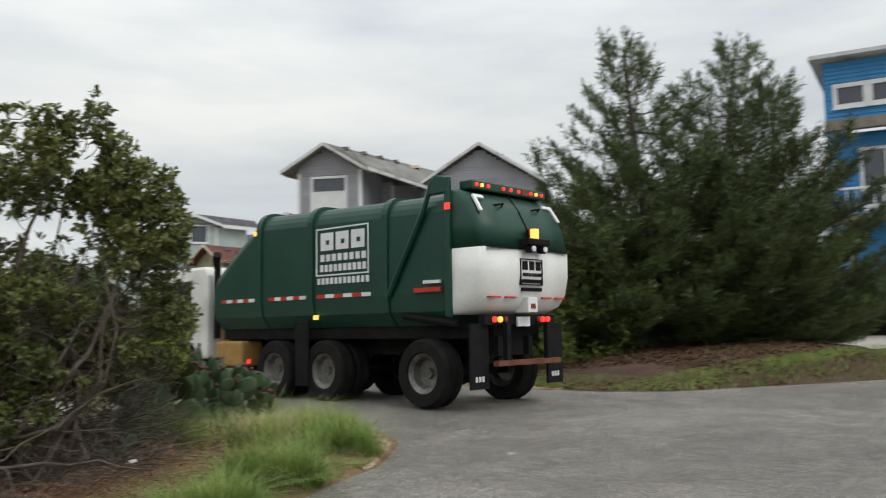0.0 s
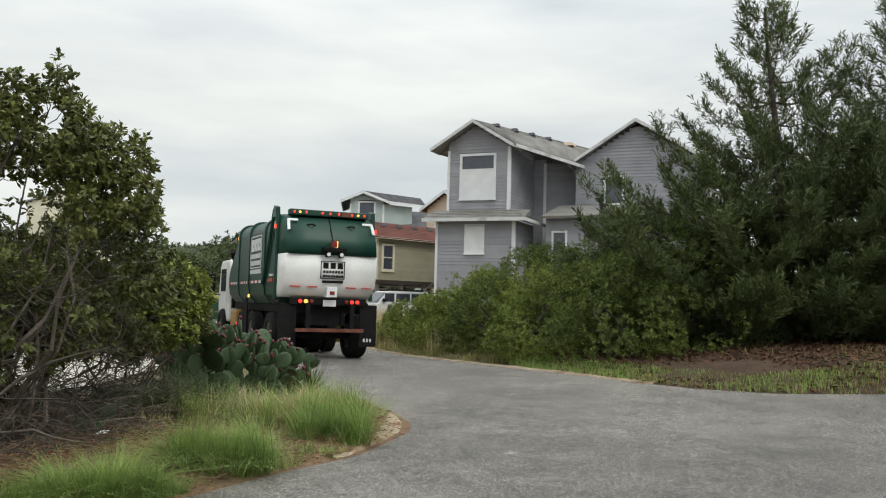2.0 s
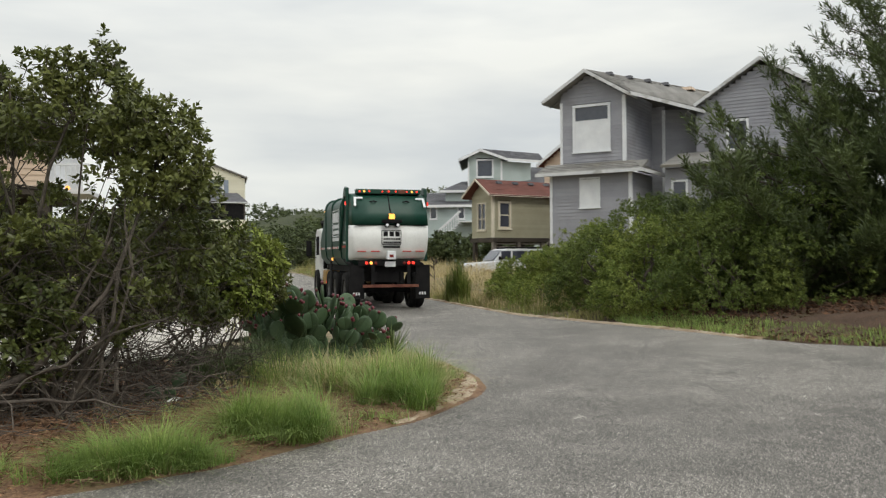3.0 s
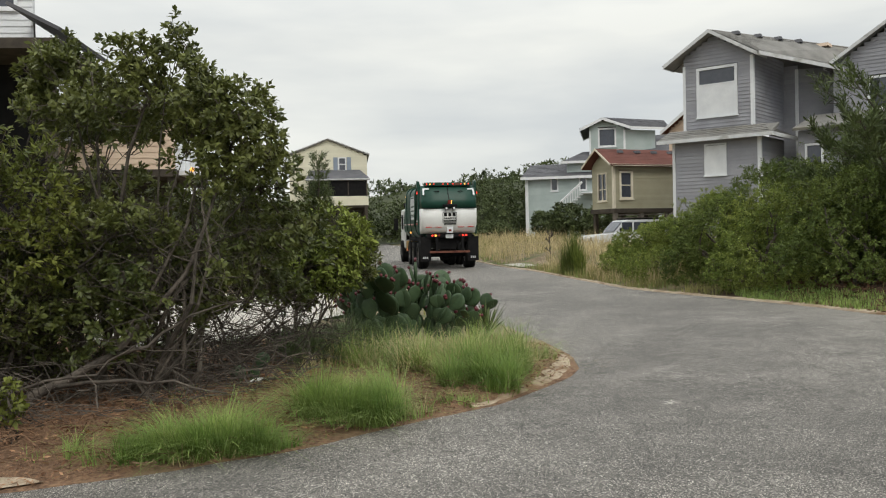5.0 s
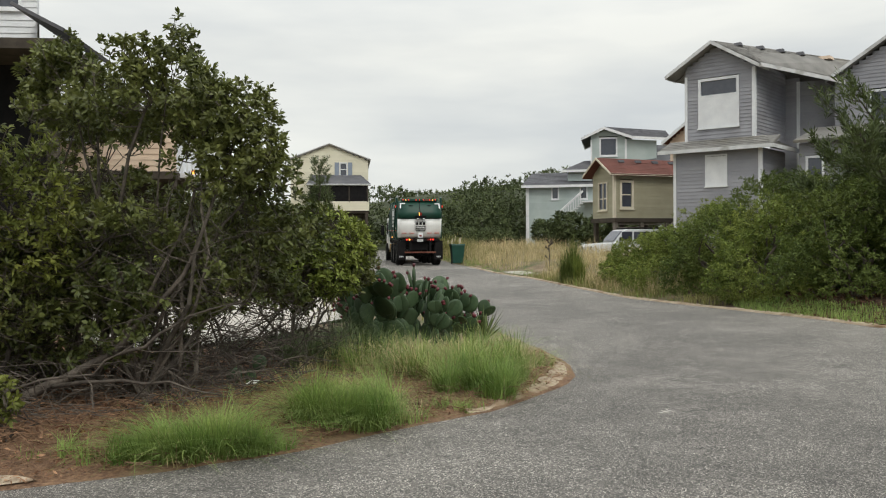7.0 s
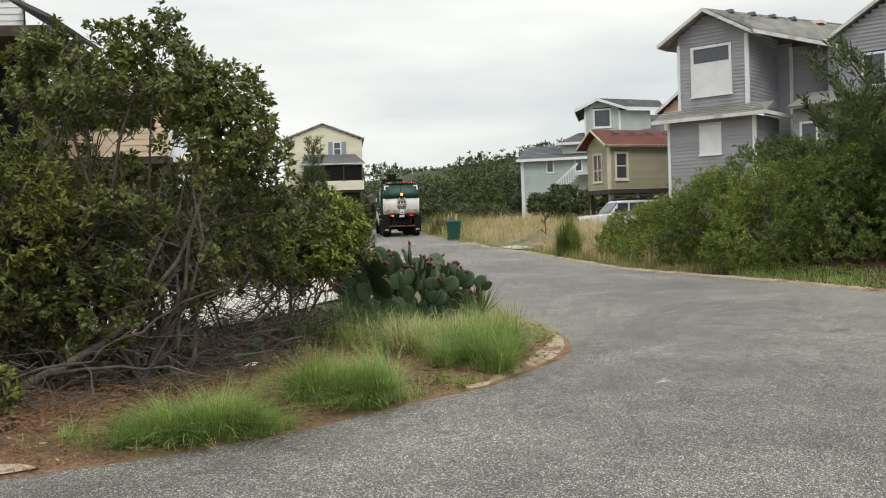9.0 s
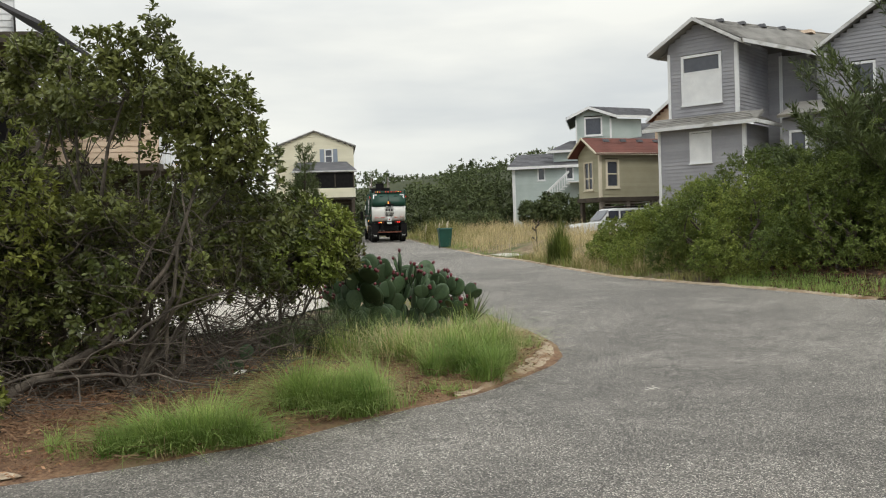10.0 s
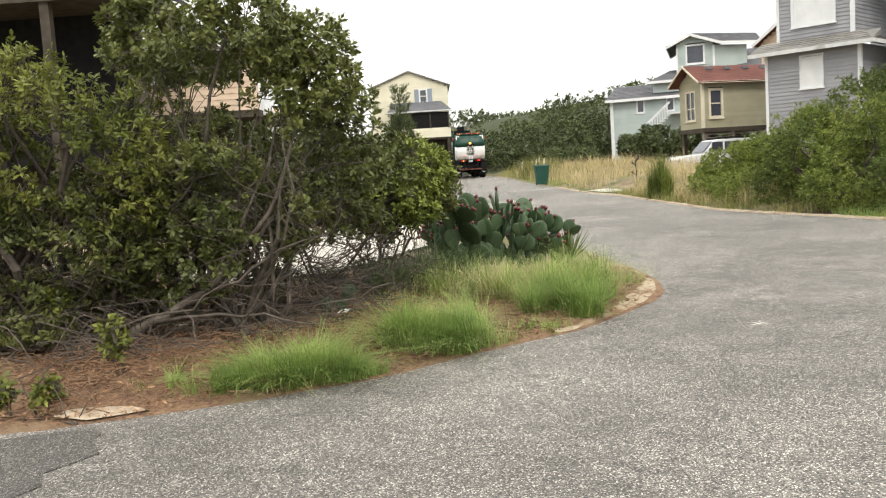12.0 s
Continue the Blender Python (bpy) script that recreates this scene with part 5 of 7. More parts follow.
        for i in range(3):
            y0 = y + (0.36 if y > 0 else -0.58) + 0.08 * i
            part("flap_bar", Mesh().box(-1.67, -1.655, y0, y0 + 0.05, 0.43, 0.51), FASCIA, t)
    part("differential", Mesh(pose(-0.5, 0, 0.6, 0, 0, 90)).lathe([(0, -0.3), (0.22, -0.2), (0.3, 0), (0.22, 0.2), (0, 0.3)], 12), BLACK, t)
    part("hydraulic_box", Mesh().box(-1.5, -1.1, -0.45, 0.45, 0.8, 1.27), BLACK, t)
    for s in (-1, 1):
        part("lower_cylinder", Mesh().tube([(-1.3, s * 1.1, 1.3), (-0.2, s * 1.12, 1.44)], [0.06, 0.06], 8), BLACK, t)
        part("fender", Mesh().box(2.12, 2.5, min(s * 1.185, s * 1.215), max(s * 1.185, s * 1.215), 0.25, 1.4), BLACK, t, bevel=0.02)
        part("side_tank", Mesh().box(4.3, 5.2, min(s * 0.55, s * 1.1), max(s * 0.55, s * 1.1), 0.55, 1.05), TAN_PAINT, t, "dirty yellow side tank", bevel=0.05)
        part("side_marker", Mesh().box(4.0, 4.06, min(s * 1.1, s * 1.14), max(s * 1.1, s * 1.14), 0.62, 0.7), LAMP_RED, t)
    # cab
    cab = part("cab", Mesh().prism([(5.5, 0.7), (7.3, 0.55), (7.45, 1.4), (7.25, 2.4), (7.0, 2.58), (5.6, 2.58), (5.5, 2.4)], -1.12, 1.12), WHITE_PAINT, t, "white cab", bevel=0.06)
    for s in (-1, 1):
        part("side_window", Mesh().box(6.1, 7.0, min(s * 1.12, s * 1.13), max(s * 1.12, s * 1.13), 1.6, 2.3), GLASS, cab)
        mirror = part("mirror_arm", Mesh().tube([(7.1, s * 1.12, 2.2), (7.15, s * 1.4, 2.25), (7.15, s * 1.4, 1.5), (7.1, s * 1.12, 1.5)], [0.02] * 4, 5), BLACK, cab)
        part("mirror", Mesh().box(7.1, 7.18, s * 1.4 - 0.11, s * 1.4 + 0.11, 1.55, 2.15), BLACK, mirror, bevel=0.02)
    part("windscreen", Mesh().slab((7.4, -1.0, 1.55), (7.4, 1.0, 1.55), (7.28, 0.98, 2.35), (7.28, -0.98, 2.35), 0.03), GLASS, cab)
    part("rear_window", Mesh().box(5.48, 5.499, -0.5, 0.5, 1.8, 2.25), GLASS, cab)
    part("exhaust_pipe", Mesh().tube([(5.3, 1.0, 1.1), (5.3, 1.0, 2.5), (5.26, 1.06, 2.66), (5.14, 1.12, 2.8)], [0.07, 0.07, 0.08, 0.09], 10), BLACK, t)
    part("air_intake", Mesh().box(5.16, 5.46, -1.1, 0.8, 1.0, 1.7), TAN_PAINT, t, bevel=0.04)
    # wheels
    wheels = []
    for x, r, dual in ((-0.66, 0.54, 0), (1.78, 0.53, 1), (3.2, 0.53, 1), (6.3, 0.53, 0)):
        part("axle", Mesh().tube([(x, -1.0, r), (x, 1.0, r)], [0.08, 0.08], 8), BLACK, t)
        for s in (-1, 1):
            tyre, rim = wheel_mesh(r, 0.30 if dual else 0.42)
            w = part("wheel", rim, STEEL, t, "dull steel wheel rim")
            part("tyre", tyre, RUBBER, w, "wide black tyre")
            wheels.append((w, x, s * 0.97, r))
            if dual:
                tyre2, _ = wheel_mesh(r, 0.28)
                tyre2.v = [p - Vector((0, s * 0.36, 0)) for p in tyre2.v]
                part("tyre", tyre2, RUBBER, w, "wide black tyre")
    # fork carriage ahead of the body, which rises above the roof
    fork = part("fork_carriage", Mesh().box(-0.08, 0.08, -0.75, 0.75, 0.0, 0.4).box(-0.06, 0.06, -0.3, 0.3, 0.4, 0.75), BLACK, t, "black lifting fork carriage")
    for s in (-1, 1):
        part("fork", Mesh().box(-0.05, 0.05, s * 0.62 - 0.05, s * 0.62 + 0.05, 0.4, 1.15).box(-0.04, 0.04, s * 0.62 - 0.18 * (s < 0), s * 0.62 + 0.18 * (s > 0), 0.5, 0.58)
             .box(-0.04, 0.04, s * 0.62 - 0.18 * (s < 0), s * 0.62 + 0.18 * (s > 0), 0.72, 0.8), GREY_WOOD, fork, "grey steel fork")
    part("mast", Mesh().box(5.2, 5.28, -0.55, -0.45, 1.1, 2.9).box(5.2, 5.28, 0.45, 0.55, 1.1, 2.9), BLACK, t)
    # the body is a little narrower than its wheels' track suggests
    for ob in t.children_recursive:
        if not ob.name.startswith(("wheel", "tyre", "beacon", "lit_lens", "dark_lens", "fork")):
            for v in ob.data.vertices:
                v.co.y *= 0.955
    return t, wheels, fork, beacon


TRUCK_KEYS = [(0.0, 3.94, 13.71), (0.5, 3.03, 15.62), (1.0, 2.24, 17.65), (1.5, 1.60, 19.92), (2.0, 1.07, 22.2), (2.5, 0.57, 24.6), (3.0, 0.05, 27.1), (4.8, -2.18, 36.0),
              (5.5, -3.08, 39.4), (6.0, -3.76, 41.9), (6.5, -4.36, 44.4), (7.0, -4.92, 46.9), (9.0, -7.05, 56.3), (9.5, -7.48, 58.4), (10.0, -7.93, 60.3), (10.5, -8.37, 62.2),
              (11.0, -8.89, 64.0), (11.5, -9.54, 66.0), (12.0, -10.3, 68.0)]


def glide(keys, t):
    """A smooth curve through rows of (t, value...)."""
    ts = np.array([k[0] for k in keys])
    out = []
    for c in range(1, len(keys[0])):
        v = np.array([k[c] for k in keys])
        d = np.gradient(v, ts)
        i = int(np.clip(np.searchsorted(ts, t) - 1, 0, len(ts) - 2))
        h = ts[i + 1] - ts[i]
        s = (t - ts[i]) / h
        out.append((2 * s**3 - 3 * s**2 + 1) * v[i] + (s**3 - 2 * s**2 + s) * h * d[i] + (3 * s**2 - 2 * s**3) * v[i + 1] + (s**3 - s**2) * h * d[i + 1])
    return out


TRUCK, TRUCK_WHEELS, TRUCK_FORK, TRUCK_BEACON = refuse_truck()
bin_thing()
parked_car()


def motions():
    rows, turn, gone, last = [], [], 0.0, None
    times = [i / 10 for i in range(121)]
    for t in times:
        x, y = glide(TRUCK_KEYS, t)
        if last:
            gone += math.hypot(x - last[0], y - last[1])
        last = (x, y)
        turn.append(gone)
        h = glide([(0, 114.5), (0.5, 110.5), (1.0, 106), (1.5, 103.8), (2.0, 102.6), (3.0, 102.8), (4.8, 104.2), (7.0, 104.0), (9.0, 103.6), (12.0, 105.5)], t)[0]
        c, s = math.cos(radians(h)), math.sin(radians(h))
        za, zb = float(level(x - 0.5 * c, y - 0.5 * s)), float(level(x + 5 * c, y + 5 * s))
        rows.append((t, pose(x, y, za + 0.15 * (zb - za) + 0.004, 0, -math.degrees(math.atan2(zb - za, 5.9)), h)))
    walk(TRUCK, rows)
    for w, x, y, r in TRUCK_WHEELS:
        walk(w, [(t, pose(x, y, r, 0, math.degrees(d / r), 0)) for t, d in zip(times, turn)])
    # turning the half-lit drum stands in for the strobe's flashes
    walk(TRUCK_BEACON, [(t, pose(-2.0, 0, 2.61, 0, 0, 240 * t)) for t in times])
    walk(TRUCK_FORK, [(t, pose(5.3, 0, z)) for t, z in ((0, 1.2), (6.4, 1.2), (7.2, 2.75), (8.6, 3.45), (9.5, 3.5), (12, 3.5))])


# ---- plants ----
def unit(v):
    return v / np.maximum(np.linalg.norm(v, axis=-1, keepdims=True), 1e-9)


def rosettes(centres, axes, count, length, width, rng, spread=(25, 100), back=0.08):
    """Whorls of leaves round twig ends: quads, an array (N, 4, 3)."""
    c, ax = np.repeat(centres, count, 0), np.repeat(unit(axes), count, 0)
    n = len(c)
    helper = unit(np.cross(ax, rng.normal(size=(n, 3))))
    other = np.cross(ax, helper)
    th, ph = np.radians(rng.uniform(*spread, n))[:, None], rng.uniform(0, 2 * np.pi, n)[:, None]
    d = ax * np.cos(th) + (helper * np.cos(ph) + other * np.sin(ph)) * np.sin(th)
    side = unit(np.cross(d, ax) + 0.5 * rng.normal(size=(n, 3)))
    side = unit(side - d * (side * d).sum(1, keepdims=True))
    ln, wd = length * rng.uniform(0.65, 1.2, (n, 1)), width * rng.uniform(0.7, 1.2, (n, 1))
    base = c - ax * back * rng.uniform(0, 1, (n, 1))
    tip = base + d * ln
    tip[:, 2] -= (0.18 * ln * rng.uniform(0, 1, (n, 1)))[:, 0]
    mid = base + d * ln * 0.6
    return np.stack([base, mid - side * wd / 2, tip, mid + side * wd / 2], 1)


def cloud(blobs, n, rng, seed, gap=-0.12, freq=1.1, shell=0.5, airy=0.0):
    """Points in a union of ellipsoids, thinned by a noise so that gaps show, and the outward way at each."""
    out, ways = [], []
    vol = np.array([b[3] * b[4] * b[5] for b in blobs]) ** 0.75
    pick = rng.choice(len(blobs), size=n * 3, p=vol / vol.sum())
    d = unit(rng.normal(size=(n * 3, 3)))
    r = shell + (1 - shell) * np.sqrt(rng.uniform(0, 1, n * 3))
    r *= rng.choice([1, 1, 1, 1.08], size=n * 3)
    for k, dd, rr in zip(pick, d, r):
        b = blobs[k]
        p = Vector((b[0] + dd[0] * rr * b[3], b[1] + dd[1] * rr * b[4], b[2] + dd[2] * rr * b[5]))
        if len(b) < 7 and noise.noise(p * freq + Vector((seed, 0, 0))) < gap + airy * min(max(p.z - 1.8, 0), 0.8):
            continue
        out.append(p)
        ways.append(dd)
        if len(out) == n:
            break
    return np.array([tuple(p) for p in out]), np.array(ways)


def shrub(name, label, roots, blobs, clumps, per, leaf, length, width, seed, floor=0.12, limbs=26, group="", gap=-0.12, shell=0.5, girth=0.035, wood=None, freq=1.1, airy=0.0, twig_count=900):
    """A shrub: limbs from its roots to nodes in the crown, twigs to the leaf whorls, and the whorls."""
    rng, rnd = np.random.default_rng(seed), random.Random(seed)
    pts, ways = cloud(blobs, clumps, rng, seed * 7.3, gap, freq, shell, airy)
    lift = np.array([float(v) for v in ground_z(pts[:, 0], pts[:, 1])])
    keep = pts[:, 2] > lift + floor
    pts, ways = pts[keep], ways[keep]
    x0, y0 = roots[0][0], roots[0][1]
    base = thing(name, Matrix.Translation((x0, y0, float(ground_z(x0, y0)))), label, "shrub", group)
    inv = base.matrix_basis.inverted()
    twigs = Mesh(inv)
    nodes = []
    for i in range(limbs):
        rx, ry = roots[i % len(roots)]
        rz = float(ground_z(rx, ry)) - 0.05
        q = pts[rnd.randrange(len(pts))]
        b = blobs[rnd.randrange(len(blobs))]
        t = Vector(q).lerp(Vector(b[:3]), 0.35)
        s = Vector((rx + rnd.uniform(-0.12, 0.12), ry + rnd.uniform(-0.12, 0.12), rz))
        bend = Vector((rnd.uniform(-0.4, 0.4), rnd.uniform(-0.4, 0.4), 0.3 * rnd.random() - 0.1))
        path = [s.lerp(t, u) + bend * math.sin(math.pi * u) * 0.8 + Vector((noise.noise((i * 1.7, u * 6, 1)), noise.noise((i * 1.7, u * 6, 2)), 0.5 * noise.noise((i * 1.7, u * 6, 3)))) * 0.28 * math.sin(math.pi * min(u * 1.3, 1)) for u in (0, 0.2, 0.4, 0.6, 0.8, 1)]
        g = girth * rnd.uniform(0.6, 1.5)
        part("branch", Mesh(inv).tube(path, [g * (1 - 0.13 * k) for k in range(6)], 6), wood or BARK, base)
        nodes += [p.lerp(q, u) for p, q in zip(path[1:], path[2:]) for u in (0, 0.25, 0.5, 0.75)] + path[-1:]
    na = np.array([tuple(p) for p in nodes])
    used = {}
    for p in pts[:: max(1, len(pts) // twig_count)]:
        j = int(np.argmin(((na - p) ** 2).sum(1)))
        a, e = Vector(na[j]), Vector(p)
        used[j] = used.get(j, 0) + 1
        if (e - a).length > 0.35 or used[j] > 3:
            a = e + (a - e).normalized() * rnd.uniform(0.08, 0.2) - Vector((0, 0, 0.06))
        bow = Vector((rnd.uniform(-0.05, 0.05), rnd.uniform(-0.05, 0.05), rnd.uniform(-0.09, -0.01)))
        twigs.tube([a, a.lerp(e, 0.35) + bow * 0.8, a.lerp(e, 0.7) + bow, e], [0.006, 0.005, 0.004, 0.003], 3, caps=False)
    tagged(part("twig", twigs, BARK, base), kind="stuff")
    axes = ways * 0.8 + np.array([0, 0, 0.75]) + rng.normal(size=ways.shape) * 0.35
    off = np.array([x0, y0, float(ground_z(x0, y0))])
    part("crown", quads("crown", rosettes(pts - off, axes, per, length, width, rng), leaf), None, base)
    return base


def twig_litter(name, label, spots, count, seed, reach=0.7, material=None):
    rnd, m = random.Random(seed), Mesh()
    for _ in range(count):
        x, y, r = spots[rnd.randrange(len(spots))]
        a, d = rnd.uniform(0, 2 * math.pi), r * math.sqrt(rnd.random())
        px, py = x + d * math.cos(a), y + d * math.sin(a)
        if on_road(px, py, 0.05):
            continue
        h, b = rnd.uniform(0, 2 * math.pi), rnd.uniform(0.2, 1.0) * reach
        up = rnd.choice((0.02, 0.05, 0.15, 0.35)) * (1 if reach > 0.5 else 0.25)
        path = []
        for k in range(5):
            u = k / 4
            qx, qy = px + b * u * math.cos(h + 1.3 * u * rnd.uniform(-1, 1)), py + b * u * math.sin(h)
            path.append((qx, qy, float(ground_z(qx, qy)) + 0.015 + up * math.sin(math.pi * u * 0.7) + 0.02 * rnd.random()))
        g = rnd.uniform(0.0025, 0.0065)
        m.tube(path, [g, g, g * 0.8, g * 0.6, g * 0.3], 4, caps=False)
    return tagged(new(name, m.data(name, material or TWIG)), label, "twigs", kind="stuff")


def blades(spots, rng, height, width, lean=0.5, levels=4, centre=None):
    """Grass blades: strips from rows of (x, y); arrays (N, 2 * levels, 3)."""
    n = len(spots)
    z = ground_z(spots[:, 0], spots[:, 1]) - 0.02
    a = rng.uniform(0, 2 * np.pi, n)
    if centre is not None:
        d = spots - centre
        a = np.arctan2(d[:, 1], d[:, 0]) + rng.normal(size=n) * 0.8
        far = np.hypot(d[:, 0], d[:, 1])
        lean = lean * (0.35 + 0.9 * np.clip(far / max(far.max() * 0.6, 1e-6), 0, 1))
    out = np.stack([np.cos(a), np.sin(a), np.zeros(n)], 1)
    side = np.stack([-np.sin(a), np.cos(a), np.zeros(n)], 1) * (width * rng.uniform(0.6, 1.3, n))[:, None] / 2
    h, le = (np.asarray(height) * rng.uniform(0.45, 1.15, n))[:, None], (lean * rng.uniform(0.1, 1.2, n))[:, None]
    foot = np.stack([spots[:, 0], spots[:, 1], z], 1)
    rows = []
    for k in range(levels):
        u = k / (levels - 1)
        p = foot + out * h * le * u**1.8 + np.array([0, 0, 1.0]) * h * (u - 0.28 * le * u**2.4)
        w = side * (1 - 0.92 * u**1.5)
        rows += [p - w, p + w]
    return np.stack(rows, 1)


def tuft(x, y, r, n, height, seed, material=None, label="tuft of bright green grass at the road edge", stretch=(1, 1), group="grass tufts by the road", wide=0.0066, arch=1.0):
    """A mound of leaning sub-clumps of fine blades."""
    rng = np.random.default_rng(seed)
    sets = []
    for k in range(9):
        c = rng.normal(size=2) * 0.42 * r * np.array(stretch) + (x, y)
        m = int(n * 0.19)
        q = rng.normal(size=(m, 2)) * 0.16 * r + c
        q = q[[not on_road(a, b, -0.02) for a, b in q]]
        if len(q):
            sets.append(blades(q, rng, height * rng.uniform(0.6, 1.4), wide, lean=arch * rng.uniform(0.8, 2.1), levels=5, centre=c + rng.normal(size=2) * 0.22 * r))
    return tagged(new("grass_tuft", quads("grass_tuft", np.concatenate(sets), material or GRASS)), label, "grass", group, "stuff")


def field(name, label, n, xs, ys, test, height, width, material, seed, lean=0.45, clump=0.0):
    rng = np.random.default_rng(seed)
    q = np.stack([rng.uniform(*xs, n), rng.uniform(*ys, n)], 1)
    keep = [test(a, b) and (not clump or noise.noise((a * 0.8, b * 0.8, seed)) > clump - 0.35) for a, b in q]
    q = q[keep]
    tall = height * np.array([0.85 + 0.75 * noise.noise((a * 0.45, b * 0.45, seed + 3)) + 0.3 * noise.noise((a * 1.6, b * 1.6, seed)) for a, b in q]).clip(0.3, 1.5)
    return tagged(new(name, quads(name, blades(q, rng, tall, width, lean, 3), material)), label, "grass", kind="stuff")


def leaf_litter(name, label, n, xs, ys, test, size, seed, material=None):
    rng = np.random.default_rng(seed)
    q = np.stack([rng.uniform(*xs, n), rng.uniform(*ys, n)], 1)
    q = q[[bool(test(a, b)) for a, b in q]]
    n = len(q)
    c = np.stack([q[:, 0], q[:, 1], ground_z(q[:, 0], q[:, 1]) + 0.004 + 0.03 * rng.uniform(0, 1, n) ** 2], 1)
    d = unit(np.stack([rng.normal(size=n), rng.normal(size=n), 0.3 * rng.normal(size=n)], 1))
    s = unit(np.cross(d, unit(np.array([0, 0, 1.0]) + 0.5 * rng.normal(size=(n, 3)))))
    ln, wd = size * rng.uniform(0.5, 1.5, (n, 1)), size * rng.uniform(0.08, 0.4, (n, 1))
    v = np.stack([c - d * ln, c - s * wd, c + d * ln, c + s * wd], 1)
    return tagged(new(name, quads(name, v, material or DRY_LEAF)), label, "litter", kind="stuff")


leaf_litter("leaf_litter", "brown fallen leaves and straw on the verge", 34000, (-4.5, 1.8), (5.3, 12), lambda x, y: not on_road(x, y, 0.02), 0.023, 81)
leaf_litter("red_leaf_litter", "rust-red dead leaves under the corner shrub", 900, (-3.4, -0.5), (6.9, 9.6), lambda x, y: not on_road(x, y, 0.3) and noise.noise((x * 1.4, y * 1.4, 4)) > 0.05, 0.05, 83, DEAD_RED)
leaf_litter("straw_litter", "pine straw on the bank under the pines", 22000, (6, 19), (12.6, 21), lambda x, y: not on_road(x, y, 0.0), 0.07, 82, SHADED_STRAW)


# the large shrub on the corner
SPRIGS = [(-2.0 + 0.4 * math.cos(k * 2.4), 8.25 + 0.35 * math.sin(k * 2.4), 3.25 + 0.12 * math.sin(k * 1.7), 0.14, 0.14, 0.13) for k in range(7)]
SPRIGS += [(-2.6 + 0.5 * math.cos(k * 2.1), 8.4 + 0.5 * math.sin(k * 2.1), 3.22 + 0.12 * math.sin(k * 2.9), 0.12, 0.12, 0.1) for k in range(5)]
shrub("shrub", "large dark-leaved evergreen shrub with bare lower branches", [(-2.1, 8.3), (-2.3, 8.45), (-2.0, 8.5), (-2.7, 8.6)],
      [(-2.35, 8.5, 2.85, 1.0, 0.7, 0.42), (-2.4, 8.4, 1.5, 1.0, 0.7, 0.42), (-1.8, 8.25, 2.75, 0.7, 0.5, 0.6), (-1.95, 8.3, 3.1, 0.5, 0.42, 0.24), (-2.0, 8.9, 1.6, 1.05, 0.9, 0.7), (-1.4, 8.35, 2.75, 0.5, 0.45, 0.45), (-1.28, 8.4, 2.25, 0.5, 0.45, 0.5), (-1.42, 8.35, 2.5, 0.4, 0.34, 0.42, 1), (-1.15, 8.4, 2.3, 0.32, 0.3, 0.36, 1), (-1.2, 8.45, 2.6, 0.34, 0.34, 0.34, 1), (-1.55, 8.3, 2.95, 0.36, 0.34, 0.3), (-2.9, 8.45, 2.95, 0.45, 0.4, 0.38), (-2.8, 8.5, 2.85, 0.6, 0.6, 0.45),
       (-1.15, 9.2, 1.4, 0.55, 0.65, 0.5), (-2.6, 8.2, 1.4, 0.9, 0.6, 0.5), (-1.15, 9.1, 1.8, 0.55, 0.6, 0.55), (-2.65, 8.35, 3.1, 0.5, 0.4, 0.35), (-3.1, 8.4, 1.0, 0.7, 0.5, 0.6), (-2.3, 8.6, 1.0, 0.8, 0.5, 0.4), (-2.6, 8.1, 0.75, 0.8, 0.4, 0.35), (-1.9, 8.3, 1.15, 0.7, 0.45, 0.4), (-1.5, 9.1, 1.0, 0.7, 0.5, 0.35)] + SPRIGS,
      3100, 15, LEAF, 0.072, 0.032, 3, floor=0.32, limbs=20, gap=-0.02, freq=2.1, shell=0.35, girth=0.021, wood=BRANCH, airy=0.05)
shrub("shrub", "low dark-leaved evergreen shrub beside the prickly pear", [(-2.2, 10.8), (-1.8, 11.2), (-1.5, 10.6)],
      [(-1.55, 10.9, 1.25, 0.8, 0.65, 0.62), (-1.0, 11.1, 1.25, 0.5, 0.6, 0.5), (-2.3, 10.7, 1.6, 0.8, 0.7, 0.65)], 1400, 13, LEAF, 0.075, 0.03, 5, floor=0.45, limbs=15, gap=-0.02, freq=1.9, girth=0.013, wood=BRANCH)
shrub("shrub", "pale green leafy shrub leaning over the prickly pear", [(-1.3, 10.6), (-1.15, 10.75)],
      [(-0.95, 10.6, 1.5, 0.42, 0.45, 0.36), (-0.72, 10.7, 1.4, 0.24, 0.3, 0.3), (-1.2, 10.5, 1.2, 0.4, 0.4, 0.35), (-0.9, 10.5, 1.05, 0.3, 0.3, 0.22)], 420, 13, HEDGE_LEAF, 0.075, 0.03, 21, floor=0.6, limbs=10, gap=-0.15, freq=2.2, girth=0.009, wood=BRANCH)
shrub("shrub", "low dark green scrub behind the driveway", [(-8.5, 23), (-6, 24)], [(-8.5, 23, 0.7, 2.6, 1.5, 0.8), (-5.6, 24.5, 0.6, 1.8, 1.3, 0.6)], 600, 12, HEDGE_LEAF, 0.16, 0.05, 6, floor=0.03, limbs=12, gap=-0.2)
shrub("shrub", "yellow-green evergreen shrub in full leaf", [(-3.9, 7.9), (-4.2, 7.6)],
      [(-3.5, 7.7, 2.0, 0.95, 0.75, 0.8), (-2.95, 7.85, 1.65, 0.5, 0.5, 0.65), (-4.4, 7.5, 1.8, 0.8, 0.7, 0.75)], 1150, 14, LEAF_YELLOW, 0.07, 0.026, 7, floor=0.3, limbs=22, gap=-0.1)
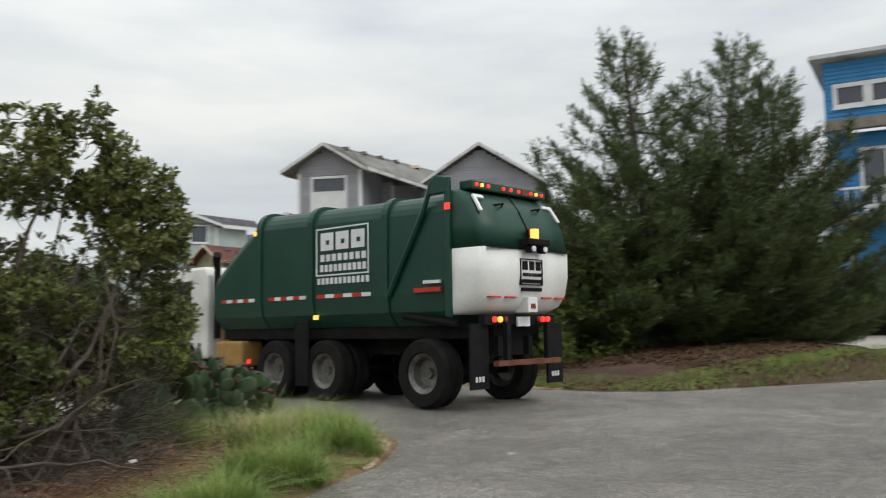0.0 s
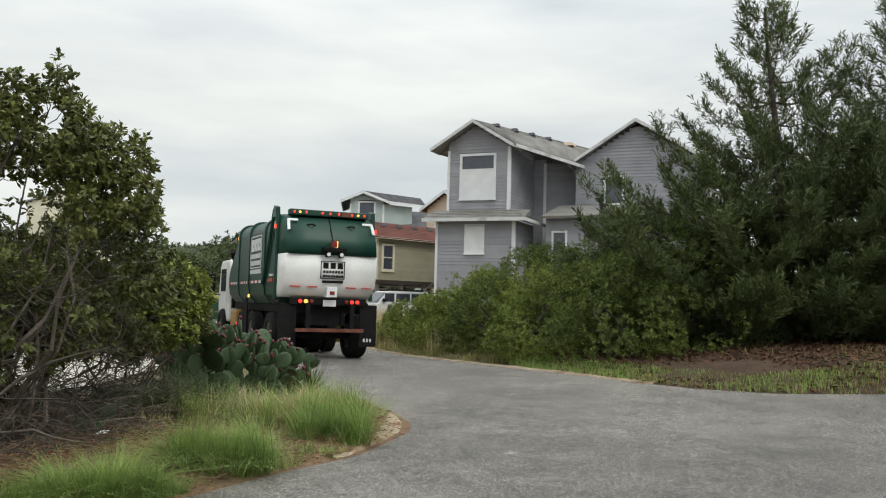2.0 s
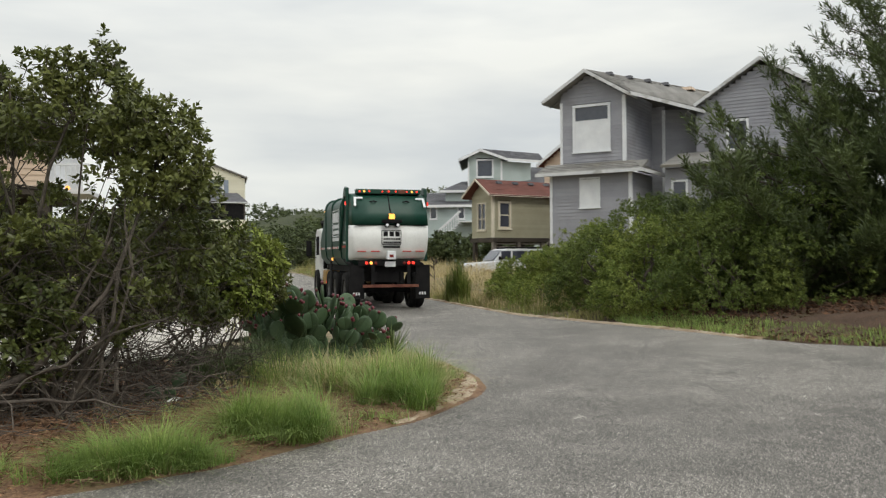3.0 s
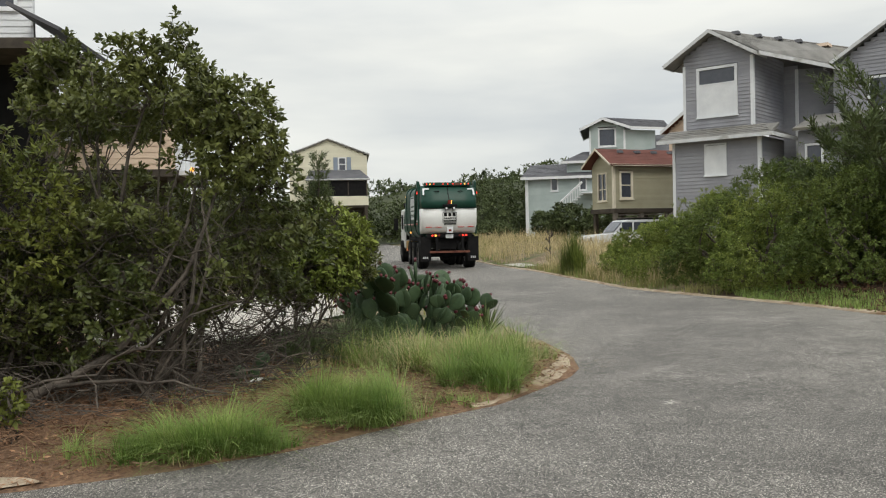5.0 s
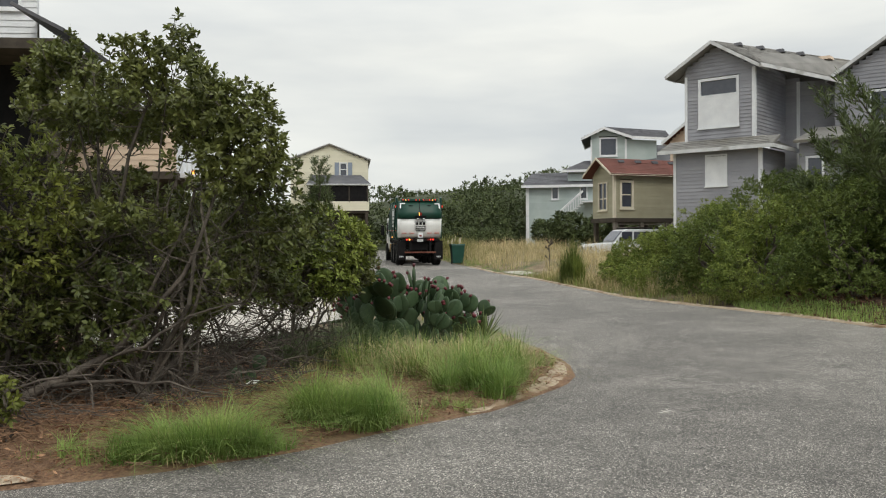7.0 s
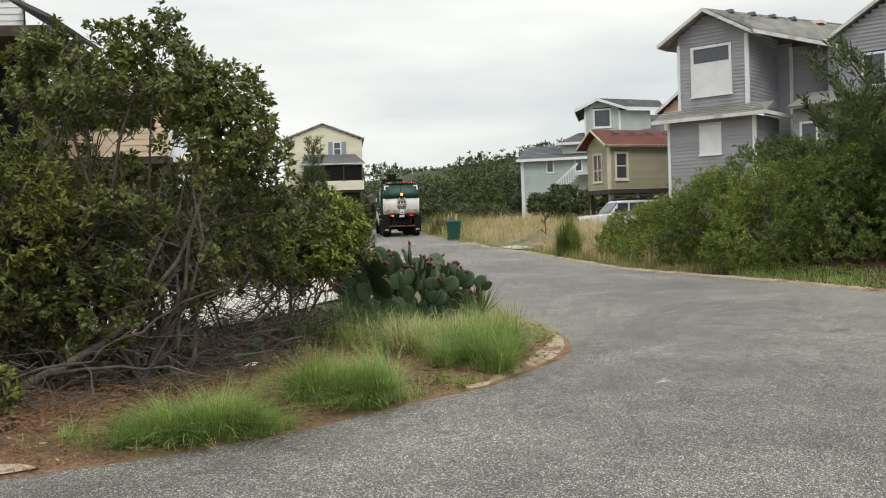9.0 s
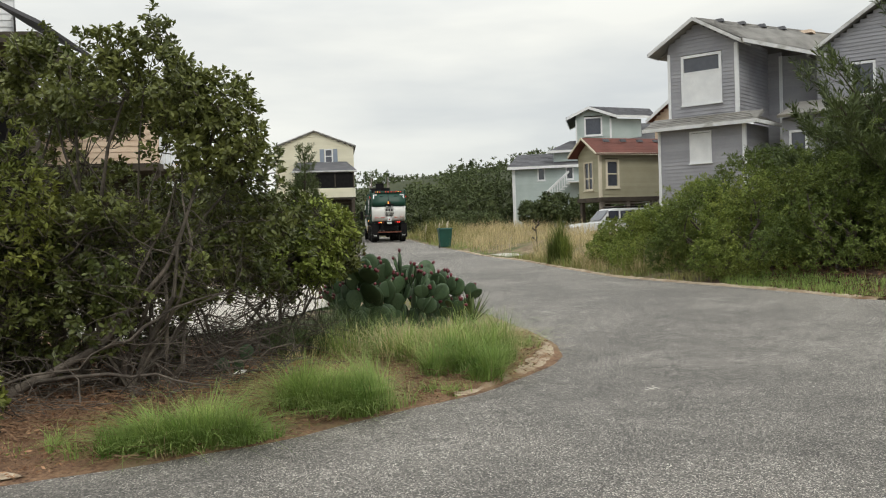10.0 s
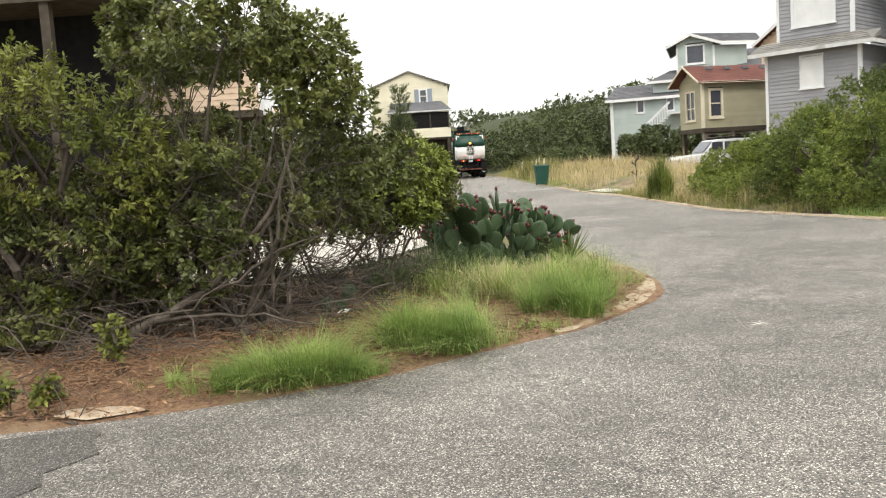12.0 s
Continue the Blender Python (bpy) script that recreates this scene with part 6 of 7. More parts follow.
shrub("shrub", "dark evergreen shrub below the yellow-green one", [(-3.7, 7.8), (-4.1, 7.7)],
      [(-3.4, 7.9, 1.1, 0.7, 0.6, 0.6), (-4.2, 7.6, 0.9, 0.8, 0.6, 0.6), (-3.7, 7.4, 0.5, 0.65, 0.4, 0.42), (-4.6, 7.1, 0.6, 0.6, 0.4, 0.5)], 1200, 13, LEAF, 0.07, 0.027, 12, floor=0.15, limbs=16, gap=-0.05, girth=0.014)
shrub("shrub", "dense dark green shrub under the covered deck", [(-5.6, 8.2), (-6.2, 9.0)],
      [(-5.5, 8.2, 1.2, 1.2, 1.1, 1.0), (-6.6, 9.0, 1.5, 1.3, 1.2, 1.1), (-4.7, 9.6, 0.8, 1.1, 0.9, 0.8), (-3.6, 9.9, 0.7, 0.9, 0.8, 0.6)], 1500, 13, LEAF, 0.085, 0.03, 9, floor=0.05, limbs=24, gap=-0.2, girth=0.016)
shrub("shrub", "thin-crowned evergreen shrub with see-through top", [(-4.3, 9.6), (-4.6, 9.3)],
      [(-3.4, 9.6, 3.0, 0.5, 0.7, 0.45), (-2.9, 9.8, 2.95, 0.65, 0.6, 0.4), (-3.8, 9.2, 1.2, 0.6, 0.6, 0.5), (-3.5, 9.6, 2.1, 0.4, 0.5, 0.5)], 390, 13, LEAF, 0.085, 0.03, 10, floor=0.05, limbs=18, gap=0.08, freq=1.5, girth=0.014)
shrub("shrub", "low leafy undergrowth below the large shrub", [(-3.4, 8.9), (-2.9, 9.3)],
      [(-3.3, 8.8, 0.5, 0.6, 0.5, 0.4), (-4.0, 8.3, 0.5, 0.6, 0.5, 0.45), (-2.6, 9.6, 0.35, 0.5, 0.4, 0.25), (-4.6, 7.6, 0.45, 0.6, 0.4, 0.4), (-3.7, 7.5, 0.5, 0.4, 0.35, 0.35)], 950, 12, LEAF, 0.07, 0.027, 11, floor=0.03, limbs=12, gap=-0.1, girth=0.01, wood=TWIG)
shrub("shrub", "leggy sapling with fresh pale leaves at the verge", [(-3.46, 7.5)], [(-3.46, 7.5, 0.52, 0.14, 0.14, 0.2)], 30, 10, LEAF_YELLOW, 0.075, 0.032, 13, floor=0.05, limbs=5, gap=-1, girth=0.008, group="verge saplings")
shrub("shrub", "leggy sapling with fresh pale leaves at the verge", [(-2.52, 6.9)], [(-2.52, 6.9, 0.32, 0.12, 0.12, 0.2)], 26, 10, LEAF_YELLOW, 0.075, 0.032, 14, floor=0.05, limbs=5, gap=-1, girth=0.008, group="verge saplings")
shrub("shrub", "low seedling with red-brown lower leaves", [(-2.4, 5.9)], [(-2.4, 5.9, 0.15, 0.1, 0.1, 0.11)], 24, 9, LEAF_YELLOW, 0.07, 0.032, 15, floor=0.02, limbs=4, gap=-1, girth=0.006, group="verge saplings")
shrub("shrub", "low seedling with red-brown lower leaves", [(-2.72, 5.85)], [(-2.72, 5.85, 0.15, 0.1, 0.1, 0.12)], 24, 9, LEAF_YELLOW, 0.07, 0.032, 16, floor=0.02, limbs=4, gap=-1, girth=0.006, group="verge saplings")
twig_litter("dead_branches", "tangle of dead grey branches under the shrubs", [(-2.7, 8.1, 1.0), (-2.0, 8.6, 1.0), (-3.4, 7.6, 0.9), (-1.5, 9.3, 0.8), (-1.6, 10.3, 0.7)], 620, 17, 0.8)
twig_litter("twig_litter", "scattered twigs and pine straw on the verge", [(-1.8, 6.9, 1.3), (-0.9, 7.8, 1.1), (0.2, 9.0, 1.0), (-2.8, 6.6, 1.0)], 900, 18, 0.3, LITTER)


def twig_tangle(name, label, boxes, count, seed):
    """Thin bare twigs that hang in the air under a crown, all grown from one another."""
    rnd, m = random.Random(seed), Mesh()
    for _ in range(count):
        x0, x1, y0, y1, z0, z1 = boxes[rnd.randrange(len(boxes))]
        p = Vector((rnd.uniform(x0, x1), rnd.uniform(y0, y1), rnd.uniform(z0, z1)))
        p.z += float(ground_z(p.x, p.y))
        a, pitch, ln = rnd.uniform(0, 2 * math.pi), rnd.uniform(-0.3, 0.9), rnd.uniform(0.25, 0.8)
        path = [p]
        for _ in range(4):
            a += rnd.uniform(-0.5, 0.5)
            pitch += rnd.uniform(-0.35, 0.35)
            path.append(path[-1] + Vector((math.cos(a) * math.cos(pitch), math.sin(a) * math.cos(pitch), math.sin(pitch))) * ln / 4)
        g = rnd.uniform(0.0022, 0.006)
        m.tube(path, [g, g * 0.9, g * 0.75, g * 0.55, g * 0.3], 4, caps=False)
        if rnd.random() < 0.6:
            q = path[2]
            d = Vector((rnd.uniform(-1, 1), rnd.uniform(-1, 1), rnd.uniform(-0.3, 1))).normalized()
            m.tube([q, q + d * ln * 0.25, q + d * ln * 0.4 + Vector((0, 0, 0.04))], [g * 0.6, g * 0.5, g * 0.25], 3, caps=False)
    return tagged(new(name, m.data(name, BARK)), label, "twigs", kind="stuff")


twig_tangle("bare_twigs", "tangle of thin bare twigs under the shrub crowns", [(-3.3, -1.0, 7.9, 9.4, 0.1, 1.0), (-2.6, -1.0, 9.3, 11.0, 0.1, 0.9), (-4.4, -3.0, 7.4, 8.4, 0.1, 0.8), (-2.6, -1.2, 7.9, 9.2, 0.7, 1.5)], 1100, 19)


def leaning_limb():
    """The grey limbs that lean out of the corner shrub."""
    m, rnd = Mesh(), random.Random(12)
    g = float(ground_z(-3.0, 8.0))
    for pts, r in (([(-3.15, 7.75, -0.05), (-2.75, 7.85, 0.16), (-2.3, 8.0, 0.40), (-1.95, 8.1, 0.76), (-1.7, 8.2, 1.1), (-1.55, 8.3, 1.5)], 0.046),
                   ([(-2.75, 7.85, 0.16), (-2.2, 7.7, 0.25), (-1.6, 7.7, 0.22), (-1.2, 7.8, 0.12)], 0.02),
                   ([(-3.3, 7.9, 0.0), (-3.1, 7.9, 0.6), (-2.6, 8.0, 1.15), (-2.2, 8.1, 1.5)], 0.022),
                   ([(-3.4, 7.6, 0.0), (-2.9, 7.6, 0.2), (-2.3, 7.75, 0.3), (-1.9, 7.7, 0.55)], 0.018),
                   ([(-2.3, 8.0, 0.4), (-1.9, 7.9, 0.5), (-1.6, 8.1, 0.75), (-1.2, 8.3, 0.85)], 0.018)):
        fine = []
        for a, b in zip(pts, pts[1:]):
            fine += [Vector(a).lerp(Vector(b), s) + Vector((rnd.uniform(-1, 1), rnd.uniform(-1, 1), rnd.uniform(-1, 1))) * 0.022 for s in (0, 0.33, 0.66)]
        fine.append(Vector(pts[-1]))
        m.tube([p + Vector((0, 0, g)) for p in fine], [r * (1 - 0.75 * k / len(fine)) * rnd.uniform(0.85, 1.15) for k in range(len(fine))], 7)
    tagged(new("leaning_limb", m.data("leaning_limb", TWIG, True)), "grey leaning limbs of the corner shrub", "branch")


leaning_limb()


# grass on the corner
for i, (x, y, r, n, h, st) in enumerate([(-0.98, 6.62, 0.36, 1300, 0.37, (0.9, 0.6)), (-0.55, 6.72, 0.36, 800, 0.25, (1.3, 0.4)), (-0.3, 6.85, 0.24, 300, 0.2, (1.2, 0.4)), (-1.3, 6.5, 0.26, 360, 0.22, (1, 0.6)),
                                          (-0.1, 7.72, 0.46, 1900, 0.42, (1.0, 0.5)), (0.3, 7.78, 0.36, 900, 0.32, (1.1, 0.5)), (-0.4, 7.85, 0.3, 500, 0.32, (0.9, 0.6)),
                                          (0.9, 9.05, 0.36, 1200, 0.36, (1.1, 0.8)), (1.05, 9.8, 0.34, 1100, 0.4, (0.7, 1.1)), (0.7, 9.7, 0.4, 800, 0.38, (1, 1)), (0.85, 10.7, 0.45, 700, 0.42, (1, 1)), (0.2, 9.9, 0.5, 1000, 0.38, (1.2, 1)), (-0.25, 10.4, 0.4, 400, 0.36, (1.2, 1)),
                                          (0.68, 8.4, 0.2, 160, 0.14, (1.4, 0.6)), (-1.75, 6.45, 0.2, 110, 0.16, (1.3, 1))]):
    tuft(x, y, r, n, h, 30 + i, stretch=st)
for i, (x, y, r, n, h) in enumerate([(0.4, 9.8, 0.55, 700, 0.34), (0.0, 10.0, 0.5, 420, 0.32), (-0.5, 10.2, 0.5, 260, 0.32), (-0.85, 6.7, 0.4, 130, 0.2), (0.1, 7.85, 0.4, 170, 0.28), (0.75, 10.4, 0.5, 500, 0.42)]):
    tuft(x, y, r, n, h, 50 + i, STRAW, "thin tuft of dry straw grass among the green", group="dry grass tufts")
field("verge_grass", "sparse short grass on the littered verge", 1100, (-3.5, 1.8), (5.6, 12), lambda x, y: not on_road(x, y, 0.0) and x > -2.2, 0.12, 0.007, GRASS, 61, clump=0.35)
field("lawn_grass", "strip of green grass along the far road edge", 38000, (5.5, 15), (12.3, 20), lambda x, y: not on_road(x, y) and (on_road(x, y - 1.0) or on_road(x - 1.3, y)) and x > 5, 0.17, 0.014, GRASS, 62)
field("bank_grass", "patchy grass on the pine straw bank", 3500, (6, 18), (13, 18), lambda x, y: x - np.interp(y, RIGHT_Y, RIGHT_X) > 1.0, 0.2, 0.014, REED, 63, clump=0.48)
field("straw_grass", "tall dry straw grass beside the road", 42000, (-6, 10), (29, 66), lambda x, y: 0.5 < x - np.interp(y, RIGHT_Y, RIGHT_X) < 8 and not (33.6 < y < 39.4 and x < 1.9), 0.85, 0.014, STRAW, 64, 0.75, clump=0.3)
field("field_grass", "olive field grass along the road", 34000, (-9, 14), (22, 70), lambda x, y: 0.05 < x - np.interp(y, RIGHT_Y, RIGHT_X) < 8 and not (33.6 < y < 39.4 and x < 1.9), 0.5, 0.015, REED, 65, 0.7, clump=0.32)
field("roadside_grass", "short green grass along the road edge", 26000, (-9, 9), (22, 66), lambda x, y: -0.02 < x - np.interp(y, RIGHT_Y, RIGHT_X) < 1.5, 0.34, 0.016, GRASS, 68, 0.7, clump=0.3)
field("verge_weeds", "rank olive weeds between the hedge and the road", 30000, (1, 8.5), (19.5, 34), lambda x, y: 0.03 < x - np.interp(y, RIGHT_Y, RIGHT_X) < 1.5, 0.42, 0.014, REED, 73, 0.7, clump=0.22)
field("verge_straw", "pale straw among the weeds by the road", 16000, (1, 8.5), (23, 34), lambda x, y: 0.25 < x - np.interp(y, RIGHT_Y, RIGHT_X) < 2.2, 0.62, 0.011, STRAW, 74, 0.7, clump=0.42)
field("rough_grass", "rank olive grass along the road past the bin", 9000, (-9, 2), (49, 68), lambda x, y: 0.3 < x - np.interp(y, RIGHT_Y, RIGHT_X) < 3.2, 1.0, 0.03, REED, 75, 0.6, clump=0.3)
field("left_verge_grass", "olive grass on the far side of the road", 5000, (-16, 0), (14, 66), lambda x, y: 0.05 < np.interp(y, LEFT_Y, LEFT_X) - x < 3, 0.4, 0.028, REED, 66, 0.4)


tuft(2.6, 29.8, 0.3, 900, 1.1, 71, SHADED_HEDGE, "upright clump of dark green reeds by the road", group="reed clumps", wide=0.014, arch=0.3)
tuft(2.85, 29.4, 0.22, 420, 0.85, 72, HEDGE_LEAF, "upright clump of dark green reeds by the road", group="reed clumps", wide=0.014, arch=0.3)


def dead_weed(x, y, h):
    """A dead brown stalk with its withered seed heads."""
    top = thing("dead_weed", Matrix.Translation((x, y, float(ground_z(x, y)))), "dead brown weed stalk standing in the straw grass", "weed")
    rnd = random.Random(5)
    part("stalk", Mesh().tube([Vector((0, 0, -0.05)), Vector((0.03, 0, h * 0.5)), Vector((0, 0.02, h))], [0.014, 0.011, 0.006], 6), BARK, top)
    for k in range(9):
        z, a = h * rnd.uniform(0.5, 1.0), rnd.uniform(0, 6.28)
        e = Vector((math.cos(a) * 0.13, math.sin(a) * 0.13, z + 0.08))
        part("seed_head", Mesh().tube([Vector((0, 0, z - 0.05)), e * 0.6 + Vector((0, 0, z * 0.4)), e, e + Vector((0, 0, 0.07))], [0.006, 0.02, 0.035, 0.008], 6), BARK, top)


dead_weed(1.95, 33.2, 1.35)


# ---- prickly pear ----
def prickly_pear():
    x0, y0 = -0.42, 12.3
    z0 = float(ground_z(x0, y0))
    top = thing("prickly_pear", Matrix.Translation((x0, y0, z0)), "sprawling blue-green prickly pear with purple fruit", "cactus")
    rnd = random.Random(4)
    shapes = []
    for k in range(3):
        m = Mesh()
        rows, n = [(0, 0.03), (0.14, 0.42), (0.36, 0.86), (0.62, 1.0), (0.84, 0.76), (0.96, 0.4), (1.0, 0.0)], 12
        verts = [(0.112 * w * math.cos(a), 0.015 * (0.35 + 0.65 * w) * math.sin(a), 0.27 * h) for h, w in rows for a in np.linspace(0, 2 * math.pi, n, endpoint=False) + k * 0.1]
        m.add(verts, [(i * n + j, i * n + (j + 1) % n, (i + 1) * n + (j + 1) % n, (i + 1) * n + j) for i in range(len(rows) - 1) for j in range(n)])
        shapes.append(m.data("pad", CACTUS, True))
    fruit = Mesh().lathe([(0, -0.005), (0.012, 0.0), (0.019, 0.02), (0.02, 0.036), (0.014, 0.048), (0.006, 0.046), (0, 0.042)], 8).data("fruit", FRUIT, True)

    def pad(m, size, depth):
        ob = new("pad", shapes[rnd.randrange(3)])
        ob.parent = top
        ob.matrix_basis = m @ Matrix.Diagonal((size, size * rnd.uniform(0.9, 1.3), size, 1))
        tip = m @ Matrix.Translation((0, 0, 0.25 * size))
        if depth >= 2 and rnd.random() < 0.5:
            for _ in range(rnd.randrange(1, 5)):
                a = rnd.uniform(-1.2, 1.2)
                f = new("fruit", fruit)
                f.parent = top
                f.matrix_basis = m @ Matrix.Translation((0.1 * size * math.sin(a), 0, (0.16 + 0.105 * math.cos(a)) * size)) @ Matrix.Rotation(a, 4, "Y") @ Matrix.Rotation(-math.pi / 2, 4, "X").inverted()
        dome = 0.8 - 0.3 * tip.translation.x ** 2
        if depth < 3 and tip.translation.z < dome - 0.12:
            for _ in range(2 if rnd.random() < 0.75 else 1):
                if depth >= 3 and rnd.random() < 0.45:
                    continue
                turn = Matrix.Rotation(rnd.uniform(-0.6, 0.6), 4, "Y") @ Matrix.Rotation(rnd.uniform(-0.35, 0.35), 4, "X") @ Matrix.Rotation(rnd.uniform(-0.6, 0.6), 4, "Z")
                pad(tip @ Matrix.Translation((rnd.uniform(-0.05, 0.05), 0, 0)) @ turn, size * rnd.uniform(0.82, 1.04), depth + 1)
    for i in range(30):
        x, y = rnd.uniform(-0.95, 0.95), rnd.uniform(-0.5, 0.45)
        lean = Matrix.Rotation(x * 0.35 + rnd.uniform(-0.25, 0.25), 4, "Y") @ Matrix.Rotation(-y * 0.5, 4, "X")
        pad(Matrix.Translation((x, y, float(ground_z(x0 + x, y0 + y)) - z0 - 0.04)) @ lean @ Matrix.Rotation(rnd.uniform(-0.95, 0.95), 4, "Z"), rnd.uniform(0.95, 1.3) * (1.1 - 0.25 * abs(x)), 1)
    return top


prickly_pear()


def small_pear(x, y):
    top = thing("prickly_pear", Matrix.Translation((x, y, float(ground_z(x, y)))), "small prickly pear of three pads in the leaf litter", "cactus")
    for dx, dz, turn, lean, size in ((0, -0.02, 20, -20, 0.9), (0.1, -0.02, -10, 15, 0.8), (0.16, 0.12, 15, 30, 0.85)):
        m = Mesh(pose(dx, 0.03, dz, 0, lean, turn) @ Matrix.Scale(size, 4))
        rows, n = [(0, 0.03), (0.14, 0.42), (0.36, 0.86), (0.62, 1.0), (0.84, 0.76), (0.96, 0.4), (1.0, 0.0)], 12
        verts = [(0.085 * w * math.cos(a), 0.015 * (0.35 + 0.65 * w) * math.sin(a), 0.2 * h) for h, w in rows for a in np.linspace(0, 2 * math.pi, n, endpoint=False)]
        part("pad", m.add(verts, [(i * n + j, i * n + (j + 1) % n, (i + 1) * n + (j + 1) % n, (i + 1) * n + j) for i in range(len(rows) - 1) for j in range(n)]), CACTUS, top, smooth=True)


small_pear(-1.5, 9.0)
for k, (x, y, r, n, h) in enumerate([(-0.95, 10.45, 0.45, 600, 0.42), (-1.3, 10.3, 0.4, 400, 0.36), (-1.0, 11.1, 0.4, 500, 0.45), (-1.7, 11.2, 0.4, 350, 0.35), (-2.3, 11.0, 0.4, 300, 0.3), (-0.6, 11.0, 0.35, 450, 0.4)]):
    tuft(x, y, r, n, h, 90 + k, YUCCA, "dark green sedge clump beside the prickly pear", group="sedge clumps")


def plume_grass(x, y):
    """A clump of tall grass with pale plumes."""
    z, rnd = float(ground_z(x, y)), random.Random(9)
    top = thing("plume_grass", Matrix.Translation((x, y, z)), "tall grass clump with cream plumes by the road", "grass")
    rng = np.random.default_rng(9)
    part("blade", quads("blade", blades(rng.normal(size=(700, 2)) * 0.4 + (x, y), rng, 1.5, 0.03, 1.0, 4) - np.array([x, y, z]), REED), None, top)
    for k in range(6):
        p = Vector((rnd.uniform(-1.0, 1.0), rnd.uniform(-0.3, 0.3), 0))
        h = rnd.uniform(0.95, 1.25)
        part("plume", Mesh().tube([p, p + Vector((0.02, 0, h - 0.6)), p + Vector((0.03, 0, h - 0.4)), p + Vector((0.06, 0, h - 0.1)), p + Vector((0.1, 0, h + 0.1))], [0.012, 0.012, 0.065, 0.05, 0.01], 7), PLUME, top, "cream feathery plume")


plume_grass(-4.3, 58.0)


def yucca():
    x, y = 0.72, 12.2
    rng = np.random.default_rng(8)
    n = 60
    a, e = rng.uniform(0, 2 * np.pi, n), rng.uniform(0.15, 1.45, n)
    d = np.stack([np.cos(a) * np.cos(e), np.sin(a) * np.cos(e), np.sin(e)], 1)
    s = unit(np.cross(d, [0, 0, 1.0])) * 0.014
    ln = rng.uniform(0.35, 0.55, (n, 1))
    b = np.array([x, y, float(ground_z(x, y)) + 0.06])
    v = np.stack([b - s * 0.6 + 0 * d, b + d * ln * 0.5 - s, b + d * ln, b + d * ln * 0.5 + s], 1)
    tagged(new("yucca", quads("yucca", v, YUCCA)), "small spiky green yucca beside the prickly pear", "plant")


yucca()


# ---- hedge on the far side ----
HEDGE = [(7.6, 18.2, 1.5, 1.5, 1.4, 1.2), (9.4, 18.6, 1.9, 1.6, 1.6, 1.6), (6.6, 20.2, 1.3, 1.3, 1.3, 1.15), (8.3, 20.8, 1.6, 1.6, 1.5, 1.3), (5.9, 22.4, 1.2, 1.2, 1.3, 1.0),
         (7.6, 23.4, 1.8, 1.6, 1.6, 1.3), (5.0, 24.8, 1.0, 1.1, 1.3, 0.85), (6.6, 26.6, 1.4, 1.4, 1.6, 1.0), (4.5, 27.6, 0.85, 0.9, 1.2, 0.65), (9.8, 23.8, 2.4, 1.8, 1.7, 1.7), (9.0, 27.5, 1.9, 1.9, 2.0, 1.3)]
for i, b in enumerate(HEDGE):
    g = float(ground_z(b[0], b[1]))
    blobs = [(b[0], b[1], g + b[2] * 0.8, b[3], b[4], b[5]), (b[0] - 0.3, b[1] - 0.5, g + b[2] * 0.35, b[3] * 1.05, b[4], b[5] * 0.7), (b[0] + 0.4, b[1] + 0.2, g + b[2] * 1.15, b[3] * 0.6, b[4] * 0.6, b[5] * 0.65)]
    # shrubs on the right take the darker leaf, which paints in the pines' shade
    shrub("shrub", "dense green wax-leaved shrub in the roadside hedge", [(b[0], b[1])], blobs, 1800, 14, SHADED_HEDGE if b[0] > 7.3 or i == 4 else HEDGE_LEAF, 0.088, 0.023, 100 + i, floor=0.03, limbs=9, group="roadside hedge", gap=-0.06, shell=0.5, freq=1.25, twig_count=220)


# undergrowth below the pines; the dark dune leaf stands in for shade on it
UNDER = [(10.6, 20.2, 1.5, 1.5), (12.6, 20.8, 1.7, 1.6), (14.8, 20.6, 1.5, 1.5), (16.8, 21.2, 1.6, 1.6), (18.4, 21.0, 1.2, 1.2), (12.0, 23.0, 2.4, 2.0), (15.5, 23.5, 2.4, 2.2), (10.6, 18.8, 0.8, 0.9)]
for i, (x, y, h, r) in enumerate(UNDER):
    g = float(ground_z(x, y))
    shrub("shrub", "shrub under the pines, its leaf colour darkened for their shade", [(x, y)], [(x, y, g + h * 0.5, r, r * 0.8, h * 0.55), (x + 0.5, y - 0.3, g + h * 0.3, r, r * 0.7, h * 0.4)], 650, 12, FAR_LEAF, 0.15, 0.046, 150 + i, floor=0.02, limbs=7, group="shrubs under the pines", gap=-0.3, freq=0.8, twig_count=90)


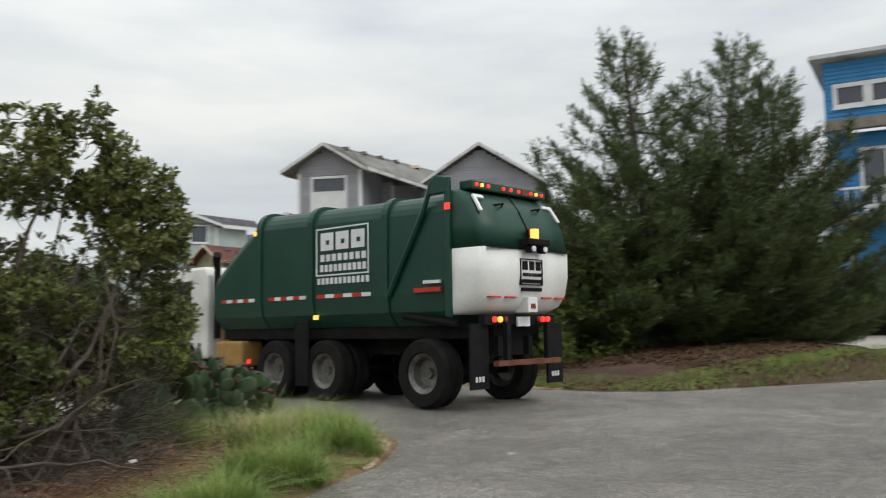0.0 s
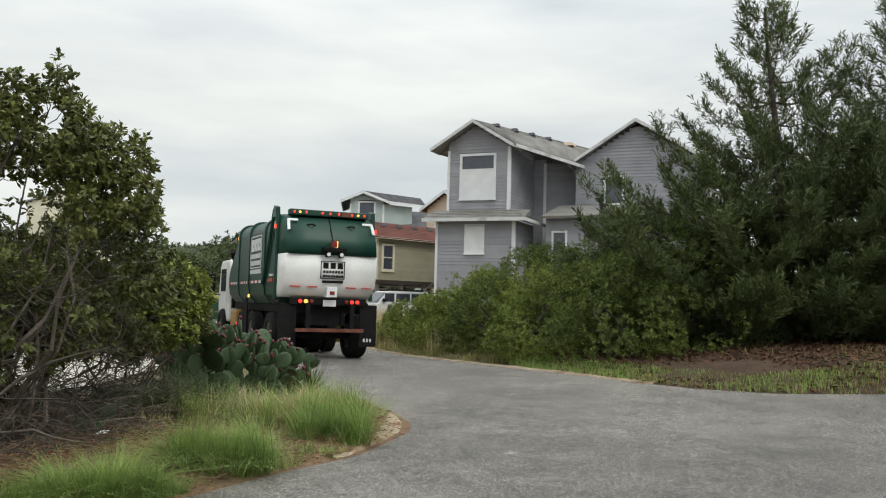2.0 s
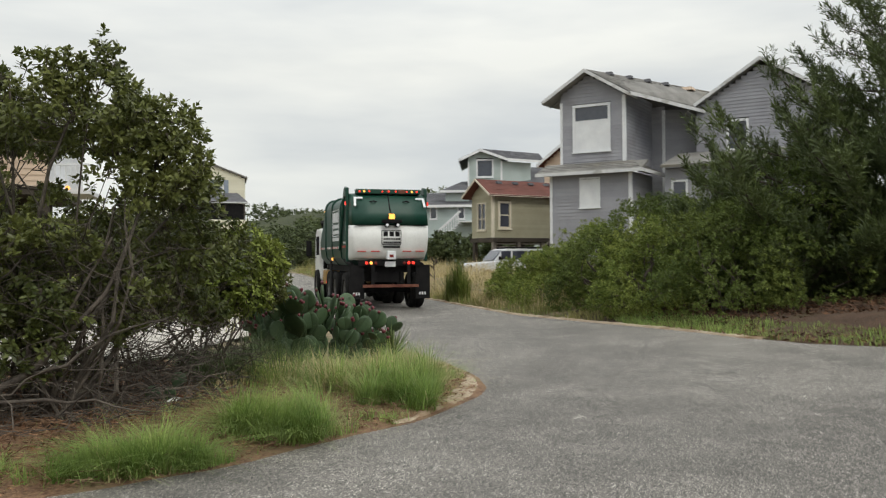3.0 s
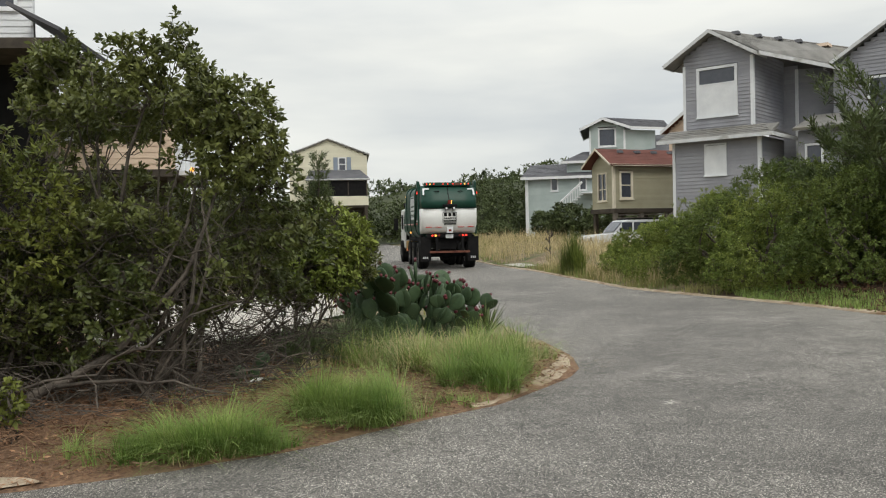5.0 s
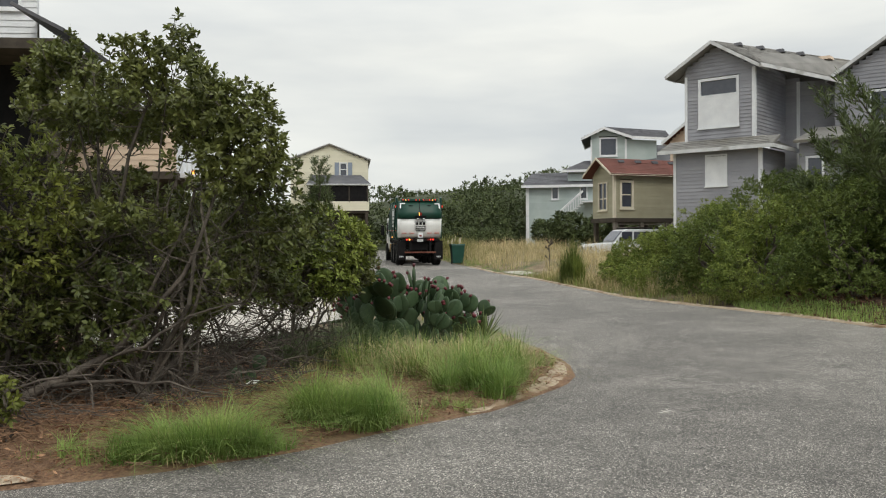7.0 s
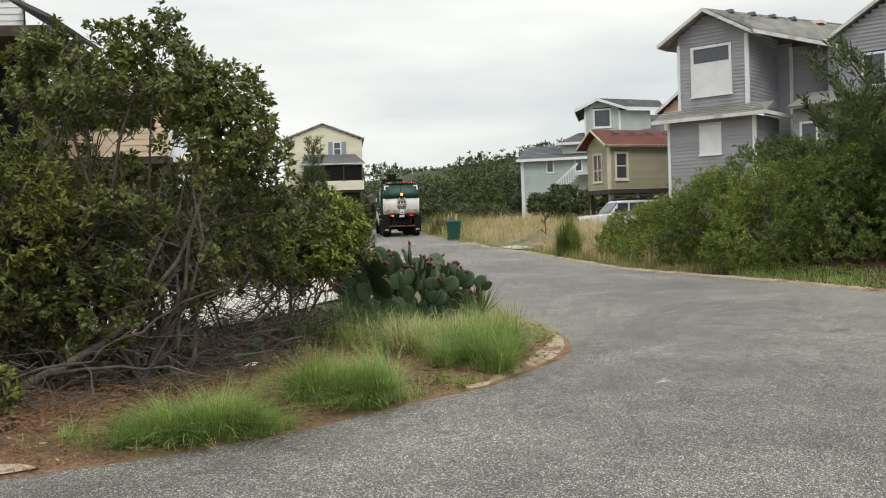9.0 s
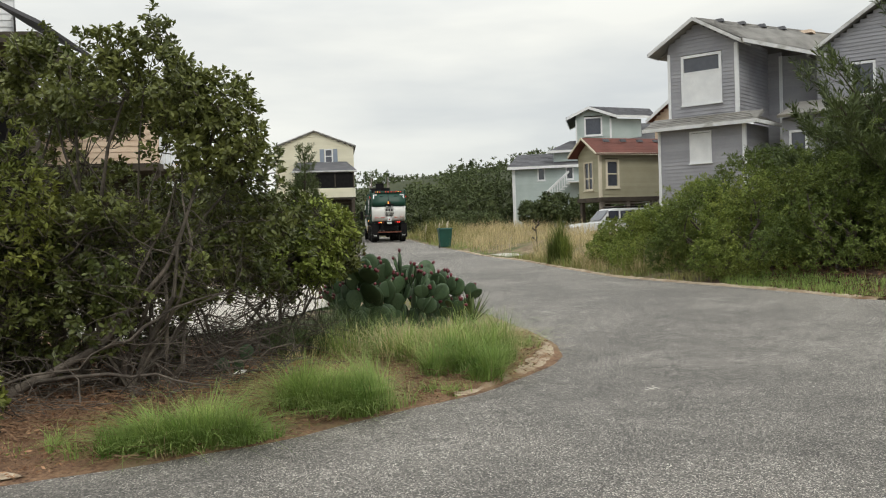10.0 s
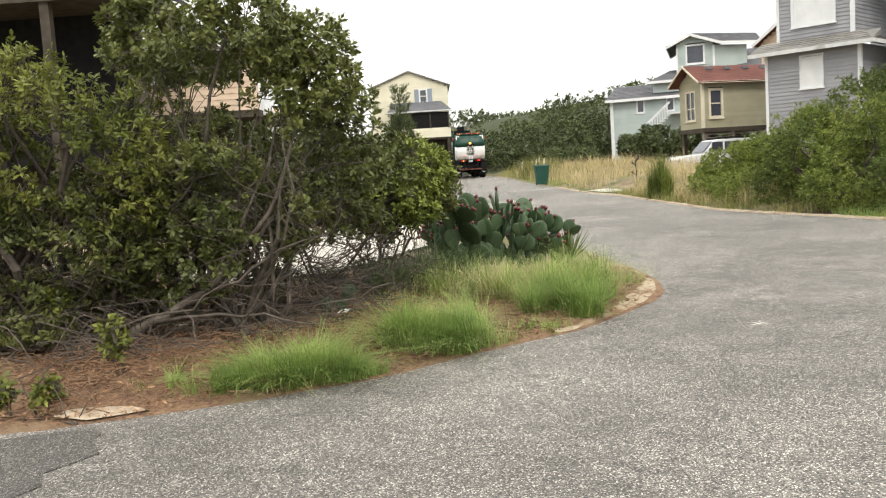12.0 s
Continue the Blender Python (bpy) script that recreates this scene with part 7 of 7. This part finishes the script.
# ---- pines ----
def pine(x, y, height, radius, seed, label, lean=(0, 0), first=0.05, shoots=1.0, needle=0.2, group="pines beside the road", full=0.75):
    rng, rnd = np.random.default_rng(seed), random.Random(seed)
    z = float(ground_z(x, y))
    top = thing("pine_tree", Matrix.Translation((x, y, z)), label, "tree", group)
    wood, ends, ways = Mesh(), [], []
    trunk = [Vector((lean[0] * u + 0.15 * math.sin(u * 5 + seed), lean[1] * u + 0.12 * math.cos(u * 4 + seed), height * u - 0.1)) for u in np.linspace(0, 1, 10)]
    wood.tube(trunk, [0.17 * (1 - 0.9 * u) * height / 8.5 + 0.012 for u in np.linspace(0, 1, 10)], 9)
    # whorls of limbs; each limb carries branchlets that end in upturned shoots
    levels = int(height * 1.9)
    for i in range(levels):
        u = first + (0.97 - first) * (i + rnd.uniform(-0.2, 0.2) * (0 < i < levels - 1)) / (levels - 1)
        k = u * 9
        o = trunk[int(k)].lerp(trunk[min(int(k) + 1, 9)], k - int(k))
        reach = radius * (1.04 - ((u - 0.25) / 0.8) ** full if u > 0.25 else 0.85 + 0.6 * u)
        reach = max(reach, 0.4)
        spin = rnd.uniform(0, 6.28)
        count = 7 if u < 0.4 else 5 if u < 0.75 else 4
        for j in range(count):
            a, ln = spin + 6.28 * j / count + rnd.uniform(-0.3, 0.3), reach * rnd.uniform(0.6, 1.15)
            rise = 0.1 + 0.45 * u + rnd.uniform(-0.12, 0.15)
            limb = [o + Vector((math.cos(a) * ln * s, math.sin(a) * ln * s, ln * (rise * s * s * 0.95 + 0.06 * s - 0.1 * math.sin(3.1 * s)))) for s in (0, 0.25, 0.5, 0.75, 1)]
            g = 0.010 + 0.011 * ln
            wood.tube(limb, [g, g * 0.8, g * 0.6, g * 0.4, g * 0.2], 5, caps=False)
            along = (limb[4] - limb[2]).normalized()
            for q in range(int((3 + 4.6 * ln) * shoots * (1.55 - 0.8 * u))):
                s = 0.25 + 0.75 * (q + rnd.random()) / int((3 + 4.6 * ln) * shoots * (1.55 - 0.8 * u))
                kk = min(s * 4, 3.999)
                p = limb[int(kk)].lerp(limb[int(kk) + 1], kk - int(kk))
                turn_by = (1 if q % 2 else -1) * rnd.uniform(0.3, 1.1)
                way = Vector((along.x * math.cos(turn_by) - along.y * math.sin(turn_by), along.x * math.sin(turn_by) + along.y * math.cos(turn_by), 0.1 + rnd.uniform(-0.1, 0.35)))
                long = rnd.uniform(0.25, 0.75) * (1.25 - 0.75 * s) * min(1.0, 0.5 + ln / 3)
                e = p + way * long
                wood.tube([p, e], [0.009, 0.004], 3, caps=False)
                for s2 in ((0.3, 0.65, 1.0) if u < 0.6 else (0.45, 1.0)):
                    jit = Vector((rnd.gauss(0, 0.06), rnd.gauss(0, 0.06), rnd.gauss(0, 0.04)))
                    ends.append(tuple(p.lerp(e, s2) + jit))
                    ways.append(tuple(way * 0.55 + Vector((rnd.gauss(0, 0.3), rnd.gauss(0, 0.3), 0.55 + 0.5 * u))))
            ends.append(tuple(limb[4]))
            ways.append(tuple(along * 0.7 + Vector((0, 0, 0.7))))
    part("trunk", wood, BARK, top)
    e, w = np.array(ends), unit(np.array(ways))
    # bottle-brush shoots: needles along a short axis
    n = 26
    c = np.repeat(e, n, 0) + np.repeat(w, n, 0) * rng.uniform(-0.16, 0.3, (len(e) * n, 1))
    v = rosettes(c, np.repeat(w, n, 0), 1, needle, 0.025, rng, (12, 55), 0.0)
    part("crown", quads("crown", v, NEEDLE), None, top)
    return top


pine(11.9, 18.6, 8.0, 4.0, 201, "dark green pine with upturned shoots and a wide crown", (-0.4, 0))
pine(14.0, 18.8, 8.4, 4.8, 202, "dark green pine with a leaning double top", (1.5, 0))
pine(16.2, 18.4, 7.4, 3.9, 203, "dark green pine in front of the blue house", (0.2, 0))
pine(10.0, 19.4, 3.9, 3.2, 204, "young pine leaning out over the hedge", (-0.2, -0.2), shoots=1.25, full=2.2)
pine(9.4, 21.6, 3.0, 1.9, 206, "bushy young pine among the hedge shrubs", (-0.4, -0.2), shoots=1.3)
pine(-11.2, 50, 5.8, 1.6, 205, "slim young pine before the yellow house", group="small pines", needle=0.22, shoots=0.8)


# ---- dune behind ----
def dune():
    rng = np.random.default_rng(77)
    xs, ys = np.linspace(-120, 140, 90), np.linspace(78, 210, 40)
    X, Y = np.meshgrid(xs, ys)

    def hill(x, y):
        crest = np.interp(x, [-120, -60, -30, -20, -13, -7, -2, 12, 30, 60, 140], [3, 4.5, 5.6, 5.9, 6.5, 7.4, 7.8, 8.4, 8.6, 7, 5])
        return 0.85 + crest * np.clip((y - 80) / 30, 0, 1) ** 1.2 * np.clip((205 - y) / 60, 0, 1)
    Z = hill(X, Y) + 0.35 * np.sin(X * 0.35 + 1.3 * np.sin(Y * 0.2)) * np.clip((Y - 80) / 20, 0, 1)
    me = bpy.data.meshes.new("dune")
    w = len(xs)
    me.from_pydata(list(zip(X.ravel(), Y.ravel(), Z.ravel())), [], [(j * w + i, j * w + i + 1, (j + 1) * w + i + 1, (j + 1) * w + i) for j in range(len(ys) - 1) for i in range(w - 1)])
    me.materials.append(DUNE)
    me.shade_smooth()
    tagged(new("dune", me), "low dune ridge covered with scrub", "hill", kind="structure")
    n = 14500
    x, y = rng.uniform(-70, 60, n), 80 + 36 * rng.uniform(0, 1, n) ** 0.8
    lump = np.array([noise.noise((a * 0.16, b * 0.16, 5)) for a, b in zip(x, y)])
    z = hill(x, y) + np.clip(lump * 4.2, -0.2, 2.0) * rng.uniform(0.3, 1, n)
    c = np.stack([x, y, z], 1)
    ax = np.tile([0.0, -0.5, 1.0], (n, 1)) + rng.normal(size=(n, 3)) * 0.4
    tagged(new("dune_scrub", quads("dune_scrub", rosettes(c, ax, 9, 0.5, 0.18, rng, (15, 100), 0.3), FAR_LEAF)), "windswept dark green dune scrub", "scrub", kind="stuff")


dune()
FAR_SHRUBS = [(-2.0, 78, 5.4, 3.4), (1.2, 80, 6.3, 3.6), (-5.6, 81, 4.2, 3), (-3.6, 84, 5.6, 3), (4.2, 66, 2.6, 1.5), (6.5, 64, 2.2, 1.5), (2.6, 67, 2.0, 1.3), (-4.2, 70, 1.6, 1.8), (-1.5, 66, 1.4, 1.5), (8.5, 60, 1.8, 1.3), (-17, 62, 3.0, 2.6), (-14.5, 56, 1.8, 1.5), (-13.5, 44, 2.2, 1.8), (-13, 85, 4.6, 4.2), (-9.5, 83, 4.0, 3.4), (-17.5, 84, 4.0, 4)]
for i, (x, y, h, r) in enumerate(FAR_SHRUBS):
    g = float(ground_z(x, y))
    shrub("shrub", "rounded dark green scrub at the foot of the dune", [(x, y)], [(x, y, g + h * 0.5, r, r, h * 0.5), (x + r * 0.5, y - 0.3, g + h * 0.4, r * 0.6, r * 0.6, h * 0.45), (x - r * 0.5, y, g + h * 0.6, r * 0.5, r * 0.5, h * 0.45)],
          620, 10, FAR_LEAF, 0.28, 0.1, 300 + i, floor=0.02, limbs=6, group="far scrub", gap=-0.25, twig_count=60)


def scrap():
    x, y = -1.3, 8.83
    z = float(ground_z(x, y)) + 0.03
    m = Mesh().add([(x - 0.06, y - 0.03, z), (x + 0.05, y - 0.04, z + 0.01), (x + 0.07, y + 0.03, z + 0.03), (x - 0.02, y + 0.05, z + 0.02), (x, y, z + 0.035)], [(0, 1, 4), (1, 2, 4), (2, 3, 4), (3, 0, 4)])
    tagged(new("paper_scrap", m.data("paper_scrap", PAPER)), "crumpled scrap of white paper on the verge", "litter")


scrap()
motions()
